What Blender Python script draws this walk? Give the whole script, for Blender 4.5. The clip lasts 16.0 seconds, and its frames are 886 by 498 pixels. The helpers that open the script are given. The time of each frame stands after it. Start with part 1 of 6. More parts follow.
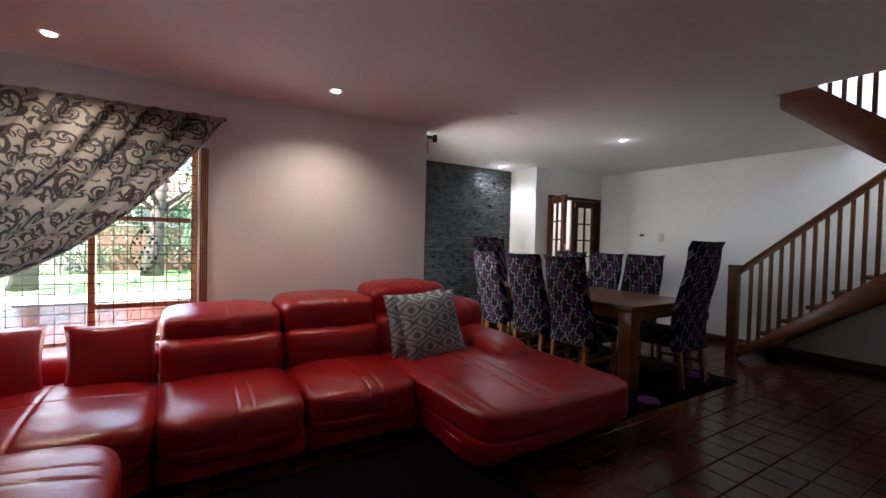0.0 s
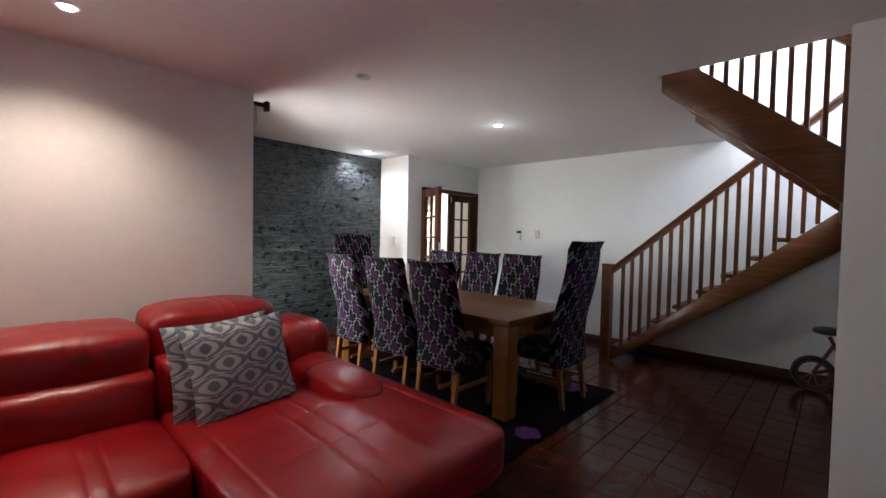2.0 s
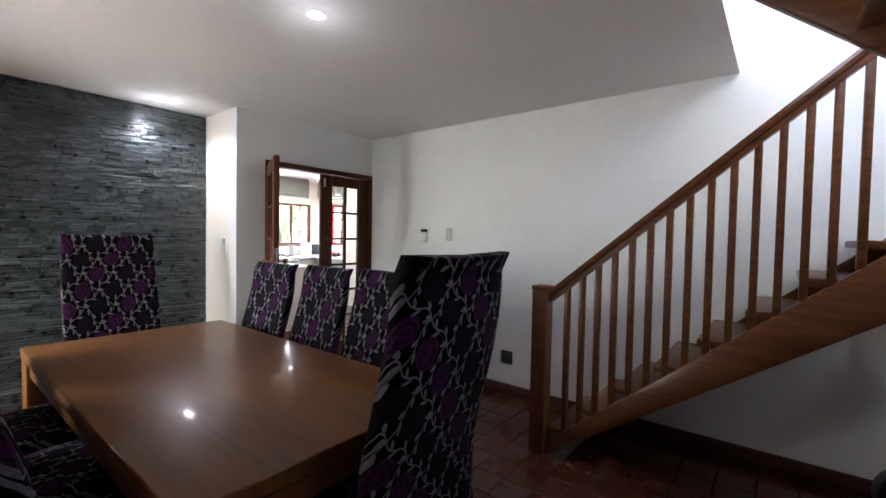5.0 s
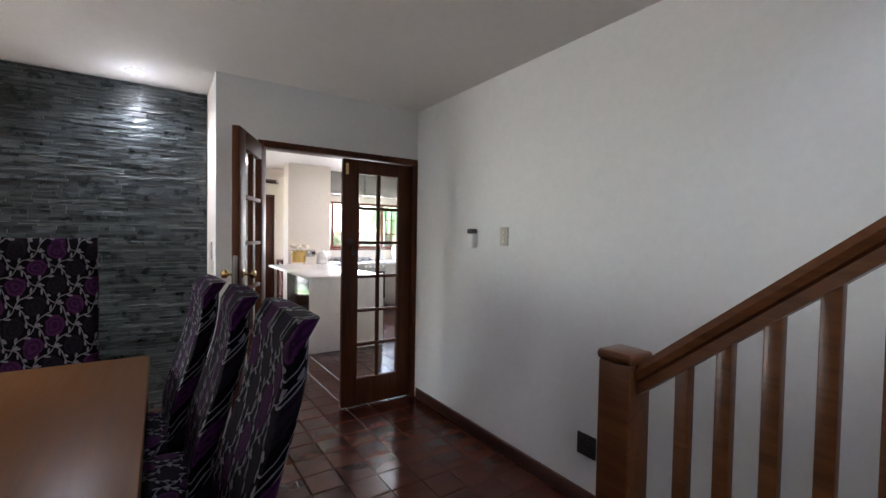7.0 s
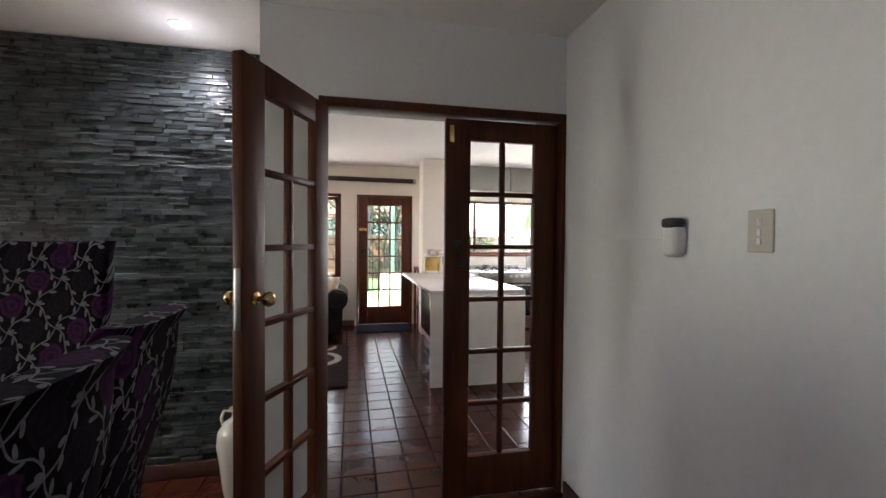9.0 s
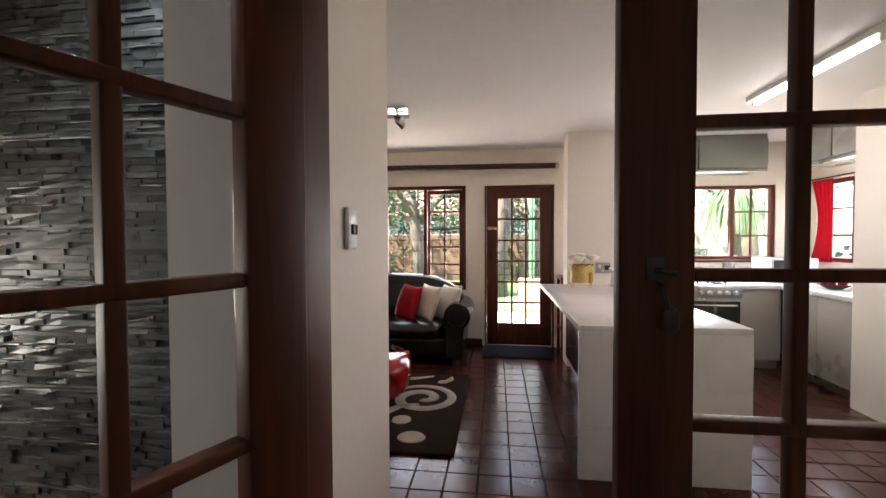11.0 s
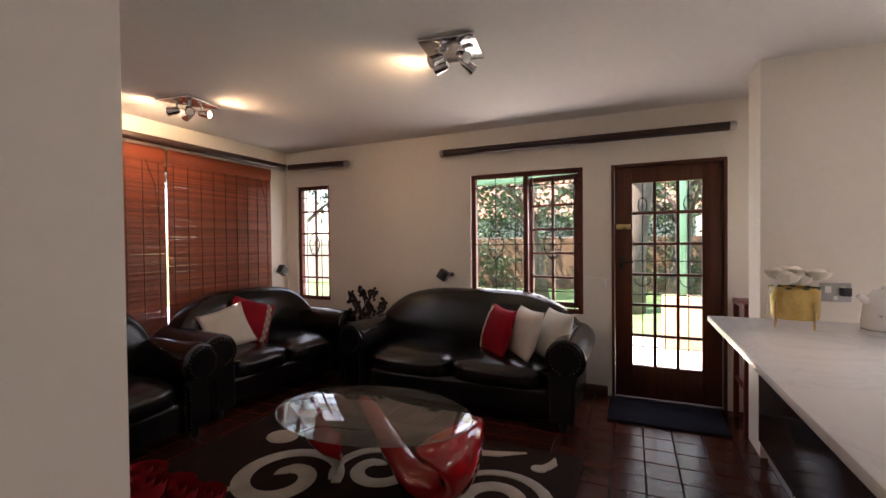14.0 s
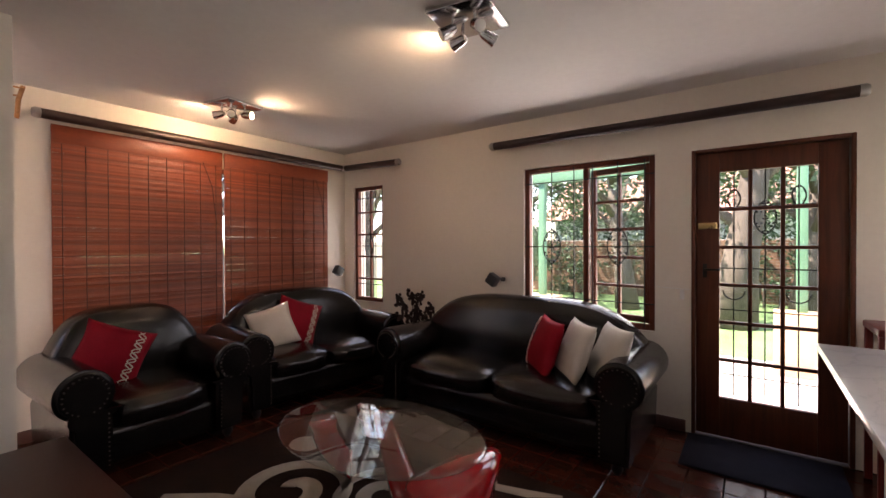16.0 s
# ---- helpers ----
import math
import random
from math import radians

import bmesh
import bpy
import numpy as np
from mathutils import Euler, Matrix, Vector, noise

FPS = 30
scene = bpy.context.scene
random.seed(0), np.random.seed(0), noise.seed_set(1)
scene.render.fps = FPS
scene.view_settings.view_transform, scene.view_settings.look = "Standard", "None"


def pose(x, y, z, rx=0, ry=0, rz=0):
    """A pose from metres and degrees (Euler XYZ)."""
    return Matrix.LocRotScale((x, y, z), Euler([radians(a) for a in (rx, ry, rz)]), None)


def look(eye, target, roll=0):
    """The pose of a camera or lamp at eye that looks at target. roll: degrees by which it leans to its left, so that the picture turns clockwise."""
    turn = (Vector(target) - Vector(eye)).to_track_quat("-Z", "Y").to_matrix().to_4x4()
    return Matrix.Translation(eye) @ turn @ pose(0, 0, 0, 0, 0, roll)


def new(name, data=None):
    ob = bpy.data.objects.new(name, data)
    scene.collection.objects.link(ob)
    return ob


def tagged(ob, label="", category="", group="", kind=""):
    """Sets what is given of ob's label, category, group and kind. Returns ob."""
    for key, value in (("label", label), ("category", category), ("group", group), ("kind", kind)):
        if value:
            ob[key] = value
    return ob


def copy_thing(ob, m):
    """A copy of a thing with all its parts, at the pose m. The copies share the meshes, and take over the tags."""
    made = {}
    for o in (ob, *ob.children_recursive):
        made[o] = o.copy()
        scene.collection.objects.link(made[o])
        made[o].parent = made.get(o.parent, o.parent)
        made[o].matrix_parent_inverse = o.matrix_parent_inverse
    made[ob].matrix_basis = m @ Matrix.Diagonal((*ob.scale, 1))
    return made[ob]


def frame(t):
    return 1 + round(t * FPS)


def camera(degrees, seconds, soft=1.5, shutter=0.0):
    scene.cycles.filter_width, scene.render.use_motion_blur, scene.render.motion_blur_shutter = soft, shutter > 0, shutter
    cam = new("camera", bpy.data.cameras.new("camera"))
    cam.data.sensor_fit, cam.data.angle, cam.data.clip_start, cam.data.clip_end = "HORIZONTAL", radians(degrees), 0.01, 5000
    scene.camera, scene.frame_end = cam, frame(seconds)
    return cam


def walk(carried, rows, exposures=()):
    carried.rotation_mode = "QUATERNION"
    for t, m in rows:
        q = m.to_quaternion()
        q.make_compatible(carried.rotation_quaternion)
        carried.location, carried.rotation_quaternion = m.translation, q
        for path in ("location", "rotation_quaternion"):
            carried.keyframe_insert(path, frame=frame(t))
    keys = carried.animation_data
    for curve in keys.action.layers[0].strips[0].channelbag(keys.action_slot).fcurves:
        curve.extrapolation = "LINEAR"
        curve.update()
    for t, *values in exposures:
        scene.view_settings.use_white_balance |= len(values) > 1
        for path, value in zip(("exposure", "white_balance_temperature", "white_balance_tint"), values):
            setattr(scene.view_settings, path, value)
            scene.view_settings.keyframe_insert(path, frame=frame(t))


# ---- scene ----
cam = camera(92.4, 16.0)
PATH = [
    (0, (-4.258, -4.871, 1.303), (-3.198, -3.176, 1.256), 1.4),
    (0.5, (-4.195, -4.817, 1.326), (-3.009, -3.208, 1.274), 1.4),
    (1, (-3.989, -4.698, 1.335), (-2.708, -3.163, 1.28), 1.3),
    (1.5, (-3.744, -4.545, 1.349), (-2.372, -3.09, 1.287), 1.1),
    (2, (-3.481, -4.361, 1.366), (-2.018, -2.999, 1.301), 1.2),
    (2.5, (-3.191, -4.18, 1.385), (-1.658, -2.897, 1.313), 1.0),
    (3, (-2.842, -4.031, 1.408), (-1.266, -2.803, 1.332), 0.9),
    (3.5, (-2.519, -3.923, 1.427), (-0.921, -2.724, 1.339), 0.9),
    (4, (-2.144, -3.82, 1.399), (-0.529, -2.642, 1.329), 1.2),
    (6.5, (-0.115, -3.37, 1.394), (1.162, -1.832, 1.336), 1.0),
    (7, (0.162, -3.188, 1.4), (1.273, -1.526, 1.34), 1.0),
    (7.5, (0.43, -2.975, 1.376), (1.36, -1.205, 1.326), 0.7),
    (8, (0.603, -2.693, 1.357), (1.382, -0.852, 1.316), 0.7),
    (8.5, (0.753, -2.411, 1.362), (1.362, -0.506, 1.325), 0.6),
    (11, (1.138, -0.786, 1.406), (0.888, 1.197, 1.354), -0.2),
    (11.5, (1.139, -0.501, 1.399), (0.765, 1.463, 1.352), -0.4),
    (12, (1.115, -0.242, 1.401), (0.633, 1.698, 1.359), -0.5),
    (12.5, (1.119, 0.005, 1.404), (0.548, 1.921, 1.364), -0.5),
    (13, (1.119, 0.237, 1.416), (0.466, 2.126, 1.375), -0.5),
    (13.5, (1.12, 0.456, 1.416), (0.387, 2.317, 1.376), -0.7),
    (14, (1.146, 0.65, 1.405), (0.336, 2.479, 1.374), -0.6),
    (14.5, (1.192, 0.827, 1.393), (0.3, 2.617, 1.369), -0.4),
    (15, (1.243, 0.986, 1.375), (0.249, 2.722, 1.361), -0.3),
    (15.5, (1.271, 1.088, 1.379), (0.182, 2.766, 1.366), -0.2),
    (16, (1.352, 1.148, 1.393), (0.173, 2.763, 1.376), -0.2),
]
# the clip's camera exposes lower and warmer in the bright lounge
walk(cam, [(t, look(e, g, r)) for t, e, g, r in PATH],
     [(0, 3.6, 6250, 20), (2, 4.08, 6250, 18), (4.2, 4.1, 6300, 19), (6.5, 3.92, 6300, 19), (8.5, 3.6, 6500, 19), (10.8, 3.28, 7050, 24), (12, 3.0, 7150, 25), (13.2, 2.66, 7200, 26), (16, 2.62, 7250, 29)])

# ---------- light ----------
world = bpy.data.worlds.new("sky")
scene.world = world
world.use_nodes = True
wn = world.node_tree
sky = wn.nodes.new("ShaderNodeTexSky")
sky.sky_type = "NISHITA"
sky.sun_disc = False
sky.sun_elevation = radians(52)
sky.sun_rotation = radians(60)
wn.links.new(sky.outputs[0], wn.nodes["Background"].inputs[0])
wn.nodes["Background"].inputs[1].default_value = 0.15


def lamp(name, kind, m, energy, color=(1, 1, 1), **kw):
    d = bpy.data.lights.new(name, kind)
    d.energy, d.color = energy, color
    if "size" in kw:
        d.shape, d.size, d.size_y = "RECTANGLE", kw["size"], kw["size_y"]
    if "angle" in kw:
        d.angle = kw["angle"]
    if "radius" in kw:
        d.shadow_soft_size = kw["radius"]
    if "spot" in kw:
        d.spot_size, d.spot_blend = kw["spot"], 0.9
    ob = new(name, d)
    ob.matrix_world = m
    return ob


SUN_DIR = Vector((0.55, 0.30, -0.95))
lamp("sun", "SUN", look((0, 0, 30), Vector((0, 0, 30)) + SUN_DIR), 5.0, (1, 0.95, 0.86), angle=0.009)
DAY = (0.95, 0.98, 1.0)
# daylight standing in the window openings
lamp("light_sofa_window", "AREA", look((-5.1, -0.80, 1.3), (-4.4, -4, 1.7)), 4.2, DAY, size=1.7, size_y=1.3)
lamp("light_dining_window", "AREA", look((-2.22, -0.25, 1.45), (1.4, -0.9, 1.85)), 9.0, (0.93, 1.0, 0.9), size=0.95, size_y=1.5)
lamp("light_stairwell", "AREA", look((0.8, -6.1, 4.3), (1.5, -3.2, 2.6)), 4.2, DAY, size=2.0, size_y=1.4)
lamp("light_lounge_window", "AREA", look((0.19, 4.9, 1.4), (0.1, 2, 0.8)), 2.2, DAY, size=1.0, size_y=1.3)
lamp("light_garden_door", "AREA", look((1.42, 4.9, 1.15), (1.3, 2, 0.6)), 0.7, DAY, size=0.5, size_y=1.6)
lamp("light_narrow_window", "AREA", look((-2.4, 4.9, 1.4), (-1.5, 2, 0.8)), 0.5, DAY, size=0.4, size_y=1.3)
lamp("light_kitchen_window", "AREA", look((3.4, 4.9, 1.6), (2.6, 2, 1.0)), 5.6, DAY, size=1.3, size_y=0.9)
lamp("light_kitchen_side", "AREA", look((4.95, 3.9, 1.6), (2.0, 3.2, 1.3)), 3.0, DAY, size=1.2, size_y=0.9)

# ---------- materials ----------
def nodes(name):
    m = bpy.data.materials.new(name)
    m.use_nodes = True
    return m, m.node_tree, m.node_tree.nodes["Principled BSDF"]


def coord(nt, scale=(1, 1, 1), rot=(0, 0, 0)):
    tc = nt.nodes.new("ShaderNodeTexCoord")
    mp = nt.nodes.new("ShaderNodeMapping")
    mp.inputs["Scale"].default_value = scale
    mp.inputs["Rotation"].default_value = rot
    nt.links.new(tc.outputs["Object"], mp.inputs["Vector"])
    return mp.outputs["Vector"]


def noise_tex(nt, vec, scale, detail=4, rough=0.55, dist=0.0):
    n = nt.nodes.new("ShaderNodeTexNoise")
    n.inputs["Scale"].default_value, n.inputs["Detail"].default_value = scale, detail
    n.inputs["Roughness"].default_value, n.inputs["Distortion"].default_value = rough, dist
    nt.links.new(vec, n.inputs["Vector"])
    return n.outputs["Fac"]


def ramp(nt, fac, stops):
    r = nt.nodes.new("ShaderNodeValToRGB")
    e = r.color_ramp.elements
    while len(e) < len(stops):
        e.new(0.5)
    for i, (p, c) in enumerate(stops):
        e[i].position, e[i].color = p, (*c, 1)
    nt.links.new(fac, r.inputs["Fac"])
    return r.outputs["Color"]


def mathn(nt, op, a, b=None, c=None):
    n = nt.nodes.new("ShaderNodeMath")
    n.operation = op
    for i, v in enumerate((a, b, c)):
        if v is None:
            continue
        if isinstance(v, (int, float)):
            n.inputs[i].default_value = v
        else:
            nt.links.new(v, n.inputs[i])
    return n.outputs[0]


def mixc(nt, fac, a, b, mode="MIX"):
    n = nt.nodes.new("ShaderNodeMix")
    n.data_type, n.blend_type = "RGBA", mode
    for i, v in ((0, fac), (6, a), (7, b)):
        if isinstance(v, (int, float)):
            n.inputs[i].default_value = v
        elif isinstance(v, tuple):
            n.inputs[i].default_value = (*v, 1)
        else:
            nt.links.new(v, n.inputs[i])
    return n.outputs[2]


def bump(nt, bsdf, height, strength, dist=0.01):
    b = nt.nodes.new("ShaderNodeBump")
    b.inputs["Strength"].default_value, b.inputs["Distance"].default_value = strength, dist
    nt.links.new(height, b.inputs["Height"])
    nt.links.new(b.outputs[0], bsdf.inputs["Normal"])


def surface(name, c1, c2, rough=0.6, big=1.2, fine=40, bumps=0.15, metal=0.0, rvar=0.1, stretch=(1, 1, 1), coat=0.0, dist=0.004, random=0.0):
    """A plain real-world surface: two colours mixed at two scales, uneven gloss, fine relief."""
    m, nt, p = nodes(name)
    v = coord(nt, stretch)
    a, b = noise_tex(nt, v, big, 5), noise_tex(nt, v, fine, 6)
    f = mathn(nt, "ADD", mathn(nt, "MULTIPLY", a, 0.65), mathn(nt, "MULTIPLY", b, 0.35))
    col = ramp(nt, f, [(0.3, c1), (0.7, c2)])
    if random:
        oi = nt.nodes.new("ShaderNodeObjectInfo")
        h = nt.nodes.new("ShaderNodeHueSaturation")
        nt.links.new(col, h.inputs["Color"])
        nt.links.new(mathn(nt, "MULTIPLY_ADD", oi.outputs["Random"], random, 1 - random / 2), h.inputs["Value"])
        col = h.outputs[0]
    nt.links.new(col, p.inputs["Base Color"])
    nt.links.new(mathn(nt, "MULTIPLY_ADD", a, rvar * 2, rough - rvar), p.inputs["Roughness"])
    p.inputs["Metallic"].default_value, p.inputs["Coat Weight"].default_value = metal, coat
    p.inputs["Coat Roughness"].default_value = 0.12
    if rough > 0.7:
        p.inputs["Specular IOR Level"].default_value = 0.12
    bump(nt, p, f, bumps, dist)
    return m


def leather(name, c1, c2, rough, wrinkle=0.5):
    """Grained hide with soft creases at two sizes."""
    m, nt, p = nodes(name)
    v = coord(nt)
    a, g = noise_tex(nt, v, 2.5, 4), noise_tex(nt, v, 260, 3)
    cr = noise_tex(nt, coord(nt, (5, 13, 9), (0.2, 0.1, 0.5)), 1.0, 3, 0.5, 0.6)
    soft = mathn(nt, "MINIMUM", mathn(nt, "ABSOLUTE", mathn(nt, "SUBTRACT", cr, 0.5)), 0.05)
    nt.links.new(ramp(nt, a, [(0.3, c1), (0.7, c2)]), p.inputs["Base Color"])
    nt.links.new(mathn(nt, "MULTIPLY_ADD", a, 0.16, rough - 0.08), p.inputs["Roughness"])
    p.inputs["Specular IOR Level"].default_value = 0.5
    h = mathn(nt, "ADD", mathn(nt, "MULTIPLY", soft, 3.0 * wrinkle), mathn(nt, "ADD", mathn(nt, "MULTIPLY", noise_tex(nt, v, 14, 2), 0.5 * wrinkle), mathn(nt, "MULTIPLY", g, 0.12)))
    bump(nt, p, h, 0.38, 0.010)
    return m


def wood(name, dark, light, rough=0.35, axis=2, scale=1.0, coat=0.2):
    m, nt, p = nodes(name)
    st = [22 * scale] * 3
    st[axis] = 1.3 * scale
    v = coord(nt, tuple(st))
    g = noise_tex(nt, v, 1.0, 8, 0.62, 1.4)
    k = noise_tex(nt, coord(nt), 2.2, 3)
    f = mathn(nt, "ADD", mathn(nt, "MULTIPLY", g, 0.75), mathn(nt, "MULTIPLY", k, 0.25))
    nt.links.new(ramp(nt, f, [(0.32, dark), (0.5, tuple((a + b) / 2 for a, b in zip(dark, light))), (0.68, light)]), p.inputs["Base Color"])
    nt.links.new(mathn(nt, "MULTIPLY_ADD", g, 0.25, rough - 0.1), p.inputs["Roughness"])
    p.inputs["Coat Weight"].default_value, p.inputs["Coat Roughness"].default_value = coat, 0.2
    p.inputs["Specular IOR Level"].default_value = 0.22
    bump(nt, p, f, 0.12, 0.003)
    return m


def emitter(name, color, strength):
    m, nt, p = nodes(name)
    p.inputs["Base Color"].default_value = (*color, 1)
    p.inputs["Emission Color"].default_value, p.inputs["Emission Strength"].default_value = (*color, 1), strength
    return m


def glass(name, tint=(1, 1, 1), rough=0.0, body=0.0):
    """Thin clear pane: mostly see-through, mirrors by its Fresnel gloss."""
    m, nt, p = nodes(name)
    out = nt.nodes["Material Output"]
    tr = nt.nodes.new("ShaderNodeBsdfTransparent")
    tr.inputs[0].default_value = (*tint, 1)
    gl = nt.nodes.new("ShaderNodeBsdfGlossy")
    gl.inputs["Roughness"].default_value = rough
    fr = nt.nodes.new("ShaderNodeLayerWeight")
    fr.inputs["Blend"].default_value = 0.5
    gloss = mathn(nt, "MULTIPLY_ADD", mathn(nt, "POWER", fr.outputs["Facing"], 5), 0.55, 0.02)
    mx = nt.nodes.new("ShaderNodeMixShader")
    nt.links.new(mathn(nt, "ADD", gloss, body), mx.inputs[0])
    nt.links.new(tr.outputs[0], mx.inputs[1])
    nt.links.new(gl.outputs[0], mx.inputs[2])
    nt.links.new(mx.outputs[0], out.inputs[0])
    return m


PLASTER = surface("plaster_white", (0.70, 0.70, 0.69), (0.80, 0.80, 0.79), 0.62, 0.8, 30, 0.10, rvar=0.08)
PLASTER_WARM = surface("plaster_cream", (0.74, 0.68, 0.60), (0.82, 0.765, 0.68), 0.6, 0.8, 30, 0.10, rvar=0.08)
CEIL = surface("ceiling_paint", (0.68, 0.65, 0.62), (0.76, 0.73, 0.70), 0.75, 0.7, 20, 0.06, rvar=0.05)
TILE = surface("terracotta_tile", (0.040, 0.0105, 0.006), (0.085, 0.022, 0.012), 0.20, 5, 60, 0.12, rvar=0.05, random=0.3)
TILE.node_tree.nodes["Principled BSDF"].inputs["Specular IOR Level"].default_value = 0.28
GROUT = surface("grout", (0.011, 0.0055, 0.004), (0.024, 0.012, 0.009), 0.8, 4, 60, 0.2)
BASEB = surface("baseboard_dark", (0.05, 0.02, 0.015), (0.09, 0.035, 0.025), 0.4, 2, 30, 0.1)
STONE = surface("slate_cladding", (0.018, 0.022, 0.023), (0.058, 0.066, 0.067), 0.29, 14, 110, 0.35, rvar=0.08, dist=0.005, random=1.5)
STONE_THIN = surface("pale_slate_strip", (0.066, 0.075, 0.075), (0.155, 0.170, 0.168), 0.24, 14, 110, 0.35, rvar=0.08, dist=0.004, random=1.2)
WOOD_STAIR = wood("stair_wood", (0.055, 0.018, 0.006), (0.15, 0.052, 0.018), 0.35, 1)
WOOD_DOOR = wood("door_wood", (0.035, 0.0085, 0.003), (0.105, 0.029, 0.008), 0.45, 2, 1.0, 0.0)
WOOD_DOOR_DK = wood("garden_door_wood", (0.06, 0.018, 0.010), (0.13, 0.038, 0.018), 0.35, 2)
WOOD_WIN = wood("window_wood", (0.085, 0.018, 0.010), (0.17, 0.042, 0.022), 0.4, 2)
WOOD_PINE = wood("pine_frame", (0.36, 0.16, 0.06), (0.52, 0.27, 0.12), 0.4, 2)
WOOD_OAK = wood("table_oak", (0.094, 0.032, 0.007), (0.170, 0.066, 0.015), 0.34, 1, 0.8, 0.25)
WOOD_OAK.node_tree.nodes["Principled BSDF"].inputs["Coat Roughness"].default_value = 0.07
WOOD_LEG = wood("chair_leg_oak", (0.15, 0.06, 0.02), (0.28, 0.125, 0.045), 0.4, 2)
GLASS = glass("window_glass", (0.97, 0.99, 0.98))
GLASS_SMOKE = glass("table_glass", (0.86, 0.90, 0.89), 0.0, 0.13)
IRON = surface("black_iron", (0.012, 0.012, 0.012), (0.03, 0.028, 0.026), 0.45, 20, 90, 0.2, metal=0.6)
BRASS = surface("brass", (0.55, 0.38, 0.16), (0.68, 0.50, 0.24), 0.25, 9, 80, 0.05, metal=1.0)
CHROME = surface("chrome", (0.62, 0.62, 0.63), (0.74, 0.74, 0.75), 0.14, 9, 80, 0.03, metal=1.0, rvar=0.05)
STEEL = surface("brushed_steel", (0.36, 0.35, 0.34), (0.50, 0.49, 0.47), 0.3, 9, 90, 0.05, metal=1.0)
BLACK = surface("black_plastic", (0.012, 0.012, 0.013), (0.03, 0.03, 0.03), 0.4, 9, 80, 0.05)
WHITE_PL = surface("white_plastic", (0.72, 0.71, 0.68), (0.8, 0.79, 0.77), 0.35, 6, 60, 0.04)
WHITE_GLOSS = surface("white_enamel", (0.74, 0.73, 0.70), (0.82, 0.81, 0.78), 0.2, 6, 60, 0.03, coat=0.3)

# ---------- mesh helpers ----------
def bx(bm, x0, x1, y0, y1, z0, z1, bev=0.0, seg=2):
    r = bmesh.ops.create_cube(bm, size=1.0)
    vs = r["verts"]
    for v in vs:
        v.co = Vector(((x0 + x1) / 2 + v.co.x * (x1 - x0), (y0 + y1) / 2 + v.co.y * (y1 - y0), (z0 + z1) / 2 + v.co.z * (z1 - z0)))
    if bev:
        es = list({e for v in vs for e in v.link_edges})
        bmesh.ops.bevel(bm, geom=es, offset=bev, segments=seg, profile=0.5, affect="EDGES")
    return bm


def box(*a, **k):
    return bx(bmesh.new(), *a, **k)


def tube(bm, pts, r, seg=10, cap=True, flat=1.0):
    """A round bar swept along points; r one radius or one for each point."""
    pts = [Vector(p) for p in pts]
    rs = r if isinstance(r, (list, tuple)) else [r] * len(pts)
    rings, up = [], None
    for i, p in enumerate(pts):
        d = (pts[min(i + 1, len(pts) - 1)] - pts[max(i - 1, 0)]).normalized()
        if up is None:
            up = Vector((0, 0, 1)) if abs(d.z) < 0.9 else Vector((1, 0, 0))
        s = d.cross(up).normalized()
        up = s.cross(d).normalized()
        rings.append([bm.verts.new(p + s * (rs[i] * math.cos(2 * math.pi * k / seg)) + up * (flat * rs[i] * math.sin(2 * math.pi * k / seg))) for k in range(seg)])
    for a, b in zip(rings, rings[1:]):
        for k in range(seg):
            bm.faces.new((a[k], a[(k + 1) % seg], b[(k + 1) % seg], b[k])).smooth = True
    if cap:
        bm.faces.new(rings[0][::-1])
        bm.faces.new(rings[-1])
    return bm


def lathe(bm, profile, seg=24, c=(0, 0, 0)):
    rings = []
    for r, z in profile:
        rings.append([bm.verts.new((c[0] + r * math.cos(2 * math.pi * k / seg), c[1] + r * math.sin(2 * math.pi * k / seg), c[2] + z)) for k in range(seg)])
    for a, b in zip(rings, rings[1:]):
        for k in range(seg):
            bm.faces.new((a[k], a[(k + 1) % seg], b[(k + 1) % seg], b[k])).smooth = True
    bm.faces.new(rings[0][::-1])
    bm.faces.new(rings[-1])
    return bm


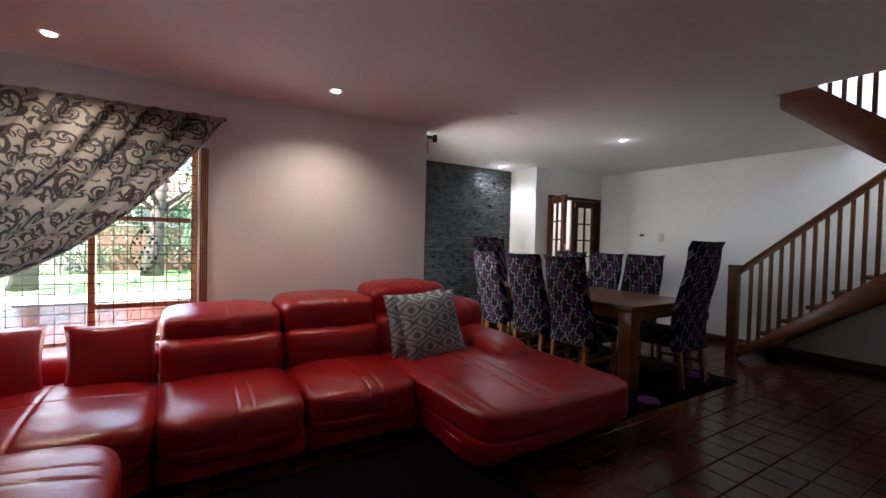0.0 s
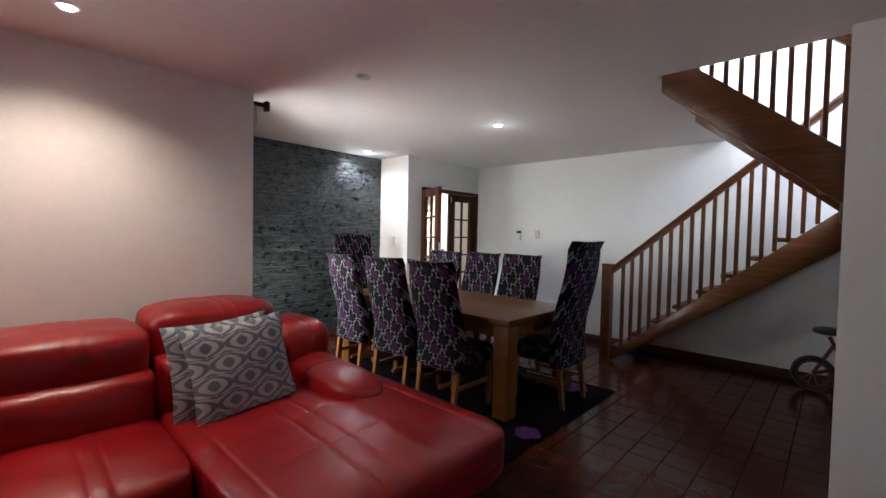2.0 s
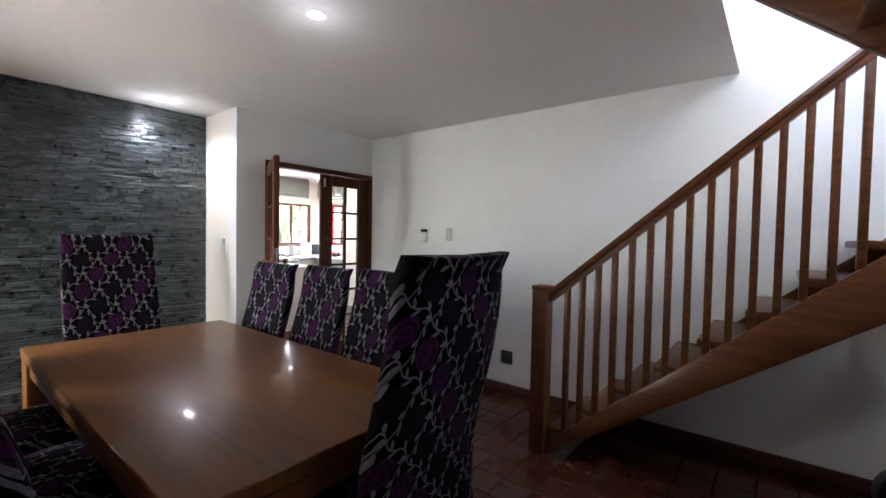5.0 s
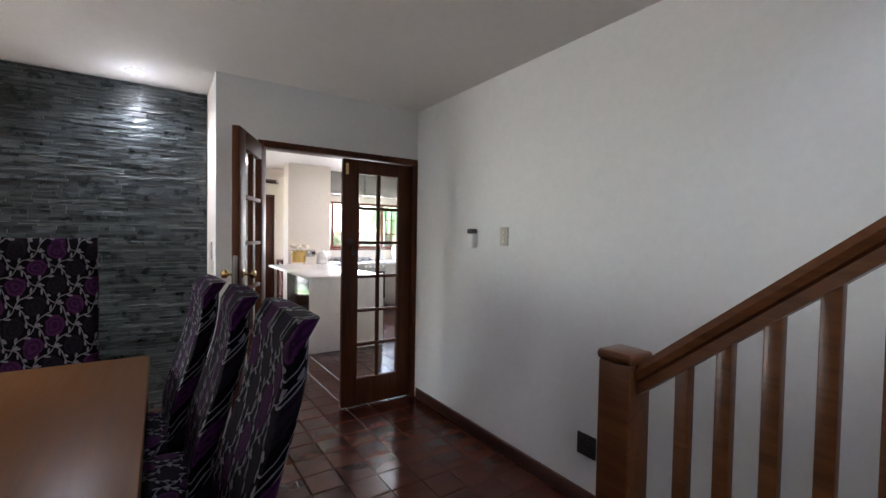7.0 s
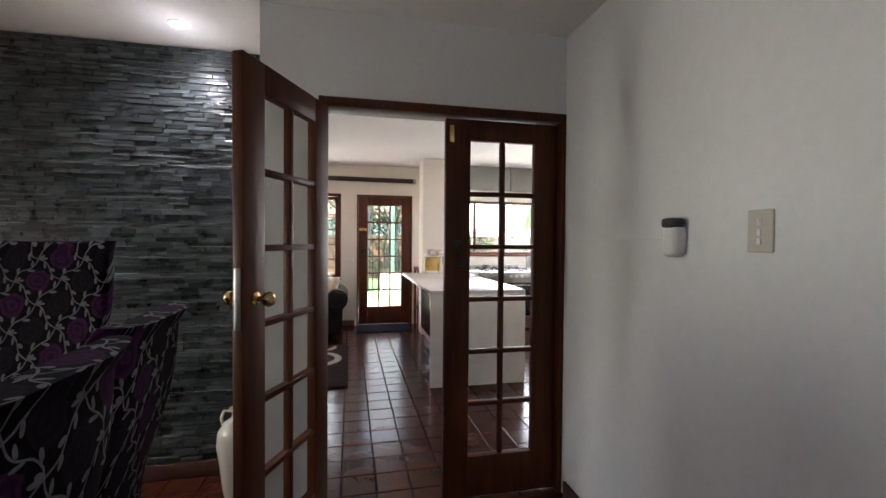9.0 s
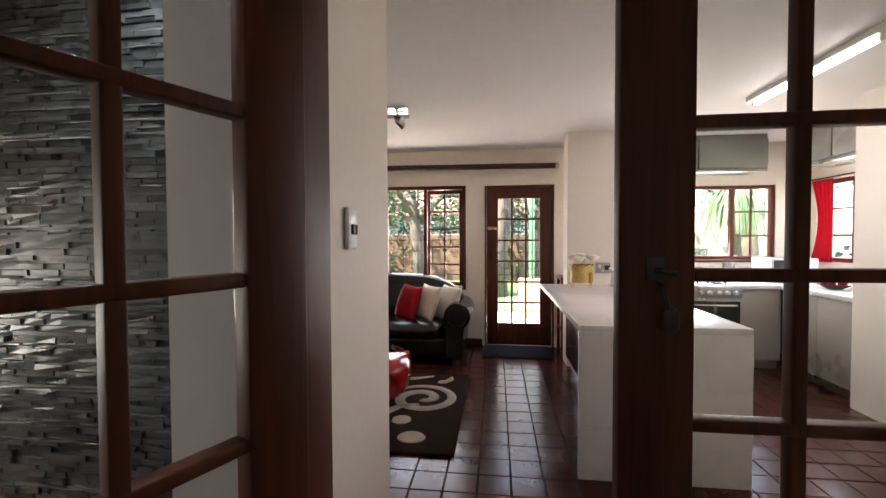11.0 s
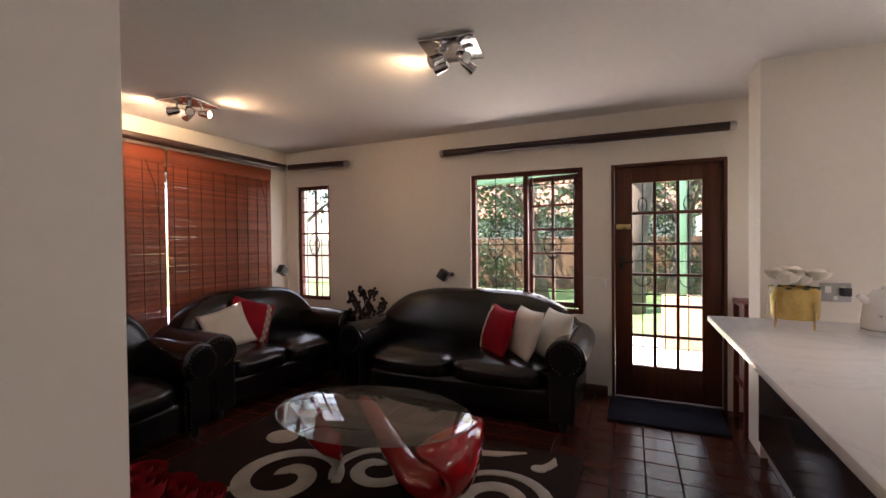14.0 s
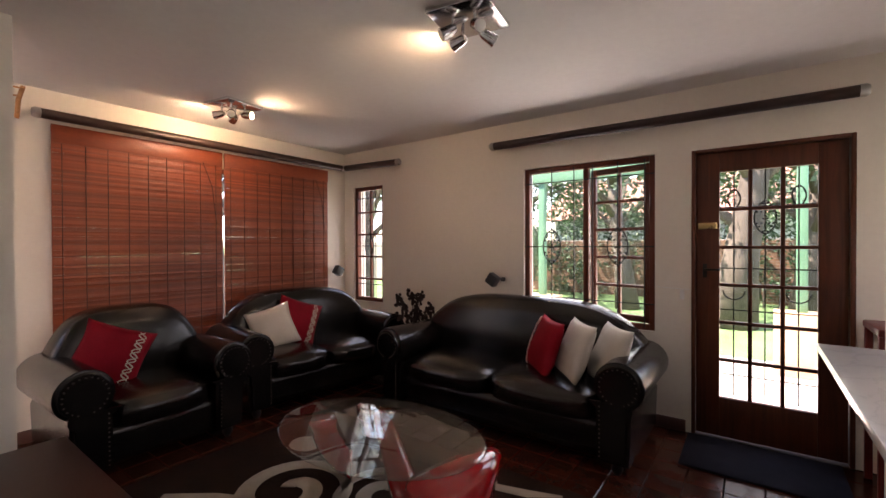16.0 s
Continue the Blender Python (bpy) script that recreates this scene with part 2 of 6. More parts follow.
def puff(bm, x0, x1, y0, y1, z0, z1, pw=5.0, n=9, crown=(0, 0, 0), wob=0.0, grooves=()):
    """A stuffed block: a cube rounded to a superellipsoid, swollen along each axis by crown."""
    c = Vector(((x0 + x1) / 2, (y0 + y1) / 2, (z0 + z1) / 2))
    h = Vector(((x1 - x0) / 2, (y1 - y0) / 2, (z1 - z0) / 2))
    cache = {}
    # a finer net along each stitched groove
    nets = [{2 * t / n - 1 for t in range(n + 1)} for _ in range(3)]
    for ax, at, *_ in grooves:
        for o in (-0.018, -0.008, 0.0, 0.008, 0.018):
            u = (at + o - c[ax]) / h[ax]
            if abs(u) < 0.98:
                nets[ax] = {t for t in nets[ax] if abs(t - u) * h[ax] > 0.004 or abs(t) == 1} | {u}
    nets = [sorted(t) for t in nets]
    N = [len(t) - 1 for t in nets]

    def vert(i, j, k):
        if (i, j, k) not in cache:
            u = [nets[0][i], nets[1][j], nets[2][k]]
            q = sum(abs(t) ** pw for t in u) ** (1 / pw)
            s = [t / q for t in u]
            o = [s[a] * h[a] for a in range(3)]
            for a in range(3):
                b, d = (a + 1) % 3, (a + 2) % 3
                o[a] += crown[a] * s[a] * (1 - min(1, s[b] ** 2)) * (1 - min(1, s[d] ** 2))
            p = c + Vector(o)
            if wob:
                p += Vector((noise.noise(p * 7), noise.noise(p * 7 + Vector((9, 0, 0))), noise.noise(p * 7 + Vector((0, 9, 0))))) * wob
            # stitched grooves: along a plane (axis, value), within a span (axis, low, high)
            for ax, at, ay, lo, hi in grooves:
                near = (p[ax] - at) / 0.009
                span = min(p[ay] - lo, hi - p[ay])
                if abs(near) < 3 and span > 0:
                    dip = math.exp(-near * near) * min(1, span / 0.06) * (0.0065 + 0.003 * noise.noise(p * 30))
                    d = Vector(s)
                    d = Vector([t ** 7 for t in d])
                    d[ax] = 0
                    if d.length > 1e-4:
                        p -= d.normalized() * dip
            cache[i, j, k] = bm.verts.new(p)
        return cache[i, j, k]

    for ax in range(3):
        ay, az = (ax + 1) % 3, (ax + 2) % 3
        for a in range(N[ay]):
            for b in range(N[az]):
                for f in (0, N[ax]):
                    q = []
                    for i, j in ((a, b), (a + 1, b), (a + 1, b + 1), (a, b + 1)):
                        g = [0, 0, 0]
                        g[ax], g[ay], g[az] = f, i, j
                        q.append(vert(*g))
                    bm.faces.new(q if f else q[::-1])
    return bm


def finish(name, bm, mat, smooth=None):
    me = bpy.data.meshes.new(name)
    bmesh.ops.recalc_face_normals(bm, faces=bm.faces)
    bm.to_mesh(me)
    bm.free()
    me.materials.append(mat)
    if smooth is None:
        return me
    if smooth != 40:
        me.shade_smooth()
    if smooth < 180:
        me.set_sharp_from_angle(angle=radians(max(smooth, 50) if smooth == 40 else smooth))
    return me


def part(name, bm, mat, parent, label="", smooth=40):
    ob = new(name, finish(name, bm, mat, smooth))
    ob.parent = parent
    if label:
        ob["label"] = label
    return ob


def same_part(name, me, parent, m):
    """A further piece on shared mesh data."""
    ob = new(name, me)
    ob.parent = parent
    ob.matrix_local = m
    return ob


def thing(name, label, category, m=None, group=""):
    ob = new(name)
    ob.empty_display_size = 0.1
    if m is not None:
        ob.matrix_world = m
    return tagged(ob, label, category, group)


def solid(name, bm, mat, label, category, group="", kind="", smooth=40):
    return tagged(new(name, finish(name, bm, mat, smooth)), label, category, group, kind)


def structure(name, bm, mat, label, category="wall", smooth=40):
    return solid(name, bm, mat, label, category, kind="structure", smooth=smooth)


def wall(name, axis, a0, a1, u0, u1, z0, z1, mat, label, holes=()):
    """A wall a0..a1 thick along axis, from u0 to u1, with openings (u0, u1, z0, z1) cut through."""
    bm = bmesh.new()
    us = sorted({u0, u1, *[h[0] for h in holes], *[h[1] for h in holes]})
    zs = sorted({z0, z1, *[min(max(h[2], z0), z1) for h in holes], *[min(h[3], z1) for h in holes]})
    nu, nz, made = len(us) - 1, len(zs) - 1, {}

    def full(i, j):
        return 0 <= i < nu and 0 <= j < nz and not any(h[0] <= us[i] and us[i + 1] <= h[1] and h[2] <= zs[j] and zs[j + 1] <= h[3] for h in holes)

    def v(i, j, k):
        if (i, j, k) not in made:
            a = (a0, a1)[k]
            made[i, j, k] = bm.verts.new((us[i], a, zs[j]) if axis == "y" else (a, us[i], zs[j]))
        return made[i, j, k]

    for i in range(nu):
        for j in range(nz):
            if not full(i, j):
                continue
            for k in (0, 1):
                bm.faces.new((v(i, j, k), v(i + 1, j, k), v(i + 1, j + 1, k), v(i, j + 1, k)))
            for di, dj, p, q in ((-1, 0, (i, j), (i, j + 1)), (1, 0, (i + 1, j), (i + 1, j + 1)), (0, -1, (i, j), (i + 1, j)), (0, 1, (i, j + 1), (i + 1, j + 1))):
                if not full(i + di, j + dj):
                    bm.faces.new((v(*p, 0), v(*q, 0), v(*q, 1), v(*p, 1)))
    return structure(name, bm, mat, label)


# ---------- shell ----------
ZC, ZL = 2.46, 2.54          # ceilings: living and dining, lounge and kitchen
XR = 2.015                   # long white wall beside the stair
YN = 4.76                    # garden wall of the lounge
wall("wall_stair_side", "x", XR, XR + 0.2, -6.2, 0.0, 0, 5.2, PLASTER, "long white plastered wall beside the wooden stair")
wall("wall_double_door", "y", 0.0, 0.12, 0.475, XR + 0.2, 0, ZL, PLASTER, "white plastered wall with a double door opening", [(0.76, XR, -1, 2.03)])
wall("wall_pier_switch", "x", 0.475, 0.70, 0.12, 0.90, 0, ZL, PLASTER_WARM, "cream wall return with a light switch")
wall("wall_slate_backing", "y", 0.62, 0.90, -2.24, 0.475, 0, ZL, PLASTER, "wall behind the dark slate cladding")
wall("wall_dining_window", "x", -2.24, -2.04, -0.75, 0.62, 0, ZC, PLASTER, "white wall with the dining window", [(-0.7, 0.25, 0.75, 2.15)])
wall("wall_sofa_window", "y", -0.95, -0.75, -6.4, -2.04, 0, ZC, PLASTER, "white wall with the curtained window behind the red sofa", [(-6.1, -4.12, 0.45, 1.98)])
wall("wall_living_west", "x", -6.6, -6.4, -6.4, -0.75, 0, ZC, PLASTER, "white living room wall behind the viewer")
wall("wall_living_back", "y", -6.4, -6.2, -6.4, XR + 0.2, 0, 5.2, PLASTER, "white back wall of living room and stairwell", [(-0.1, 1.6, 3.4, 4.8)])
wall("wall_stair_screen", "x", -0.52, -0.40, -6.2, -4.37, 0, ZC, PLASTER, "white wall end that screens the stair landing")
wall("wall_garden", "y", YN, YN + 0.2, -3.0, 5.0, 0, ZL, PLASTER_WARM, "cream lounge wall with two windows and a garden door",
     [(-2.66, -2.16, 0.72, 2.11), (-0.36, 0.74, 0.72, 2.09), (0.99, 1.86, -1, 2.07), (2.75, 4.45, 1.13, 2.03)])
wall("wall_blinds", "x", -3.0, -2.82, 0.90, YN, 0, ZL, PLASTER_WARM, "cream lounge wall with the bamboo blinds", [(2.05, 4.40, 0.55, 2.15)])
wall("wall_lounge_stub", "x", -1.78, -1.62, 0.90, 1.60, 0, ZL, PLASTER_WARM, "cream wall end at the lounge side")
wall("wall_kitchen_side", "x", 4.75, 4.95, 0.12, YN, 0, ZL, PLASTER_WARM, "cream kitchen wall with a side window", [(3.25, 4.55, 1.13, 2.03)])
wall("wall_kitchen_near", "y", 0.121, 0.24, XR + 0.2, 4.75, 0, ZL, PLASTER_WARM, "cream kitchen wall behind the door")
wall("wall_kitchen_stub", "x", 4.02, 4.75, 2.45, 3.06, 0, ZL, PLASTER_WARM, "white wall end beside the kitchen counter")
wall("wall_kitchen_pier", "x", 1.90, 2.60, 3.95, 4.24, 0, ZL, PLASTER_WARM, "cream pier at the end of the island")
# ceilings with the stairwell opening
bm = bmesh.new()
bx(bm, -6.6, -2.04, -6.4, -0.75, ZC, ZC + 0.25)
bx(bm, -2.04, XR, -3.43, 0.0, ZC, ZC + 0.25)
bx(bm, -2.04, 0.475, 0.0, 0.62, ZC, ZC + 0.25)
bx(bm, -2.04, -0.40, -6.2, -3.43, ZC, ZC + 0.25)
structure("ceiling_living", bm, CEIL, "white painted plaster ceiling over living and dining room", "ceiling")
structure("ceiling_lounge", box(-3.0, 5.0, 0.12, YN + 0.2, ZL, ZL + 0.2), CEIL, "white painted ceiling over lounge and kitchen", "ceiling")
structure("ceiling_stairwell", box(-0.6, XR + 0.2, -6.4, -3.2, 5.2, 5.35), CEIL, "white ceiling high over the stairwell", "ceiling")
wall("wall_upper_west", "x", -0.62, -0.42, -6.2, -3.43, ZC + 0.26, 5.2, PLASTER, "white upper wall of the stairwell")
wall("wall_upper_front", "y", -3.33, -3.20, -0.62, XR, ZC + 1.4, 5.2, PLASTER, "white upper wall over the landing")
structure("floor_bed", box(-6.6, 5.0, -6.4, YN + 0.2, -0.16, -0.008), GROUT, "grout bed under the floor tiles", "floor")


def skirting(name, x0, x1, y0, y1):
    structure(name, box(x0, x1, y0, y1, 0.0, 0.09, 0.006), BASEB, "dark brown painted skirting board", "baseboard")


skirting("baseboard_stair", XR - 0.018, XR - 0.001, -6.1, -0.05)
skirting("baseboard_slate", -2.0, 0.46, 0.545, 0.562)
skirting("baseboard_garden_a", -2.8, 0.95, YN - 0.018, YN - 0.001)
skirting("baseboard_blinds", -2.819, -2.802, 0.92, YN - 0.02)
skirting("baseboard_sofa", -6.38, -2.05, -0.968, -0.951)


# ---------- stair ----------
def staircase():
    t = thing("staircase", "brown varnished open-riser wooden stair with square balusters", "staircase")
    rise, going, n = 0.176, 0.203, 9
    x0, x1, y0 = 1.25, 2.0, -2.55
    sl = rise / going

    def stringer(x, ya, za, yb, zb, up, dn, name="stringer"):
        bm = bmesh.new()
        pts = [(ya, za + up), (yb, zb + up), (yb, zb - dn), (ya, za - dn)]
        vs = []
        for xx in (x, x + 0.045):
            vs.append([bm.verts.new((xx, a, max(b, 0.0))) for a, b in pts])
        bm.faces.new(vs[0])
        bm.faces.new(vs[1][::-1])
        for k in range(4):
            bm.faces.new((vs[0][k], vs[1][k], vs[1][(k + 1) % 4], vs[0][(k + 1) % 4]))
        bmesh.ops.bevel(bm, geom=bm.edges[:], offset=0.004, segments=1, affect="EDGES")
        part(name, bm, WOOD_STAIR, t)

    ye, ze = y0 - going * n, rise * n
    stringer(x0, y0 + 0.02, 0.02, ye, ze, 0.065, 0.275)
    stringer(x1 - 0.035, y0 + 0.02, 0.02, ye, ze, 0.065, 0.275)
    tread = finish("tread", box(-0.36, 0.36, -0.12, 0.12, -0.02, 0.02, 0.008), WOOD_STAIR, 40)
    for i in range(n - 1):
        same_part("tread", tread, t, Matrix.Translation(((x0 + x1) / 2 + 0.01, y0 - going * (i + 0.5), rise * (i + 1) - 0.02)))
    # landing
    part("landing", box(-0.36, XR - 0.005, -6.19, ye + 0.02, ze - 0.06, ze, 0.008), WOOD_STAIR, t)
    # upper flight, rising the other way
    u0, u1 = -0.35, 0.58
    stringer(u0, -4.46, 1.645, -3.44, 2.51, 0.145, 0.145, "upper_stringer")
    stringer(u1, -4.46, 1.645, -3.44, 2.51, 0.145, 0.145, "upper_stringer")
    tread2 = finish("upper_tread", box(-0.44, 0.44, -0.12, 0.12, -0.02, 0.02, 0.008), WOOD_STAIR, 40)
    for i in range(5):
        same_part("upper_tread", tread2, t, Matrix.Translation(((u0 + u1) / 2 + 0.022, -4.36 + going * i, 1.73 + rise * i)))

    def newel(x, y, z0, z1, s=0.05):
        bm = box(x - s, x + s, y - s, y + s, z0, z1 - 0.03, 0.005)
        bx(bm, x - s - 0.006, x + s + 0.006, y - s - 0.006, y + s + 0.006, z1 - 0.03, z1, 0.012, 3)
        part("newel_post", bm, WOOD_STAIR, t)

    newel(1.272, -2.475, 0, 1.085)
    newel(1.272, ye - 0.02, ze - 0.05, 2.62)
    newel(u0 + 0.022, -4.43, 1.5, 2.42, 0.045)

    def rail(x, ya, za, yb, zb):
        bm = bmesh.new()
        prof = [(-0.033, 0.004), (-0.036, 0.026), (-0.02, 0.050), (0.02, 0.050), (0.036, 0.026), (0.033, 0.004), (0.022, -0.004), (0.022, -0.036), (-0.022, -0.036), (-0.022, -0.004)]
        rings = [[bm.verts.new((x + a, y, z + b)) for a, b in prof] for y, z in ((ya, za), (yb, zb))]
        n8 = len(prof)
        for k in range(n8):
            bm.faces.new((rings[0][k], rings[0][(k + 1) % n8], rings[1][(k + 1) % n8], rings[1][k]))
        bm.faces.new(rings[0])
        bm.faces.new(rings[1][::-1])
        part("handrail", bm, WOOD_STAIR, t, "polished handrail", 30)

    zr = 0.02 + 0.99
    rail(x0 + 0.022, y0 + 0.02, zr, ye, ze + zr - 0.02)
    rail(u0 + 0.022, -4.43, 2.4, -3.44, 3.24)
    # balusters
    step = 0.093
    k = int((y0 - ye) / step)
    for i in range(1, k):
        y = y0 + 0.0 - i * step
        zs = 0.02 + (y0 + 0.02 - y) * sl
        part("baluster", box(x0 + 0.006, x0 + 0.039, y - 0.0165, y + 0.0165, zs + 0.035, zs + 0.965, 0.003), WOOD_STAIR, t)
    for i in range(12):
        y = -4.36 + i * 0.079
        zs = 1.645 + (y + 4.46) * 0.848
        part("upper_baluster", box(u0 + 0.010, u0 + 0.036, y - 0.013, y + 0.013, zs + 0.13, zs + 0.76, 0.003), WOOD_STAIR, t)
    return t


staircase()


# ---------- doors ----------
def glazed_leaf(name, w, h, cols, rows, mat, m, label, stile=0.122, top=0.13, bottom=0.25, th=0.042):
    """A glazed door leaf; hinge edge at local x = 0."""
    t = thing(name, label, "door", m)
    part("stile", box(0, stile, -th / 2, th / 2, 0, h, 0.004), mat, t)
    part("stile", box(w - stile, w, -th / 2, th / 2, 0, h, 0.004), mat, t)
    part("top_rail", box(stile, w - stile, -th / 2, th / 2, h - top, h, 0.003), mat, t)
    part("bottom_rail", box(stile, w - stile, -th / 2, th / 2, 0, bottom, 0.003), mat, t)
    gw, gh = (w - 2 * stile) / cols, (h - top - bottom) / rows
    for i in range(1, cols):
        part("glazing_bar", box(stile + i * gw - 0.013, stile + i * gw + 0.013, -0.016, 0.016, bottom, h - top, 0.004), mat, t)
    for j in range(1, rows):
        part("glazing_bar", box(stile, w - stile, -0.017, 0.017, bottom + j * gh - 0.012, bottom + j * gh + 0.012, 0.004), mat, t)
    pane = finish("pane", box(-gw / 2 + 0.012, gw / 2 - 0.012, -0.002, 0.002, -gh / 2 + 0.011, gh / 2 - 0.011), GLASS, None)
    for i in range(cols):
        for j in range(rows):
            p = same_part("pane", pane, t, Matrix.Translation((stile + (i + 0.5) * gw, 0, bottom + (j + 0.5) * gh)))
            p.visible_shadow = False
    return t


def door_knob(t, x, z, side, mat=BRASS):
    bm = bmesh.new()
    lathe(bm, [(0.024, 0), (0.024, 0.006), (0.009, 0.010), (0.009, 0.035), (0.022, 0.042), (0.027, 0.055), (0.022, 0.068), (0.008, 0.073)], 20)
    bmesh.ops.transform(bm, matrix=Matrix.Translation((x, side * 0.021, z)) @ Matrix.Rotation(radians(90 * side * -1), 4, "X"), verts=bm.verts)
    part("door_knob", bm, mat, t, "round polished brass knob")


# frame of the double door
f = structure("door_frame_1", box(0.735, 0.768, -0.012, 0.132, 0, 2.05, 0.004), WOOD_DOOR, "dark wooden frame of the double door", "door frame")
part("head", box(0.768, XR - 0.03, -0.012, 0.132, 2.005, 2.05, 0.004), WOOD_DOOR, f)
part("jamb", box(XR - 0.03, XR - 0.002, -0.012, 0.132, 0, 2.05, 0.004), WOOD_DOOR, f)
# right leaf closed, left leaf standing open into the dining room
leaf_r = glazed_leaf("double_door_leaf", 0.622, 1.985, 2, 6, WOOD_DOOR, pose(1.984, 0.05, 0.012, 0, 0, 180), "closed brown wooden door leaf with twelve clear panes", 0.132, 0.106, 0.217)
latch = part("lock_plate", box(0.542, 0.578, 0.021, 0.027, 1.315, 1.36, 0.003), BLACK, leaf_r, "black iron latch with a key")
part("latch_knob", tube(bmesh.new(), [(0.558, 0.026, 1.335), (0.558, 0.05, 1.335), (0.535, 0.052, 1.33)], 0.006, 8), BLACK, latch)
part("key", tube(bmesh.new(), [(0.555, 0.026, 1.31), (0.553, 0.045, 1.308), (0.545, 0.048, 1.27)], 0.0035, 6), BLACK, latch)
part("bolt", box(0.58, 0.605, 0.021, 0.032, 1.86, 1.95, 0.003), BRASS, leaf_r, "small brass bolt")
part("key_fob", puff(bmesh.new(), 0.522, 0.553, 0.030, 0.046, 1.225, 1.27, 3, 8, (0, 0, 0), 0.004), BLACK, leaf_r, "dark leather key fob", smooth=180)
leaf_l = glazed_leaf("double_door_leaf", 0.61, 1.985, 2, 6, WOOD_DOOR, pose(0.764, -0.014, 0.012, 0, 0, -114), "open brown wooden door leaf with twelve clear panes", 0.122, 0.106, 0.217)
door_knob(leaf_l, 0.548, 1.15, 1)
door_knob(leaf_l, 0.548, 1.15, -1)
part("lock_plate", box(0.6105, 0.613, -0.012, 0.012, 1.05, 1.26, 0.0005), STEEL, leaf_l)


# ---------- living room and dining room ----------
RED = leather("red_leather", (0.25, 0.004, 0.006), (0.35, 0.008, 0.009), 0.32)


def red_sofa():
    t = thing("corner_sofa", "large glossy red leather corner sofa with chaise and headrests", "sofa")

    def pad(name, x0, x1, y0, y1, z0, z1, pw, crown, grooves=(), n=34):
        part(name, puff(bmesh.new(), x0, x1, y0, y1, z0, z1, pw, n, crown, 0.007, grooves), RED, t, smooth=180)

    for x0, x1, zt in ((-4.352, -3.594, 0.745), (-3.602, -2.858, 0.80)):
        twin = [(0, x0 + (x1 - x0) * k, 2, -9, 9) for k in (0.50, 0.60)]
        pad("plinth", x0, x1, -2.40, -1.10, 0.035, 0.16, 18, (0, 0.0, 0), (), 12)
        pad("seat", x0, x1, -2.43, -1.40, 0.10, 0.375, 6, (0.0, 0.015, 0.03), [*twin, (2, 0.21, 1, -9, -2.2)])
        pad("backrest", x0, x1, -1.76, -1.05, 0.28, 0.625, 7, (0, 0.05, 0.01), ())
        pad("headrest", x0, x1, -1.68, -1.06, 0.54, zt + 0.03, 5, (0, 0.03, 0.015), twin)
    # chaise with its own back and arm
    pad("chaise_plinth", -2.865, -1.64, -3.04, -1.10, 0.035, 0.15, 18, (0, 0, 0), (), 12)
    pad("chaise_seat", -2.866, -1.55, -3.13, -1.44, 0.09, 0.365, 10, (0.0, 0.015, 0.035),
        [(0, -2.42, 2, 0.3, 9), (0, -2.30, 2, 0.3, 9), (1, -2.66, 2, 0.36, 9), (1, -2.30, 2, 0.36, 9), (2, 0.20, 1, -9, 9), (0, -2.76, 2, 0.3, 9), (0, -1.72, 2, 0.3, 9)], 52)
    pad("backrest", -2.862, -2.10, -1.72, -1.05, 0.30, 0.66, 7, (0, 0.045, 0.02))
    pad("headrest", -2.862, -2.10, -1.58, -1.06, 0.56, 0.90, 5, (0, 0.03, 0.015), [(0, -2.48, 2, -9, 9), (0, -2.40, 2, -9, 9)])
    pad("armrest", -2.12, -1.76, -2.34, -1.10, 0.16, 0.485, 5, (0.02, 0.02, 0.03), [(1, -1.9, 2, 0, 9)], 24)
    pad("arm_cap", -2.14, -1.74, -1.66, -1.08, 0.38, 0.72, 4.5, (0.01, 0.02, 0.02), [(0, -1.93, 2, 0, 9)], 24)
    # corner seat and the short side
    pad("plinth", -5.45, -4.35, -2.42, -1.10, 0.035, 0.16, 18, (0, 0, 0), (), 12)
    pad("seat", -5.42, -4.346, -2.47, -1.48, 0.10, 0.39, 6, (0.0, 0.015, 0.03), [(0, -4.86, 2, 0.3, 9), (1, -1.98, 2, 0.3, 9), (2, 0.21, 1, -9, -2.2)], 44)
    pad("backrest", -5.60, -4.36, -1.46, -1.06, 0.26, 0.52, 6, (0, 0.02, 0.0), (), 20)
    pad("backrest", -5.85, -5.45, -4.10, -1.10, 0.05, 0.70, 6, (0.02, 0, 0.02), (), 20)
    pad("plinth", -5.50, -4.52, -4.05, -2.44, 0.035, 0.24, 18, (0, 0, 0), (), 12)
    pad("seat", -5.48, -4.46, -3.31, -2.48, 0.14, 0.41, 5, (0.02, 0.01, 0.035), [(1, -2.80, 2, 0.3, 9), (1, -2.90, 2, 0.3, 9)])
    pad("seat", -5.48, -4.46, -4.10, -3.30, 0.14, 0.41, 5, (0.02, 0.01, 0.035))
    return t


red_sofa()


def pillow_mesh(w, h, d, n=16, wob=0.012):
    bm = bmesh.new()
    sides = []
    for s in (1, -1):
        g = {}
        for i in range(n + 1):
            for j in range(n + 1):
                u, v = 2 * i / n - 1, 2 * j / n - 1
                e = (1 - u * u) * (1 - v * v)
                pinch = 1 - 0.05 * ((1 - u * u) * v * v + (1 - v * v) * u * u) * 1.6
                p = Vector((u * w / 2 * pinch, s * d / 2 * e ** 0.42, v * h / 2 * pinch))
                p += Vector((noise.noise(p * 5), noise.noise(p * 6 + Vector((3, 1, 2))), noise.noise(p * 5 + Vector((7, 0, 0))))) * wob * min(1, e * 3)
                if s < 0 and (i in (0, n) or j in (0, n)):
                    g[i, j] = sides[0][i, j]
                else:
                    g[i, j] = bm.verts.new(p)
        sides.append(g)
        for i in range(n):
            for j in range(n):
                q = [g[i, j], g[i + 1, j], g[i + 1, j + 1], g[i, j + 1]]
                bm.faces.new(q if s < 0 else q[::-1])
    return bm


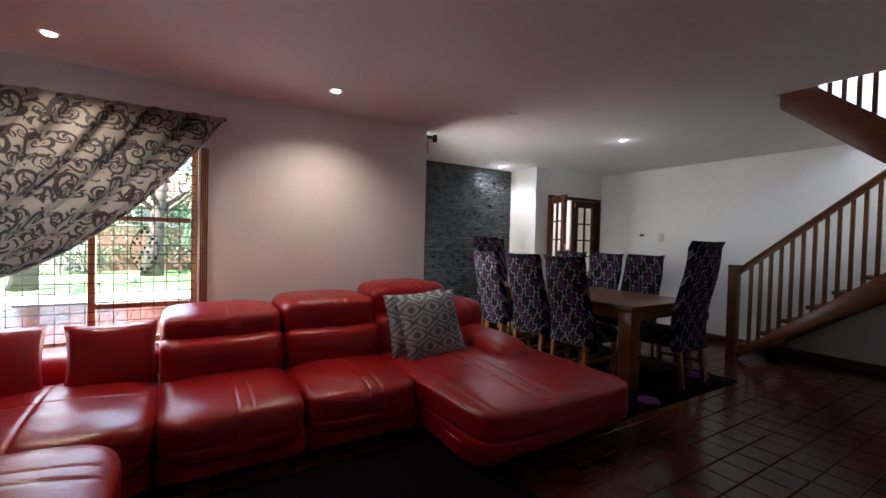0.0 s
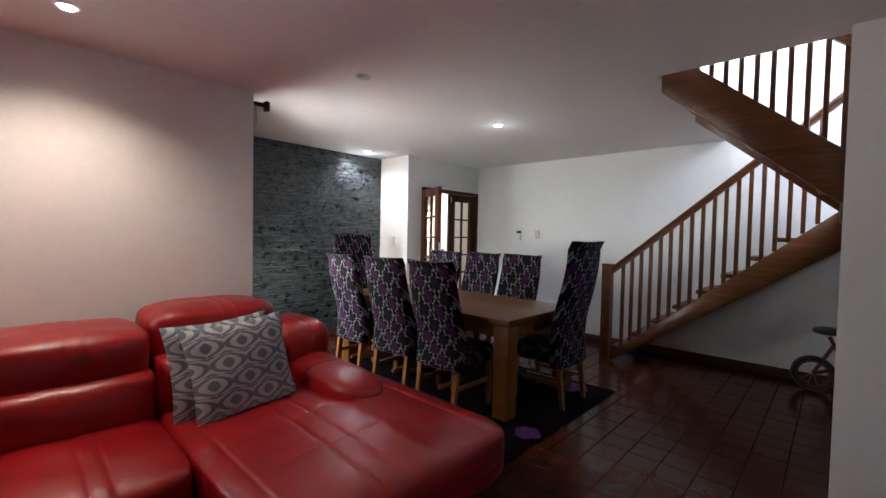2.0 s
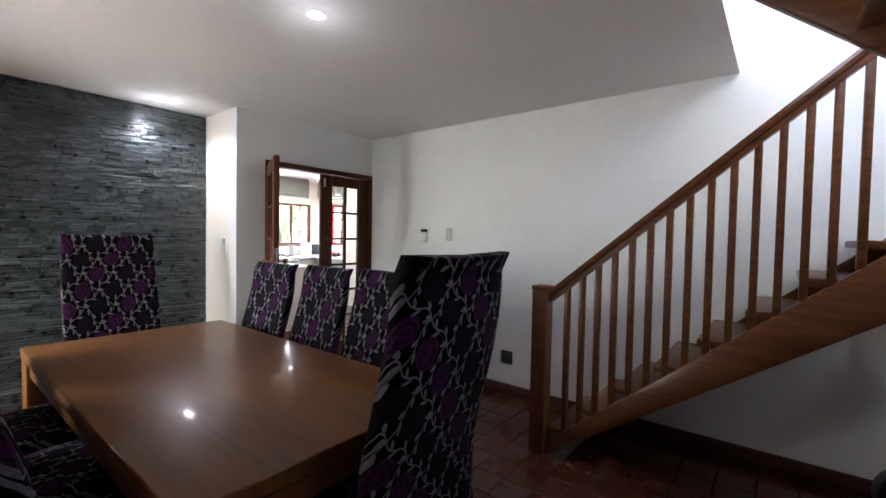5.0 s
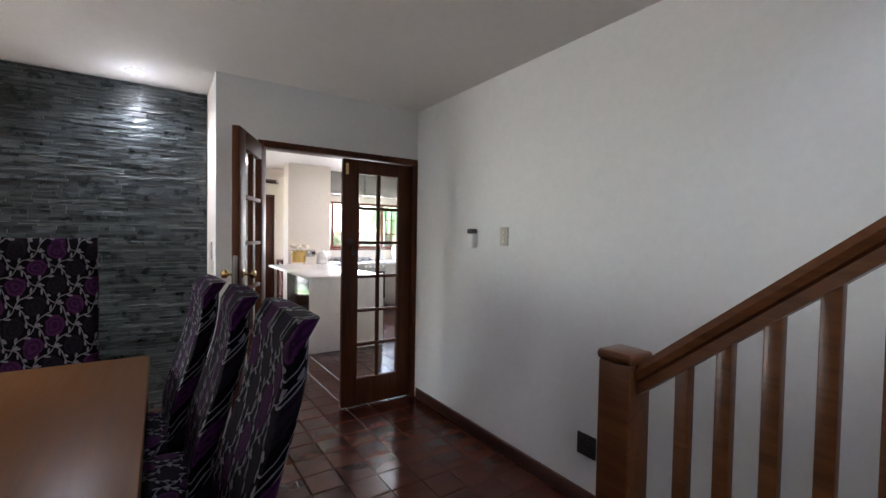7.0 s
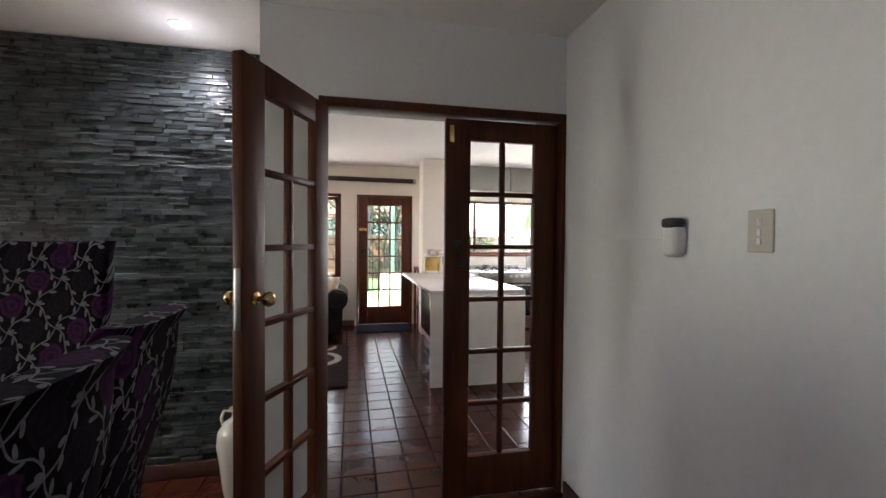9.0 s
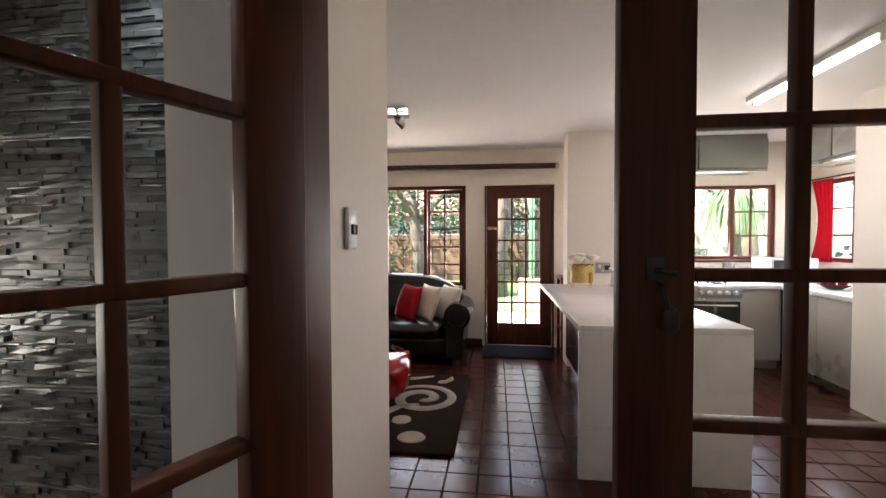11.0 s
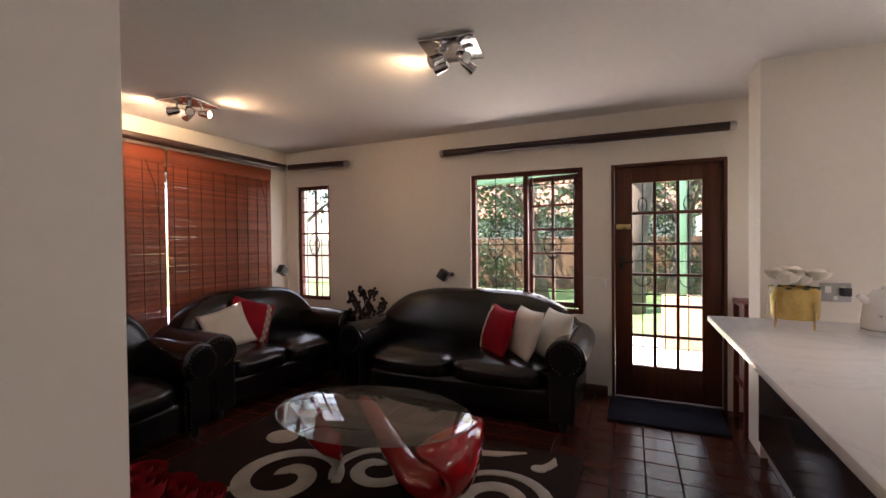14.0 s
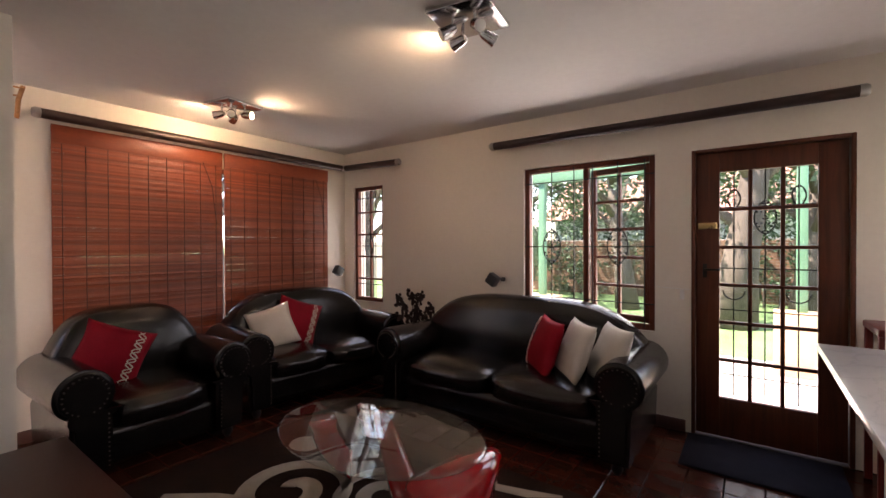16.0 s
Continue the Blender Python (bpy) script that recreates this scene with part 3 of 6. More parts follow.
def cushion(name, mat, m, w, h, d, label):
    t = solid(name, pillow_mesh(w, h, d), mat, label, "cushion", smooth=180)
    t.matrix_world = m
    return t


def ikat_fabric():
    m, nt, p = nodes("ikat_fabric")
    sep = nt.nodes.new("ShaderNodeSeparateXYZ")
    nt.links.new(coord(nt), sep.inputs[0])
    n = noise_tex(nt, coord(nt, (60, 1, 8)), 1.0, 4)
    u = mathn(nt, "ADD", mathn(nt, "DIVIDE", sep.outputs["X"], 0.185), mathn(nt, "MULTIPLY", n, 0.05))
    v = mathn(nt, "ADD", mathn(nt, "DIVIDE", sep.outputs["Z"], 0.10), mathn(nt, "MULTIPLY", n, 0.10))
    row = mathn(nt, "MULTIPLY", mathn(nt, "MODULO", mathn(nt, "FLOOR", mathn(nt, "ADD", v, 100)), 2), 0.5)
    a = mathn(nt, "ABSOLUTE", mathn(nt, "SUBTRACT", mathn(nt, "FRACT", mathn(nt, "ADD", u, row)), 0.5))
    b = mathn(nt, "ABSOLUTE", mathn(nt, "SUBTRACT", mathn(nt, "FRACT", v), 0.5))
    d = mathn(nt, "ADD", mathn(nt, "MULTIPLY", a, 1.1), mathn(nt, "MULTIPLY", mathn(nt, "MULTIPLY", b, b), 2.0))
    r = mathn(nt, "FRACT", mathn(nt, "MULTIPLY", d, 2.6))
    pale = mathn(nt, "GREATER_THAN", r, 0.46)
    w = noise_tex(nt, coord(nt), 300, 2)
    col = mixc(nt, pale, (0.10, 0.135, 0.185), (0.44, 0.46, 0.47))
    nt.links.new(mixc(nt, mathn(nt, "MULTIPLY", w, 0.3), col, (0.3, 0.3, 0.3)), p.inputs["Base Color"])
    p.inputs["Roughness"].default_value = 0.85
    bump(nt, p, w, 0.3, 0.002)
    return m


IKAT = ikat_fabric()
cushion("patterned_cushion", IKAT, pose(-2.50, -1.92, 0.600, -18, -4, 4), 0.58, 0.54, 0.16, "grey and white diamond patterned cushion on the red sofa")
cushion("patterned_cushion", IKAT, pose(-2.57, -1.82, 0.605, -14, -3, 2), 0.57, 0.53, 0.14, "grey and white diamond patterned cushion behind another one")
cushion("leather_cushion", RED, pose(-4.585, -1.64, 0.545, -14, 0, 4), 0.46, 0.40, 0.16, "red leather scatter cushion in the sofa corner")
cushion("leather_cushion", RED, pose(-5.12, -1.72, 0.56, -16, 4, 22), 0.50, 0.42, 0.17, "red leather scatter cushion in the sofa corner")


# curtained window
def window_frame(name, x0, x1, z0, z1, y, mat, mull=(), depth=0.06, label="", sash=(), s=0.045, cat="window"):
    """A window in a wall that runs along x; y is the frame's middle."""
    t = structure(name, box(x0, x0 + s, y - depth / 2, y + depth / 2, z0, z1, 0.004), mat, label, cat)
    part("window_frame", box(x1 - s, x1, y - depth / 2, y + depth / 2, z0, z1, 0.004), mat, t)
    part("window_frame", box(x0 + s, x1 - s, y - depth / 2, y + depth / 2, z1 - s, z1, 0.004), mat, t)
    part("window_frame", box(x0 + s, x1 - s, y - depth / 2, y + depth / 2, z0, z0 + s, 0.004), mat, t)
    xs = [x0 + s, *mull, x1 - s]
    for x in mull:
        part("mullion", box(x - s / 2, x + s / 2, y - depth / 2, y + depth / 2, z0 + s, z1 - s, 0.004), mat, t)
    for a, b in zip(xs, xs[1:]):
        g = part("pane", box(a + 0.01, b - 0.01, y - 0.002, y + 0.002, z0 + s, z1 - s), GLASS, t, smooth=None)
        g.visible_shadow = False
    return t


def scroll(bm, cx, cz, y, s, r=0.005):
    """A wrought-iron pointed oval with clover knots on its bars."""
    for sx in (-1, 1):
        pts = [(cx + sx * s * 0.62 * math.sin(a) ** 1.3, y, cz - s * 1.15 * math.cos(a)) for a in np.linspace(0.02, math.pi - 0.02, 17)]
        tube(bm, pts, r, 6)
    for ox, oz in ((0, 1.05), (0, -1.05), (0, 0), (0.34, 0.48), (-0.34, 0.48), (0.34, -0.48), (-0.34, -0.48)):
        for k in range(3):
            a = math.pi / 2 + k * 2.094 + (0 if oz >= 0 else math.pi)
            px, pz = cx + (ox + 0.15 * math.cos(a)) * s, cz + (oz + 0.15 * math.sin(a)) * s
            q = s * 0.075
            puff(bm, px - q, px + q, y - r * 1.3, y + r * 1.3, pz - q, pz + q, 2, 3)
    return bm


w = window_frame("window_1", -6.1, -4.12, 0.45, 1.98, -0.86, WOOD_PINE, (-5.42, -4.79), label="pine framed window behind the curtain")
part("transom", box(-4.77, -4.17, -0.885, -0.835, 1.38, 1.42, 0.003), WOOD_PINE, w)
part("transom", box(-4.77, -4.17, -0.885, -0.835, 0.72, 0.76, 0.003), WOOD_PINE, w)
g = thing("burglar_grille", "black iron grille rods behind the window glass", "window grille")
bar = finish("grille_rod", tube(bmesh.new(), [(-6.08, 0, 0), (-4.14, 0, 0)], 0.0035, 6), IRON, 60)
for i in range(21):
    same_part("grille_rod", bar, g, Matrix.Translation((0, -0.935, 0.50 + i * 0.07)))
rod = finish("grille_rod", tube(bmesh.new(), [(0, 0, 0.46), (0, 0, 1.97)], 0.003, 6), IRON, 60)
for i in range(24):
    same_part("grille_rod", rod, g, Matrix.Translation((-6.05 + i * 0.082, -0.928, 0)))
part("scroll", scroll(bmesh.new(), -4.47, 1.16, -0.915, 0.14, 0.004), IRON, g)
strip = thing("cane_blind", "narrow gathered cane blind beside the window", "blind")
for i in range(4):
    part("cane", tube(bmesh.new(), [(-4.10 + i * 0.014, -0.965 - 0.008 * (i % 2), 0.46), (-4.102 + i * 0.014, -0.968 - 0.006 * (i % 3), 1.2), (-4.097 + i * 0.014, -0.966, 1.98)], 0.0065, 6), WOOD_LEG, strip)


def damask():
    """Dark scrolls on taupe satin: spiral arms in a staggered repeat."""
    m, nt, p = nodes("damask_curtain")
    v = coord(nt)
    nv = nt.nodes.new("ShaderNodeTexNoise")
    nv.inputs["Scale"].default_value = 6
    nt.links.new(v, nv.inputs["Vector"])
    sep = nt.nodes.new("ShaderNodeSeparateXYZ")
    nt.links.new(mixc(nt, 0.05, v, nv.outputs["Color"]), sep.inputs[0])
    hor = mathn(nt, "ADD", sep.outputs["X"], sep.outputs["Y"])

    def curl(size, ox, oz, arms, twist, reach):
        u = mathn(nt, "ADD", mathn(nt, "DIVIDE", hor, size), 60 + ox)
        w = mathn(nt, "ADD", mathn(nt, "DIVIDE", sep.outputs["Z"], size), 60 + oz)
        odd = mathn(nt, "MODULO", mathn(nt, "FLOOR", w), 2)
        u = mathn(nt, "ADD", u, mathn(nt, "MULTIPLY", odd, 0.5))
        a = mathn(nt, "SUBTRACT", mathn(nt, "FRACT", u), 0.5)
        b = mathn(nt, "SUBTRACT", mathn(nt, "FRACT", w), 0.5)
        sgn = mathn(nt, "MULTIPLY_ADD", mathn(nt, "MODULO", mathn(nt, "FLOOR", u), 2), 2, -1)
        r = mathn(nt, "SQRT", mathn(nt, "ADD", mathn(nt, "MULTIPLY", a, a), mathn(nt, "MULTIPLY", b, b)))
        th = mathn(nt, "MULTIPLY", mathn(nt, "ARCTAN2", b, mathn(nt, "MULTIPLY", a, sgn)), arms / (2 * math.pi))
        k = mathn(nt, "FRACT", mathn(nt, "ADD", mathn(nt, "ADD", th, mathn(nt, "MULTIPLY", mathn(nt, "LOGARITHM", mathn(nt, "ADD", r, 0.01), math.e), twist)), 20))
        wide = mathn(nt, "MULTIPLY_ADD", r, -0.55, 0.46)
        return mathn(nt, "MULTIPLY", mathn(nt, "LESS_THAN", k, wide), mathn(nt, "LESS_THAN", r, reach))

    on = mathn(nt, "MAXIMUM", curl(0.24, 0.0, 0.0, 1, 0.75, 0.40), mathn(nt, "MULTIPLY", curl(0.24, 0.5, 0.35, 3, 0.35, 0.24), 1.0))
    on = mathn(nt, "MAXIMUM", on, curl(0.12, 0.2, 0.1, 3, 0.4, 0.34))
    on = mathn(nt, "MAXIMUM", on, curl(0.17, 0.35, 0.6, 2, 0.9, 0.42))
    nt.links.new(mixc(nt, on, (0.34, 0.31, 0.265), (0.045, 0.036, 0.038)), p.inputs["Base Color"])
    p.inputs["Roughness"].default_value = 0.48
    bump(nt, p, mathn(nt, "ADD", on, noise_tex(nt, v, 220, 2)), 0.15, 0.002)
    return m


DAMASK = damask()


def swag(name, top_a, top_b, gather, sag, mat, label, axis=0, folds=9, n=190, k=44):
    """A curtain drawn to one side: pleats run from the rod to the gather point."""
    t = thing(name, label, "curtain")
    bm = bmesh.new()
    A, B, G = Vector(top_a), Vector(top_b), Vector(gather)
    side = Vector((0, -1, 0)) if axis == 0 else Vector((1, 0, 0))
    rows = []
    for i in range(n + 1):
        s = i / n
        a = A.lerp(B, s)
        e = G + Vector((0, 0, 0.16 * s)) + (B - A).normalized() * (0.10 * s)
        col = []
        for j in range(k + 1):
            r = j / k
            p = a.lerp(e, r)
            p.z -= sag * s * 4 * r * (1 - r)
            ph = s * folds + 0.30 * r + 0.12 * noise.noise((s * 7, r * 3, 1))
            d = abs(ph - math.floor(ph) - 0.5) * 2
            crease = math.exp(-((1 - d) / 0.20) ** 2)
            lean = 0.05 * math.sin(2 * math.pi * ph)
            deep = (0.35 + 0.65 * min(1, r * 2.0)) * (0.8 + 0.5 * noise.noise((math.floor(ph) * 3.7, 5, 1)))
            p += side * (0.045 + 0.165 * deep * (1 - crease) + 0.05 * math.sin(r * math.pi) + 0.006 * noise.noise(p * 22))
            p += (B - A).normalized() * (lean * deep * 0.5)
            p.z -= 0.020 * (1 - crease) * (1 - r) ** 3
            col.append(bm.verts.new(p))
        rows.append(col)
    for i in range(n):
        for j in range(k):
            bm.faces.new((rows[i][j], rows[i + 1][j], rows[i + 1][j + 1], rows[i][j + 1]))
    bmesh.ops.solidify(bm, geom=bm.faces[:], thickness=0.003)
    part("drape", bm, mat, t, smooth=180)
    rodv = [A + side * 0.03 + Vector((0, 0, -0.02)), B + side * 0.03 + Vector((0, 0, -0.02))]
    part("curtain_rod", tube(bmesh.new(), rodv, 0.012, 10), IRON, t)
    for i in range(1, folds + 1):
        q = A.lerp(B, (i - 0.4) / folds) + side * 0.10 + Vector((0, 0, -0.10))
        part("eyelet", lathe(bmesh.new(), [(0.004, -0.006), (0.009, 0), (0.004, 0.006)], 10, q), CHROME, t)
    return t


swag("swag_curtain", (-6.2, -0.965, 2.25), (-3.93, -0.965, 2.24), (-6.15, -0.98, 0.80), 0.50, DAMASK, "grey and taupe damask curtain swept to one side", 0, 10)
swag("swag_curtain", (-2.03, 0.50, 2.33), (-2.03, -0.76, 2.33), (-2.02, 0.44, 0.85), 0.35, DAMASK, "grey and taupe damask curtain over the dining window", 1, 7, 130, 30)
pb = thing("curtain_bracket", "dark iron curtain rail end under the ceiling", "bracket")
part("rail", box(-2.035, -1.93, -0.93, -0.90, 2.37, 2.40, 0.006), IRON, pb)
part("end_cap", box(-1.94, -1.90, -0.94, -0.89, 2.34, 2.42, 0.01), IRON, pb)
part("arm", box(-2.039, -2.0, -0.93, -0.90, 2.20, 2.37, 0.006), STEEL, pb)
w2 = structure("window_2", box(-2.17, -2.11, -0.7, -0.655, 0.75, 2.15, 0.004), WOOD_PINE, "pine framed dining window with clear glass", "window")
part("window_frame", box(-2.17, -2.11, 0.205, 0.25, 0.75, 2.15, 0.004), WOOD_PINE, w2)
part("window_frame", box(-2.17, -2.11, -0.655, 0.205, 0.75, 0.80, 0.004), WOOD_PINE, w2)
part("window_frame", box(-2.17, -2.11, -0.655, 0.205, 2.10, 2.15, 0.004), WOOD_PINE, w2)
part("mullion", box(-2.165, -2.115, -0.25, -0.21, 0.80, 2.10, 0.004), WOOD_PINE, w2)


# dining table, rug, chairs
def dining_table():
    t = thing("dining_table", "long solid oak dining table with thick square legs", "table")
    x0, x1, y0, y1 = -0.92, 0.12, -2.64, -0.52
    part("tabletop", box(x0, x1, y0, y1, 0.70, 0.755, 0.006), WOOD_OAK, t)
    for x in (x0 + 0.004, x1 - 0.134):
        for y in (y0 + 0.004, y1 - 0.134):
            part("leg", box(x, x + 0.13, y, y + 0.13, 0.012, 0.70, 0.006), WOOD_OAK, t)
    for y in (y0 + 0.02, y1 - 0.05):
        part("apron", box(x0 + 0.135, x1 - 0.135, y, y + 0.03, 0.62, 0.70), WOOD_OAK, t)
    for x in (x0 + 0.02, x1 - 0.05):
        part("apron", box(x, x + 0.03, y0 + 0.135, y1 - 0.135, 0.62, 0.70), WOOD_OAK, t)


dining_table()


def floral_fabric():
    """Purple and black roses in a diamond net of silver vines with paired leaves."""
    m, nt, p = nodes("floral_fabric")
    sep = nt.nodes.new("ShaderNodeSeparateXYZ")
    v = coord(nt)
    nt.links.new(v, sep.inputs[0])
    off = mathn(nt, "MULTIPLY", mathn(nt, "SUBTRACT", noise_tex(nt, v, 7, 2), 0.5), 0.22)
    h = mathn(nt, "ADD", sep.outputs["Z"], sep.outputs["Y"])
    u = mathn(nt, "ADD", mathn(nt, "DIVIDE", mathn(nt, "ADD", sep.outputs["X"], h), 0.165), mathn(nt, "ADD", off, 60))
    w = mathn(nt, "ADD", mathn(nt, "DIVIDE", mathn(nt, "SUBTRACT", sep.outputs["X"], h), 0.165), mathn(nt, "SUBTRACT", 60, off))

    def signed(a):
        return mathn(nt, "SUBTRACT", mathn(nt, "FRACT", a), 0.5)

    su, sw = signed(u), signed(w)
    r = mathn(nt, "SQRT", mathn(nt, "ADD", mathn(nt, "MULTIPLY", su, su), mathn(nt, "MULTIPLY", sw, sw)))
    frill = mathn(nt, "MULTIPLY", mathn(nt, "SUBTRACT", noise_tex(nt, v, 42, 2), 0.5), 0.22)
    rose = mathn(nt, "LESS_THAN", mathn(nt, "ADD", r, frill), 0.36)
    odd = mathn(nt, "GREATER_THAN", mathn(nt, "MODULO", mathn(nt, "FLOOR", u), 2), 0.5)
    petal = mixc(nt, odd, (0.012, 0.009, 0.013), (0.046, 0.012, 0.045))
    swirl = mathn(nt, "SINE", mathn(nt, "ADD", mathn(nt, "MULTIPLY", r, 34), mathn(nt, "MULTIPLY", noise_tex(nt, v, 25, 3), 14)))
    petal = mixc(nt, mathn(nt, "MULTIPLY_ADD", swirl, 0.32, 0.32), petal, (0.005, 0.003, 0.006))
    col = mixc(nt, rose, (0.0035, 0.003, 0.004), petal)
    silver = None
    for a, b, flip in ((u, w, 1), (w, u, -1)):
        d = signed(mathn(nt, "ADD", a, 0.5))
        along = mathn(nt, "FRACT", b)
        wave = mathn(nt, "MULTIPLY", mathn(nt, "SINE", mathn(nt, "MULTIPLY", b, 2 * math.pi)), 0.075 * flip)
        near = mathn(nt, "ADD", d, wave)
        vine = mathn(nt, "LESS_THAN", mathn(nt, "ABSOLUTE", near), 0.018)
        silver = vine if silver is None else mathn(nt, "MAXIMUM", silver, vine)
        for at, side in ((0.24, 1), (0.42, -1), (0.70, 1), (0.88, -1)):
            ea = mathn(nt, "DIVIDE", mathn(nt, "SUBTRACT", along, at), 0.085)
            # the leaf leans away from its vine
            eb = mathn(nt, "DIVIDE", mathn(nt, "ADD", near, mathn(nt, "MULTIPLY_ADD", along, 0.55 * side, -0.085 * side - 0.55 * side * at)), 0.05)
            leaf = mathn(nt, "LESS_THAN", mathn(nt, "ADD", mathn(nt, "MULTIPLY", ea, ea), mathn(nt, "MULTIPLY", eb, eb)), 1.0)
            silver = mathn(nt, "MAXIMUM", silver, leaf)
    grey = mixc(nt, noise_tex(nt, v, 60, 2), (0.065, 0.062, 0.068), (0.21, 0.20, 0.215))
    nt.links.new(mixc(nt, silver, col, grey), p.inputs["Base Color"])
    nt.links.new(mathn(nt, "MULTIPLY_ADD", silver, -0.25, 0.62), p.inputs["Roughness"])
    p.inputs["Specular IOR Level"].default_value = 0.025
    bump(nt, p, mathn(nt, "ADD", silver, noise_tex(nt, v, 150, 2)), 0.25, 0.002)
    return m


FLORAL = floral_fabric()


def dining_chair(height, label):
    """Slip-covered chair, facing local +y; base at the floor."""
    t = thing("dining_chair", label, "chair", group="chairs round the dining table")
    bm = bmesh.new()
    W, n, k = (0.235 if height < 1.25 else 0.268), 10, 18
    rows = []
    for j in range(k + 1):
        r = j / k
        z = 0.36 + r * (height - 0.36)
        yc = -0.20 - 0.10 * r ** 1.6 + 0.025 * math.sin(r * 6.0) - 0.03 * (r > 0.96)
        wid = W * (1.0 - 0.03 * r + 0.03 * math.sin(r * 3.1))
        th = 0.048 * (1 - 0.25 * r)
        ring = []
        for q in range(2 * n + 2):
            a = q / (2 * n + 2) * 2 * math.pi
            cx, cy = math.cos(a), math.sin(a)
            px = math.copysign(abs(cx) ** 0.35, cx) * wid
            py = math.copysign(abs(cy) ** 0.45, cy) * th
            bow = -0.025 * (1 - (px / wid) ** 2)
            zz = z + (0.012 * abs(px / wid) ** 3 if j == k else 0)
            ring.append(bm.verts.new((px, yc + py + bow + 0.004 * noise.noise((px * 9, z * 9, cy)), zz)))
        rows.append(ring)
    m = 2 * n + 2
    for a, b in zip(rows, rows[1:]):
        for q in range(m):
            bm.faces.new((a[q], a[(q + 1) % m], b[(q + 1) % m], b[q]))
    bm.faces.new(rows[0][::-1])
    bm.faces.new(rows[-1])
    part("backrest", bm, FLORAL, t, smooth=50)
    part("seat", puff(bmesh.new(), -0.235, 0.235, -0.20, 0.24, 0.37, 0.50, 6, 10, (0, 0, 0.02), 0.004), FLORAL, t, smooth=180)
    for x in (-0.19, 0.19):
        for y, lean in ((-0.20, -0.05), (0.19, 0.0)):
            bm = bmesh.new()
            vs = [[bm.verts.new((x + sx * s, y + lean * (1 - f) + sy * s, 0.012 + f * 0.40)) for sx, sy in ((-1, -1), (1, -1), (1, 1), (-1, 1))] for f, s in ((0, 0.015), (1, 0.021))]
            for q in range(4):
                bm.faces.new((vs[0][q], vs[0][(q + 1) % 4], vs[1][(q + 1) % 4], vs[1][q]))
            bm.faces.new(vs[0][::-1])
            bm.faces.new(vs[1])
            part("leg", bm, WOOD_LEG, t)
    part("stretcher", box(-0.012, 0.012, -0.2, 0.19, 0.17, 0.195), WOOD_LEG, t)
    for x in (-0.19, 0.19):
        part("stretcher", box(x - 0.01, x + 0.01, -0.22, 0.19, 0.20, 0.23), WOOD_LEG, t)
    return t


low = "slip-covered dining chair in dark purple floral fabric"
tall = "tall slip-covered end chair in dark purple floral fabric"
c = dining_chair(1.165, low)
c.matrix_world = pose(-0.90, -2.13, 0, 0, 0, -90)
for x, y, a in ((-0.90, -1.57, -88), (-0.90, -0.98, -93), (0.03, -0.86, 92), (0.09, -1.36, 88), (0.15, -1.855, 90)):
    copy_thing(c, pose(x, y, 0, 0, 0, a))
c = dining_chair(1.345, tall)
c.matrix_world = pose(-0.225, -2.57, -0.015, 0, 0, 1)
copy_thing(c, pose(-0.40, -0.28, 0, 0, 0, 180))

RUG_P = surface("black_purple_rug", (0.0025, 0.002, 0.003), (0.010, 0.006, 0.011), 0.95, 3, 120, 0.6, dist=0.02)
RUG_P.node_tree.nodes["Principled BSDF"].inputs["Specular IOR Level"].default_value = 0.02
PURPLE = surface("purple_rug_pile", (0.05, 0.014, 0.07), (0.10, 0.03, 0.13), 0.9, 8, 150, 0.8, dist=0.02)
rug = thing("dining_rug", "shaggy black rug with purple flowers under the table", "rug")
bm = bmesh.new()
bx(bm, -1.48, 0.32, -2.95, -0.42, 0.001, 0.012, 0.004)
part("rug_body", bm, RUG_P, rug)
solid("black_rug", box(-4.40, -2.70, -4.4, -2.52, 0.001, 0.014, 0.005), RUG_P, "plain black shaggy rug before the red sofa", "rug")
rng = random.Random(3)
for x, y, r in ((-1.20, -0.62, 0.16), (-1.25, -1.30, 0.13), (-0.95, -2.84, 0.11), (0.12, -2.66, 0.14), (-0.1, -0.6, 0.15), (-0.42, -2.2, 0.15), (-1.34, -0.95, 0.08), (-0.30, -1.3, 0.16)):
    bm = bmesh.new()
    for a in range(6):
        an = a * math.pi / 3 + rng.uniform(0, 1)
        lathe(bm, [(r * 0.42, 0.011), (r * 0.40, 0.018), (r * 0.2, 0.021)], 14, (x + r * 0.45 * math.cos(an), y + r * 0.45 * math.sin(an), 0))
    part("flower", bm, PURPLE, rug)


# ceiling lamps
def downlight(x, y, z, label, color, power, on=True, spot=2.4, beam=4, glow=0.22):
    t = thing("downlight", label, "ceiling light", Matrix.Translation((x, y, z)), "recessed ceiling lights")
    bm = bmesh.new()
    lathe(bm, [(0.036, -0.002), (0.040, -0.006), (0.052, -0.005), (0.055, 0.0)], 28)
    part("trim_ring", bm, WHITE_PL if on else STEEL, t)
    part("bulb", lathe(bmesh.new(), [(0.012, -0.013), (0.030, -0.010), (0.034, -0.003)], 24), emitter("bulb_glow", color, 2.5) if on else STEEL, t)
    if on and spot:
        lamp("light_downlight", "SPOT", look((x, y, z - 0.03), (x, y, 0)), power, color, spot=spot, radius=0.03)
    elif on:
        lamp("light_downlight", "POINT", Matrix.Translation((x, y, z - 0.16)), power * glow, color, radius=0.02)
        lamp("light_downlight", "SPOT", look((x, y, z - 0.03), (x, y, 0)), power * beam, color, spot=2.6, radius=0.03)


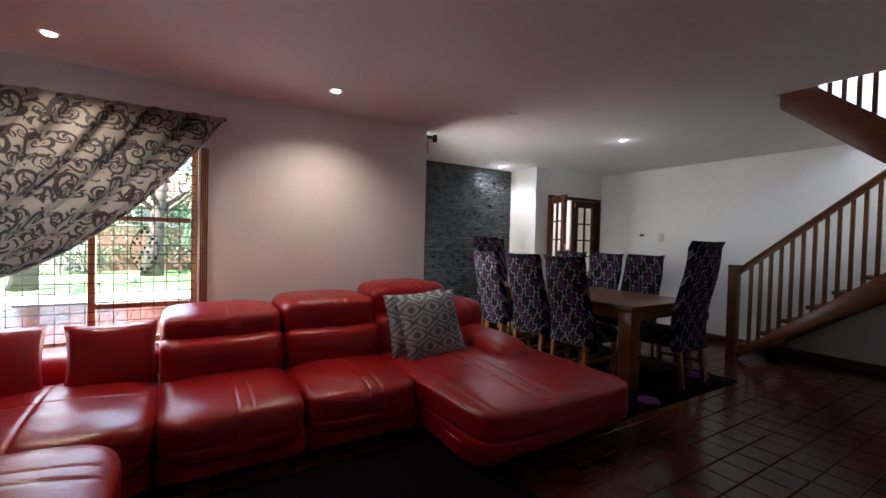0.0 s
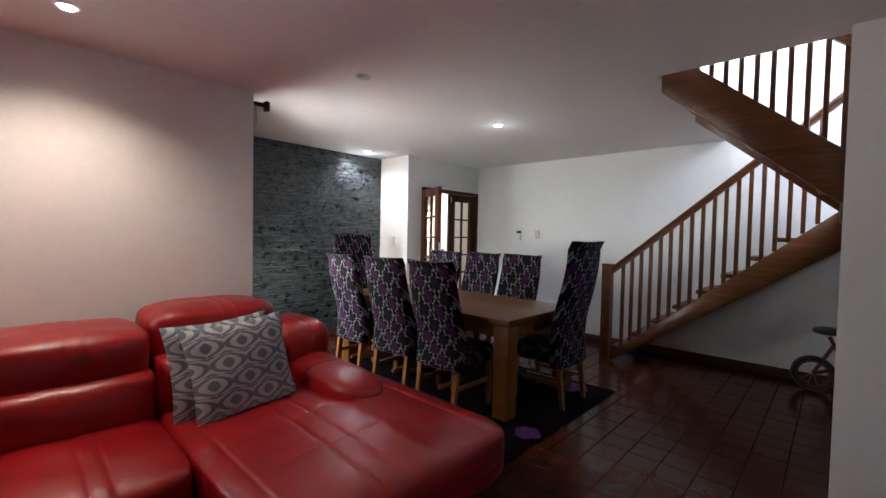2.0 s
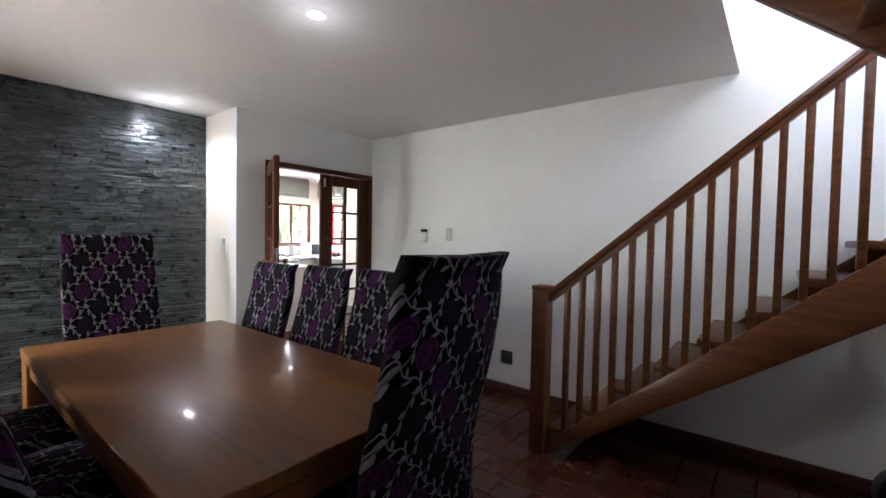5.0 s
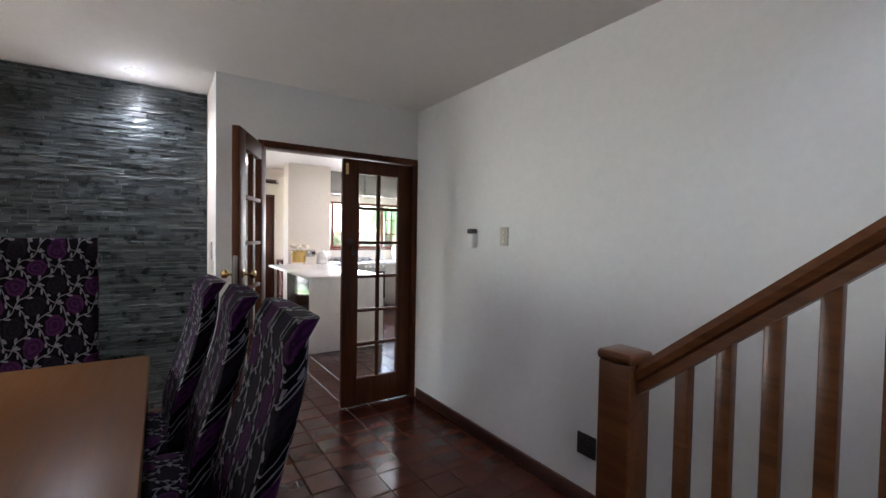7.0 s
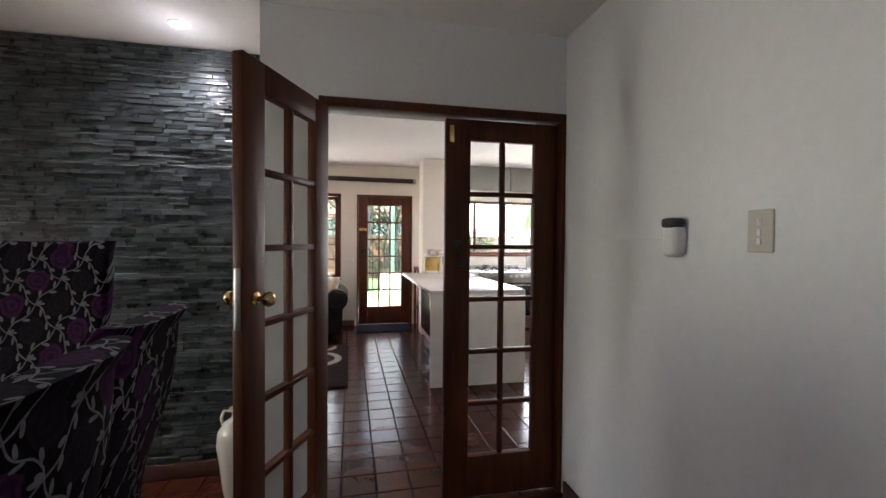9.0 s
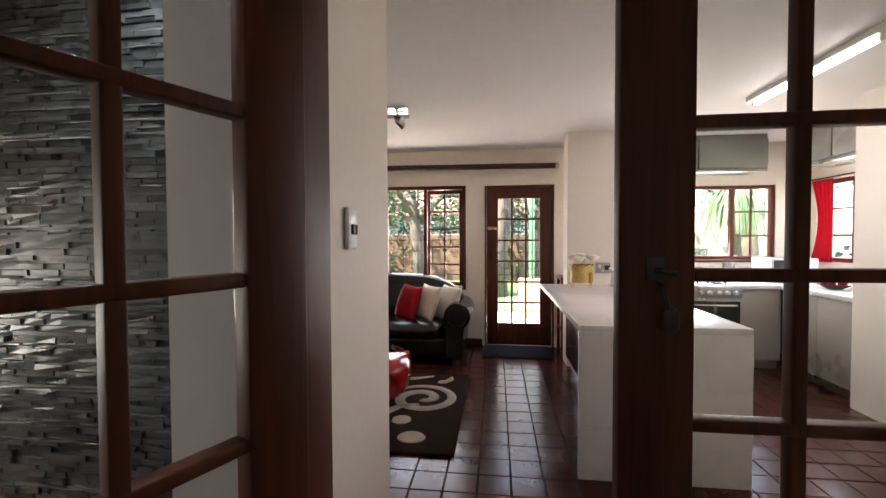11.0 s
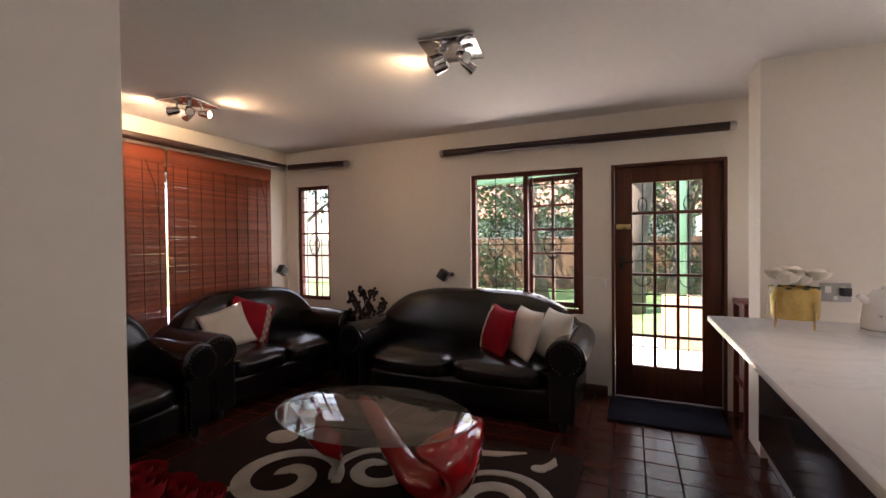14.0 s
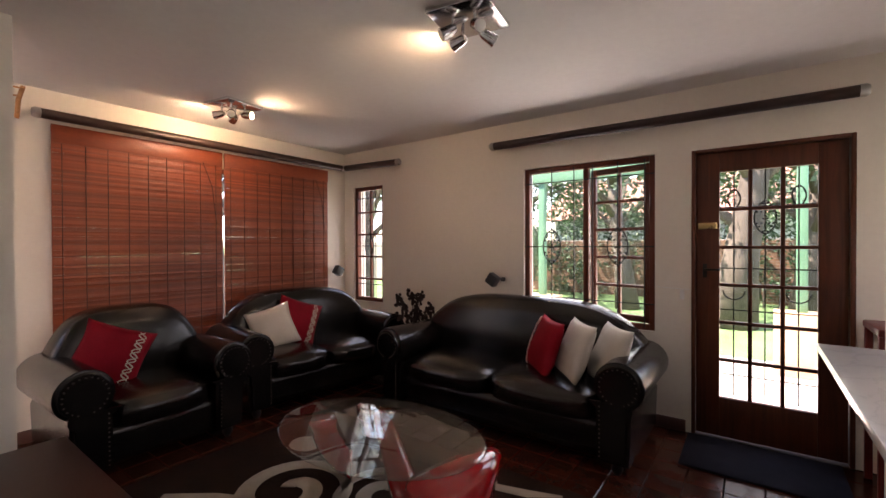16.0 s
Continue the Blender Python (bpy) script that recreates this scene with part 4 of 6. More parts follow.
warm, cool = (1.0, 0.85, 0.65), (0.86, 0.93, 1.0)
downlight(-3.20, -1.52, ZC, "lit warm recessed ceiling downlight over the sofa", warm, 4.0)
downlight(-4.91, -1.48, ZC, "lit warm recessed ceiling downlight over the sofa", warm, 4.0)
downlight(-0.03, -1.86, ZC, "lit cool ceiling downlight over the dining table", cool, 0.30, True, 0, 0.5)
downlight(0.03, 0.32, ZC, "lit cool ceiling downlight grazing the slate wall", cool, 1.1, True, 0, 3.4, 0.12)
downlight(-1.68, -1.89, ZC, "unlit ceiling downlight with a silver ring", warm, 0, False)
downlight(-1.64, 0.27, ZC, "unlit ceiling downlight near the slate wall", warm, 0, False)


# small things
def wall_plate(name, m, w, h, mat, label, holes=(), hmat=BLACK, cat="switch"):
    t = thing(name, label, cat, m)
    part("plate", box(-w / 2, w / 2, -0.010, -0.001, -h / 2, h / 2, 0.003), mat, t)
    for x, z, a, b in holes:
        part("rocker", box(x - a / 2, x + a / 2, -0.014, -0.0095, z - b / 2, z + b / 2, 0.0015), hmat, t)
    return t


CREAM_PL = surface("cream_plastic", (0.50, 0.46, 0.38), (0.58, 0.54, 0.46), 0.4, 6, 60, 0.04)
ROT_R = lambda y, z: pose(XR, y, z, 0, 0, -90)
wall_plate("light_switch", ROT_R(-1.13, 1.405), 0.075, 0.12, CREAM_PL, "cream light switch plate on the white wall", [(0, 0.025, 0.012, 0.02), (0, -0.005, 0.012, 0.02), (0, -0.03, 0.012, 0.02)], WHITE_PL)
wall_plate("wall_socket", ROT_R(-1.80, 0.325), 0.115, 0.115, BLACK, "black power socket low on the wall", [(-0.025, 0.02, 0.03, 0.03), (0.025, 0.02, 0.03, 0.03), (0, -0.03, 0.03, 0.02)], BLACK, "socket")
wall_plate("wall_socket", pose(-0.66, 0.573, 0.20, 0, 0, 0), 0.085, 0.12, WHITE_PL, "white power socket on the slate wall", [(-0.015, 0.02, 0.02, 0.03), (0.015, 0.02, 0.02, 0.03)], WHITE_PL, "socket")
wall_plate("light_switch", pose(0.475, 0.25, 1.27, 0, 0, -90) @ pose(0, 0, 0, 0, 0, 0), 0.075, 0.12, WHITE_PL, "white light switch on the wall return", [(0, 0, 0.02, 0.03)], WHITE_PL)
tagged(solid("cable", tube(bmesh.new(), [(-0.66, 0.545, 0.15), (-0.64, 0.53, 0.05), (-0.75, 0.535, 0.015), (-1.1, 0.535, 0.012), (-1.6, 0.537, 0.012)], 0.006, 6), WHITE_PL, "white cable along the foot of the slate wall", "cable"))
ph = thing("motion_sensor", "white alarm sensor with a black eye on the wall", "sensor", ROT_R(-0.83, 1.39))
part("body", puff(bmesh.new(), -0.03, 0.03, -0.055, -0.001, -0.07, 0.04, 5, 8), WHITE_PL, ph, smooth=180)
part("eye", puff(bmesh.new(), -0.031, 0.031, -0.064, -0.004, 0.03, 0.066, 4, 8), BLACK, ph, smooth=180)
solid("cable", tube(bmesh.new(), [(XR - 0.003, -0.86, 1.385), (XR - 0.003, -0.45, 1.38), (XR - 0.003, -0.03, 1.375)], 0.002, 6), WHITE_PL, "thin white wire along the wall", "cable")


def floor_vase():
    t = thing("floor_vase", "tall cream ceramic floor vase with small handles", "vase", Matrix.Translation((0.325, 0.27, 0)) @ Matrix.Scale(0.9, 4))
    mat = surface("cream_glaze", (0.55, 0.50, 0.40), (0.68, 0.63, 0.52), 0.25, 6, 40, 0.06, coat=0.3)
    prof = [(0.075, 0), (0.08, 0.02), (0.095, 0.10), (0.11, 0.24), (0.125, 0.34), (0.118, 0.41), (0.085, 0.465), (0.045, 0.49), (0.042, 0.52), (0.06, 0.545), (0.05, 0.545)]
    part("body", lathe(bmesh.new(), prof, 32), mat, t, smooth=60)
    for s in (-1, 1):
        part("handle", tube(bmesh.new(), [(s * 0.045, 0, 0.525), (s * 0.085, 0, 0.53), (s * 0.10, 0, 0.49), (s * 0.09, 0, 0.45)], 0.010, 10), mat, t)


floor_vase()


def bicycle():
    t = thing("bicycle", "small dark red bicycle parked under the stair", "bicycle", pose(1.72, -4.57, 0, 0, 0, 92))
    fr = surface("red_bike_paint", (0.10, 0.006, 0.006), (0.16, 0.010, 0.010), 0.35, 6, 50, 0.05)
    R = 0.14

    def wheel(x):
        w = part("tyre", tube(bmesh.new(), [(x + R * math.cos(a), 0, R + 0.025 + R * math.sin(a)) for a in np.linspace(0, 2 * math.pi, 33)], 0.024, 8, False), BLACK, t)
        part("rim", tube(bmesh.new(), [(x + (R - 0.03) * math.cos(a), 0, R + 0.025 + (R - 0.03) * math.sin(a)) for a in np.linspace(0, 2 * math.pi, 33)], 0.008, 6, False), fr, w)
        for k in range(10):
            a = k * math.pi / 5
            part("spoke", tube(bmesh.new(), [(x, 0, R + 0.025), (x + (R - 0.03) * math.cos(a), 0, R + 0.025 + (R - 0.03) * math.sin(a))], 0.002, 4), STEEL, w)

    wheel(0.34)
    wheel(-0.34)
    for pts in ([(0.34, 0, 0.165), (0.12, 0, 0.26)], [(0.12, 0, 0.26), (0.24, 0, 0.52)], [(0.12, 0, 0.26), (-0.25, 0, 0.50)], [(0.20, 0, 0.42), (-0.27, 0, 0.55)], [(0.34, 0, 0.165), (0.21, 0, 0.44)], [(-0.34, 0, 0.165), (-0.25, 0, 0.52), (-0.22, 0, 0.64)]):
        part("frame_tube", tube(bmesh.new(), pts, 0.016, 8), fr, t)
    part("handlebar", tube(bmesh.new(), [(-0.14, -0.24, 0.76), (-0.17, -0.12, 0.74), (-0.21, 0, 0.65), (-0.17, 0.12, 0.74), (-0.14, 0.24, 0.76)], 0.011, 8), BLACK, t)
    part("saddle", puff(bmesh.new(), 0.14, 0.36, -0.055, 0.055, 0.54, 0.60, 3, 8, (0, 0, 0.01)), BLACK, t, smooth=180)
    part("crank", tube(bmesh.new(), [(0.12, -0.07, 0.12), (0.12, -0.05, 0.26), (0.12, 0.05, 0.26), (0.12, 0.07, 0.40)], 0.009, 6), STEEL, t)


bicycle()


# ---------- lounge ----------
LEATHER = leather("black_leather", (0.004, 0.0035, 0.0035), (0.010, 0.0085, 0.008), 0.21, 0.5)
STUD = surface("dark_stud", (0.05, 0.045, 0.04), (0.09, 0.08, 0.07), 0.35, 9, 60, 0.05, metal=0.8)


def leather_sofa(name, width, seats, label, cat="sofa"):
    """Black roll-arm sofa facing local -y; back at y = 0, base on the floor, centred on x."""
    t = thing(name, label, cat)
    h, arm = width / 2, 0.25
    part("base", puff(bmesh.new(), -h + 0.08, h - 0.08, -0.86, -0.05, 0.07, 0.32, 10, 8), LEATHER, t, smooth=180)
    sw = (width - 2 * arm) / seats
    for i in range(seats):
        x = -h + arm + i * sw
        part("seat_cushion", puff(bmesh.new(), x - 0.01, x + sw + 0.01, -0.90, -0.20, 0.27, 0.46, 4.5, 12, (0, 0.02, 0.035), 0.005), LEATHER, t, smooth=180)
    # camel back: rises in the middle, falls to the arms
    bm = bmesh.new()
    n, rows = 28, []
    for i in range(n + 1):
        u = 2 * i / n - 1
        x = u * (h - 0.10)
        top = 0.70 + 0.26 * (1 - abs(u) ** 4.2)
        ring = []
        for q in range(14):
            a = q / 14 * 2 * math.pi
            cy, cz = math.cos(a), math.sin(a)
            y = -0.19 + 0.15 * math.copysign(abs(cy) ** 0.6, cy)
            zc, hz = (0.30 + top) / 2, (top - 0.30) / 2
            z = zc + hz * math.copysign(abs(cz) ** 0.55, cz)
            y += 0.10 * (z - 0.3) - 0.05
            ring.append(bm.verts.new((x, y + 0.006 * noise.noise((x * 6, z * 6, 0)), z)))
        rows.append(ring)
    for a, b in zip(rows, rows[1:]):
        for q in range(14):
            bm.faces.new((a[q], a[(q + 1) % 14], b[(q + 1) % 14], b[q]))
    bm.faces.new(rows[0][::-1])
    bm.faces.new(rows[-1])
    part("backrest", bm, LEATHER, t, smooth=180)
    for s in (-1, 1):
        # rolled arm, its scroll front bordered with studs
        bm = bmesh.new()
        prof = []
        for k in range(21):
            a = math.radians(-70 + k * 16)
            prof.append((0.145 * math.cos(a), 0.145 * math.sin(a)))
        cx, cz = s * (h - 0.12), 0.55
        poly = [(cx + s * p[0], cz + p[1]) for p in prof] + [(s * (h - 0.25), 0.42), (s * (h - 0.25), 0.08), (s * (h - 0.06), 0.08), (s * (h - 0.05), 0.36)]
        r = [[bm.verts.new((a, y, b - 0.05 * f)) for a, b in poly] for y, f in ((-0.92, 0.0), (-0.5, 0.1), (-0.06, 0.3))]
        m = len(poly)
        for a, b in zip(r, r[1:]):
            for q in range(m):
                bm.faces.new((a[q], a[(q + 1) % m], b[(q + 1) % m], b[q]))
        bm.faces.new(r[0][::-1])
        bm.faces.new(r[-1])
        bmesh.ops.bevel(bm, geom=[e for e in bm.edges if all(abs(v.co.y + 0.92) < 1e-4 for v in e.verts)], offset=0.025, segments=3, affect="EDGES")
        arm_ob = part("arm", bm, LEATHER, t, smooth=60)
        bm = bmesh.new()
        for k in range(0, 21, 1):
            a = math.radians(-70 + k * 16)
            lathe(bm, [(0.003, -0.004), (0.006, 0), (0.003, 0.004)], 6, (cx + s * 0.105 * math.cos(a), -0.922, cz + 0.105 * math.sin(a)))
        for z in np.linspace(0.12, 0.42, 12):
            lathe(bm, [(0.003, -0.004), (0.006, 0), (0.003, 0.004)], 6, (s * (h - 0.225), -0.922, z))
        part("stud_border", bm, STUD, arm_ob)["kind"] = "stuff"
        for y in (-0.84, -0.10):
            part("foot", lathe(bmesh.new(), [(0.02, 0.001), (0.035, 0.03), (0.03, 0.09)], 14, (s * (h - 0.14), y, 0)), BLACK, t)
    return t


leather_sofa("leather_sofa", 2.10, 2, "black leather roll-arm sofa under the window").matrix_world = pose(-0.22, 4.68, 0, 0, 0, 0)
leather_sofa("leather_loveseat", 1.62, 2, "black leather two-seat sofa before the bamboo blind").matrix_world = pose(-2.62, 3.82, 0, 0, 0, 81)
leather_sofa("leather_armchair", 1.10, 1, "black leather roll-arm armchair before the bamboo blind", "armchair").matrix_world = pose(-2.60, 2.30, 0, 0, 0, 91)

CUSH_W = surface("cream_linen", (0.52, 0.47, 0.40), (0.64, 0.59, 0.52), 0.85, 6, 180, 0.3)
CUSH_R = surface("red_velvet", (0.20, 0.005, 0.012), (0.30, 0.010, 0.022), 0.75, 6, 120, 0.25)
cushion("white_cushion", CUSH_W, pose(0.57, 4.11, 0.650, -21, 0, -53), 0.42, 0.42, 0.15, "cream linen cushion leaning on the sofa arm")
cushion("white_cushion", CUSH_W, pose(0.335, 4.11, 0.655, -21, 1, -51), 0.42, 0.42, 0.15, "cream linen cushion leaning on another")
cushion("white_cushion", CUSH_W, pose(-2.22, 3.38, 0.64, -24, -14, 70), 0.40, 0.40, 0.14, "cream linen cushion lying on the loveseat")


def red_cushion(m, side=1):
    t = cushion("red_cushion", CUSH_R, m, 0.42, 0.42, 0.15, "red cushion with a white embroidered chain border")
    for ph in (0.0, 2.1):
        pts = []
        for a in np.linspace(-1, 1, 70):
            x = side * 0.135 + 0.022 * math.sin(a * 17 + ph)
            e = max(0.02, (1 - (x / 0.21) ** 2) * (1 - (a * 0.185 / 0.21) ** 2))
            pts.append((x, -0.075 * e ** 0.42 - 0.004, a * 0.185))
        part("embroidery", tube(bmesh.new(), pts, 0.0045, 5), CUSH_W, t, "white embroidered wavy chain")
    return t


red_cushion(pose(0.105, 4.13, 0.650, -19, 2, -48), -1)
red_cushion(pose(-2.20, 3.62, 0.67, -18, 20, 66))
red_cushion(pose(-2.18, 2.14, 0.65, -20, 20, 62))


# rug with cream motifs
RUG_B = surface("brown_shag", (0.014, 0.007, 0.005), (0.034, 0.017, 0.012), 0.95, 5, 160, 0.9, dist=0.02)
RUG_C = surface("cream_shag", (0.34, 0.29, 0.23), (0.50, 0.45, 0.37), 0.95, 8, 160, 0.9, dist=0.02)
rug = thing("lounge_rug", "dark brown shag rug with cream swirls and dots", "rug")
part("rug_body", box(-1.55, 0.865, 1.88, 3.47, 0.001, 0.022, 0.008), RUG_B, rug)


def ribbon(pts, ws, z=0.021, h=0.008):
    bm = bmesh.new()
    P = [Vector((*p, 0)) for p in pts]
    L, n = [], len(P)
    for i, p in enumerate(P):
        d = (P[min(i + 1, n - 1)] - P[max(i - 1, 0)]).normalized()
        s = Vector((-d.y, d.x, 0)) * ws[i]
        L.append([bm.verts.new(p + s * a + Vector((0, 0, b))) for a, b in ((1, z), (0.8, z + h), (-0.8, z + h), (-1, z))])
    for a, b in zip(L, L[1:]):
        for k in range(3):
            bm.faces.new((a[k], a[k + 1], b[k + 1], b[k]))
    bm.faces.new(L[0])
    bm.faces.new(L[-1][::-1])
    part("motif", bm, RUG_C, rug)


def spiral(cx, cy, r0, a0, turns, w, flip=1, n=44):
    pts, ws = [], []
    for i in range(n):
        k = i / (n - 1)
        a = a0 + flip * turns * 2 * math.pi * k
        r = r0 * (1 - k) ** 0.75 + 0.035
        pts.append((cx + r * math.cos(a), cy + r * math.sin(a)))
        ws.append(w * (0.45 + 0.55 * math.sin(min(1, k * 2.2 + 0.1) * math.pi / 2)) * (1 if k < 0.9 else 0.8))
    ribbon(pts, ws)


def dot(x, y, rx, ry=None):
    bm = bmesh.new()
    lathe(bm, [(rx, 0.021), (rx * 0.93, 0.029), (rx * 0.4, 0.030)], 22)
    bmesh.ops.transform(bm, matrix=Matrix.Translation((x, y, 0)) @ Matrix.Diagonal((1, (ry or rx) / rx, 1, 1)), verts=bm.verts)
    part("motif", bm, RUG_C, rug)


spiral(0.50, 2.80, 0.27, 2.4, 1.6, 0.045, -1)
spiral(-0.75, 2.55, 0.30, 0.2, 1.4, 0.055)
spiral(-0.28, 2.85, 0.24, 4.0, 1.4, 0.045, -1)
dot(0.42, 2.35, 0.075)
dot(0.55, 2.08, 0.10, 0.085)
dot(0.20, 2.08, 0.12, 0.10)
dot(-0.42, 2.34, 0.10)
dot(-1.15, 2.95, 0.12, 0.10)
dot(0.63, 3.22, 0.05, 0.04)
ribbon([(0.66, 3.24), (0.70, 3.31), (0.70, 3.38)], [0.035, 0.03, 0.006])
ribbon([(-1.25, 2.10), (-1.02, 2.28), (-0.85, 2.38)], [0.035, 0.03, 0.008])
ribbon([(0.15, 3.25), (0.35, 3.30), (0.52, 3.38)], [0.03, 0.035, 0.006])
ribbon([(0.05, 2.28), (0.20, 2.40), (0.36, 2.62), (0.50, 2.66)], [0.05, 0.06, 0.035, 0.01])


def coffee_table():
    t = thing("coffee_table", "oval glass coffee table on a glossy red sculpted base", "coffee table")
    RG = surface("red_lacquer", (0.34, 0.003, 0.006), (0.44, 0.006, 0.010), 0.07, 2, 10, 0.0, rvar=0.02, coat=1.0)
    c = Vector((-0.26, 2.76, 0))
    bm = bmesh.new()
    lathe(bm, [(0.975, 0.405), (0.995, 0.408), (1.0, 0.412), (0.995, 0.416), (0.975, 0.419)], 96)
    bmesh.ops.transform(bm, matrix=Matrix.Translation(c) @ Matrix.Rotation(radians(3), 4, "Z") @ Matrix.Diagonal((0.615, 0.425, 1, 1)), verts=bm.verts)
    part("glass_top", bm, GLASS_SMOKE, t, "smoked oval glass top", 40)
    # one limb: broad lip at the rim, a bend down to the rug, a long sweep up under the glass
    ctrl = [(0.45, 0.00, 0.375, 0.012, 0.22), (0.51, -0.01, 0.370, 0.045, 0.28), (0.575, -0.03, 0.335, 0.075, 0.27), (0.585, -0.05, 0.26, 0.095, 0.22),
            (0.55, -0.07, 0.185, 0.098, 0.165), (0.46, -0.09, 0.125, 0.095, 0.125), (0.31, -0.06, 0.120, 0.084, 0.11), (0.14, 0.03, 0.190, 0.070, 0.10),
            (-0.03, 0.13, 0.285, 0.055, 0.09), (-0.16, 0.20, 0.355, 0.040, 0.08), (-0.24, 0.24, 0.385, 0.015, 0.05)]
    for turn, far, wide in ((0, 1.0, 1.0), (180, 0.84, 0.40)):
        M = Matrix.Translation(c) @ Matrix.Rotation(radians(turn), 4, "Z") @ Matrix.Diagonal((far, far, 1, 1))
        path, ctrl = [], ctrl if turn == 0 else ctrl[2:7]
        for i in range(len(ctrl) - 1):
            p0, p1, p2, p3 = (ctrl[max(0, min(len(ctrl) - 1, i + o))] for o in (-1, 0, 1, 2))
            for s in range(7):
                u = s / 7
                path.append([0.5 * (2 * p1[k] + (p2[k] - p0[k]) * u + (2 * p0[k] - 5 * p1[k] + 4 * p2[k] - p3[k]) * u * u + (3 * p1[k] - p0[k] - 3 * p2[k] + p3[k]) * u ** 3) for k in range(5)])
        bm = bmesh.new()
        rings = []
        for i, q in enumerate(path):
            a, b = path[max(i - 1, 0)], path[min(i + 1, len(path) - 1)]
            d = (Vector(b[:3]) - Vector(a[:3])).normalized()
            side = Vector((0.25 * d.x, 1, 0)).normalized()
            up = side.cross(d).normalized()
            rings.append([bm.verts.new(M @ (Vector(q[:3]) + side * (q[4] * wide * math.cos(g)) + up * (q[3] * math.sin(g)))) for g in np.linspace(0, 2 * math.pi, 25)[:-1]])
        for a, b in zip(rings, rings[1:]):
            for k in range(24):
                bm.faces.new((a[k], a[(k + 1) % 24], b[(k + 1) % 24], b[k]))
        bm.faces.new(rings[0][::-1])
        bm.faces.new(rings[-1])
        part("base_limb", bm, RG, t, smooth=180)


coffee_table()

# low dark bench at the near wall
bench = thing("tv_bench", "low dark woven wood bench with an open side", "bench")
WEAVE = surface("dark_weave", (0.020, 0.007, 0.005), (0.060, 0.020, 0.012), 0.32, 30, 160, 0.5, stretch=(1, 6, 1))
part("top", box(-1.55, 0.40, 0.93, 1.77, 0.37, 0.405, 0.006), WEAVE, bench)
part("side_panel", box(0.34, 0.38, 0.95, 1.70, 0.002, 0.37, 0.004), BLACK, bench)
part("side_panel", box(-1.55, -1.51, 0.95, 1.70, 0.002, 0.37, 0.004), BLACK, bench)
part("back_panel", box(-1.51, 0.34, 0.95, 0.98, 0.03, 0.37), BLACK, bench)

mg = thing("magazine", "dark magazine with a white border on the bench", "magazine")
part("pages", box(-0.06, 0.18, 1.40, 1.73, 0.4065, 0.418, 0.002), WHITE_PL, mg)
part("cover", box(-0.05, 0.165, 1.41, 1.72, 0.4185, 0.420), BLACK, mg)


def rose_vase(x, y):
    t = thing("rose_vase", "bunch of dark red roses in a cream ridged vase", "vase", Matrix.Translation((x, y, 0.405)))
    cream = surface("cream_ceramic", (0.55, 0.50, 0.40), (0.66, 0.61, 0.51), 0.35, 6, 40, 0.06)
    prof = []
    for k in range(23):
        u = k / 22
        prof.append((0.055 + 0.045 * math.sin(u * 2.6) + 0.004 * (k % 2), u * 0.36))
    part("vase_body", lathe(bmesh.new(), prof, 32), cream, t, smooth=60)
    red = surface("red_petal", (0.16, 0.003, 0.006), (0.27, 0.008, 0.012), 0.75, 9, 60, 0.1)
    green = surface("rose_leaf", (0.02, 0.05, 0.015), (0.05, 0.09, 0.03), 0.5, 9, 60, 0.1)
    rng = random.Random(12)
    for k in range(15):
        a, r = k * 2.4, 0.135 * math.sqrt((k + 0.3) / 15)
        c = Vector((r * math.cos(a), r * math.sin(a), 0.525 - 1.6 * r * r * 4 + rng.uniform(-0.02, 0.02)))
        bm = bmesh.new()
        for q in range(11):
            b, rr = q * 2.3, 0.007 + q * 0.0040
            ring = [[bm.verts.new(c + Vector((rr * math.cos(b + (i / 6 - 0.5) * 2.3) * f, rr * math.sin(b + (i / 6 - 0.5) * 2.3) * f, (0.040 - q * 0.0015) * g))) for i in range(7)] for f, g in ((0.6, -0.7), (1.0, 0.1), (1.15, 0.85 + 0.1 * math.sin(q)))]
            for lo, hi in zip(ring, ring[1:]):
                for i in range(6):
                    bm.faces.new((lo[i], lo[i + 1], hi[i + 1], hi[i]))
        part("rose", bm, red, t, "dark red rose", 180)
        part("stem", tube(bmesh.new(), [(c.x * 0.2, c.y * 0.2, 0.34), (c.x * 0.7, c.y * 0.7, 0.42), c - Vector((0, 0, 0.02))], 0.004, 5), green, t)
    for k in range(10):
        a = k * 0.63
        d, n = Vector((math.cos(a), math.sin(a), 0)), Vector((-math.sin(a), math.cos(a), 0))
        bm = bmesh.new()
        b0 = d * 0.07 + Vector((0, 0, 0.385))
        vs = [bm.verts.new(b0), bm.verts.new(b0 + d * 0.05 + n * 0.025), bm.verts.new(b0 + d * 0.10 + Vector((0, 0, -0.02))), bm.verts.new(b0 + d * 0.05 - n * 0.025), bm.verts.new(b0 + d * 0.05 + Vector((0, 0, 0.012)))]
        for i, j in ((0, 1), (1, 2), (2, 3), (3, 0)):
            bm.faces.new((vs[i], vs[j], vs[4]))
        part("leaf", bm, green, t)


rose_vase(0.27, 1.15)

# bamboo blinds
CANE = surface("bamboo_slat", (0.17, 0.030, 0.009), (0.32, 0.066, 0.020), 0.42, 4, 60, 0.2, stretch=(1, 0.3, 1), random=0.5)
THREAD = surface("blind_thread", (0.05, 0.012, 0.006), (0.09, 0.022, 0.012), 0.7, 9, 60, 0.1)


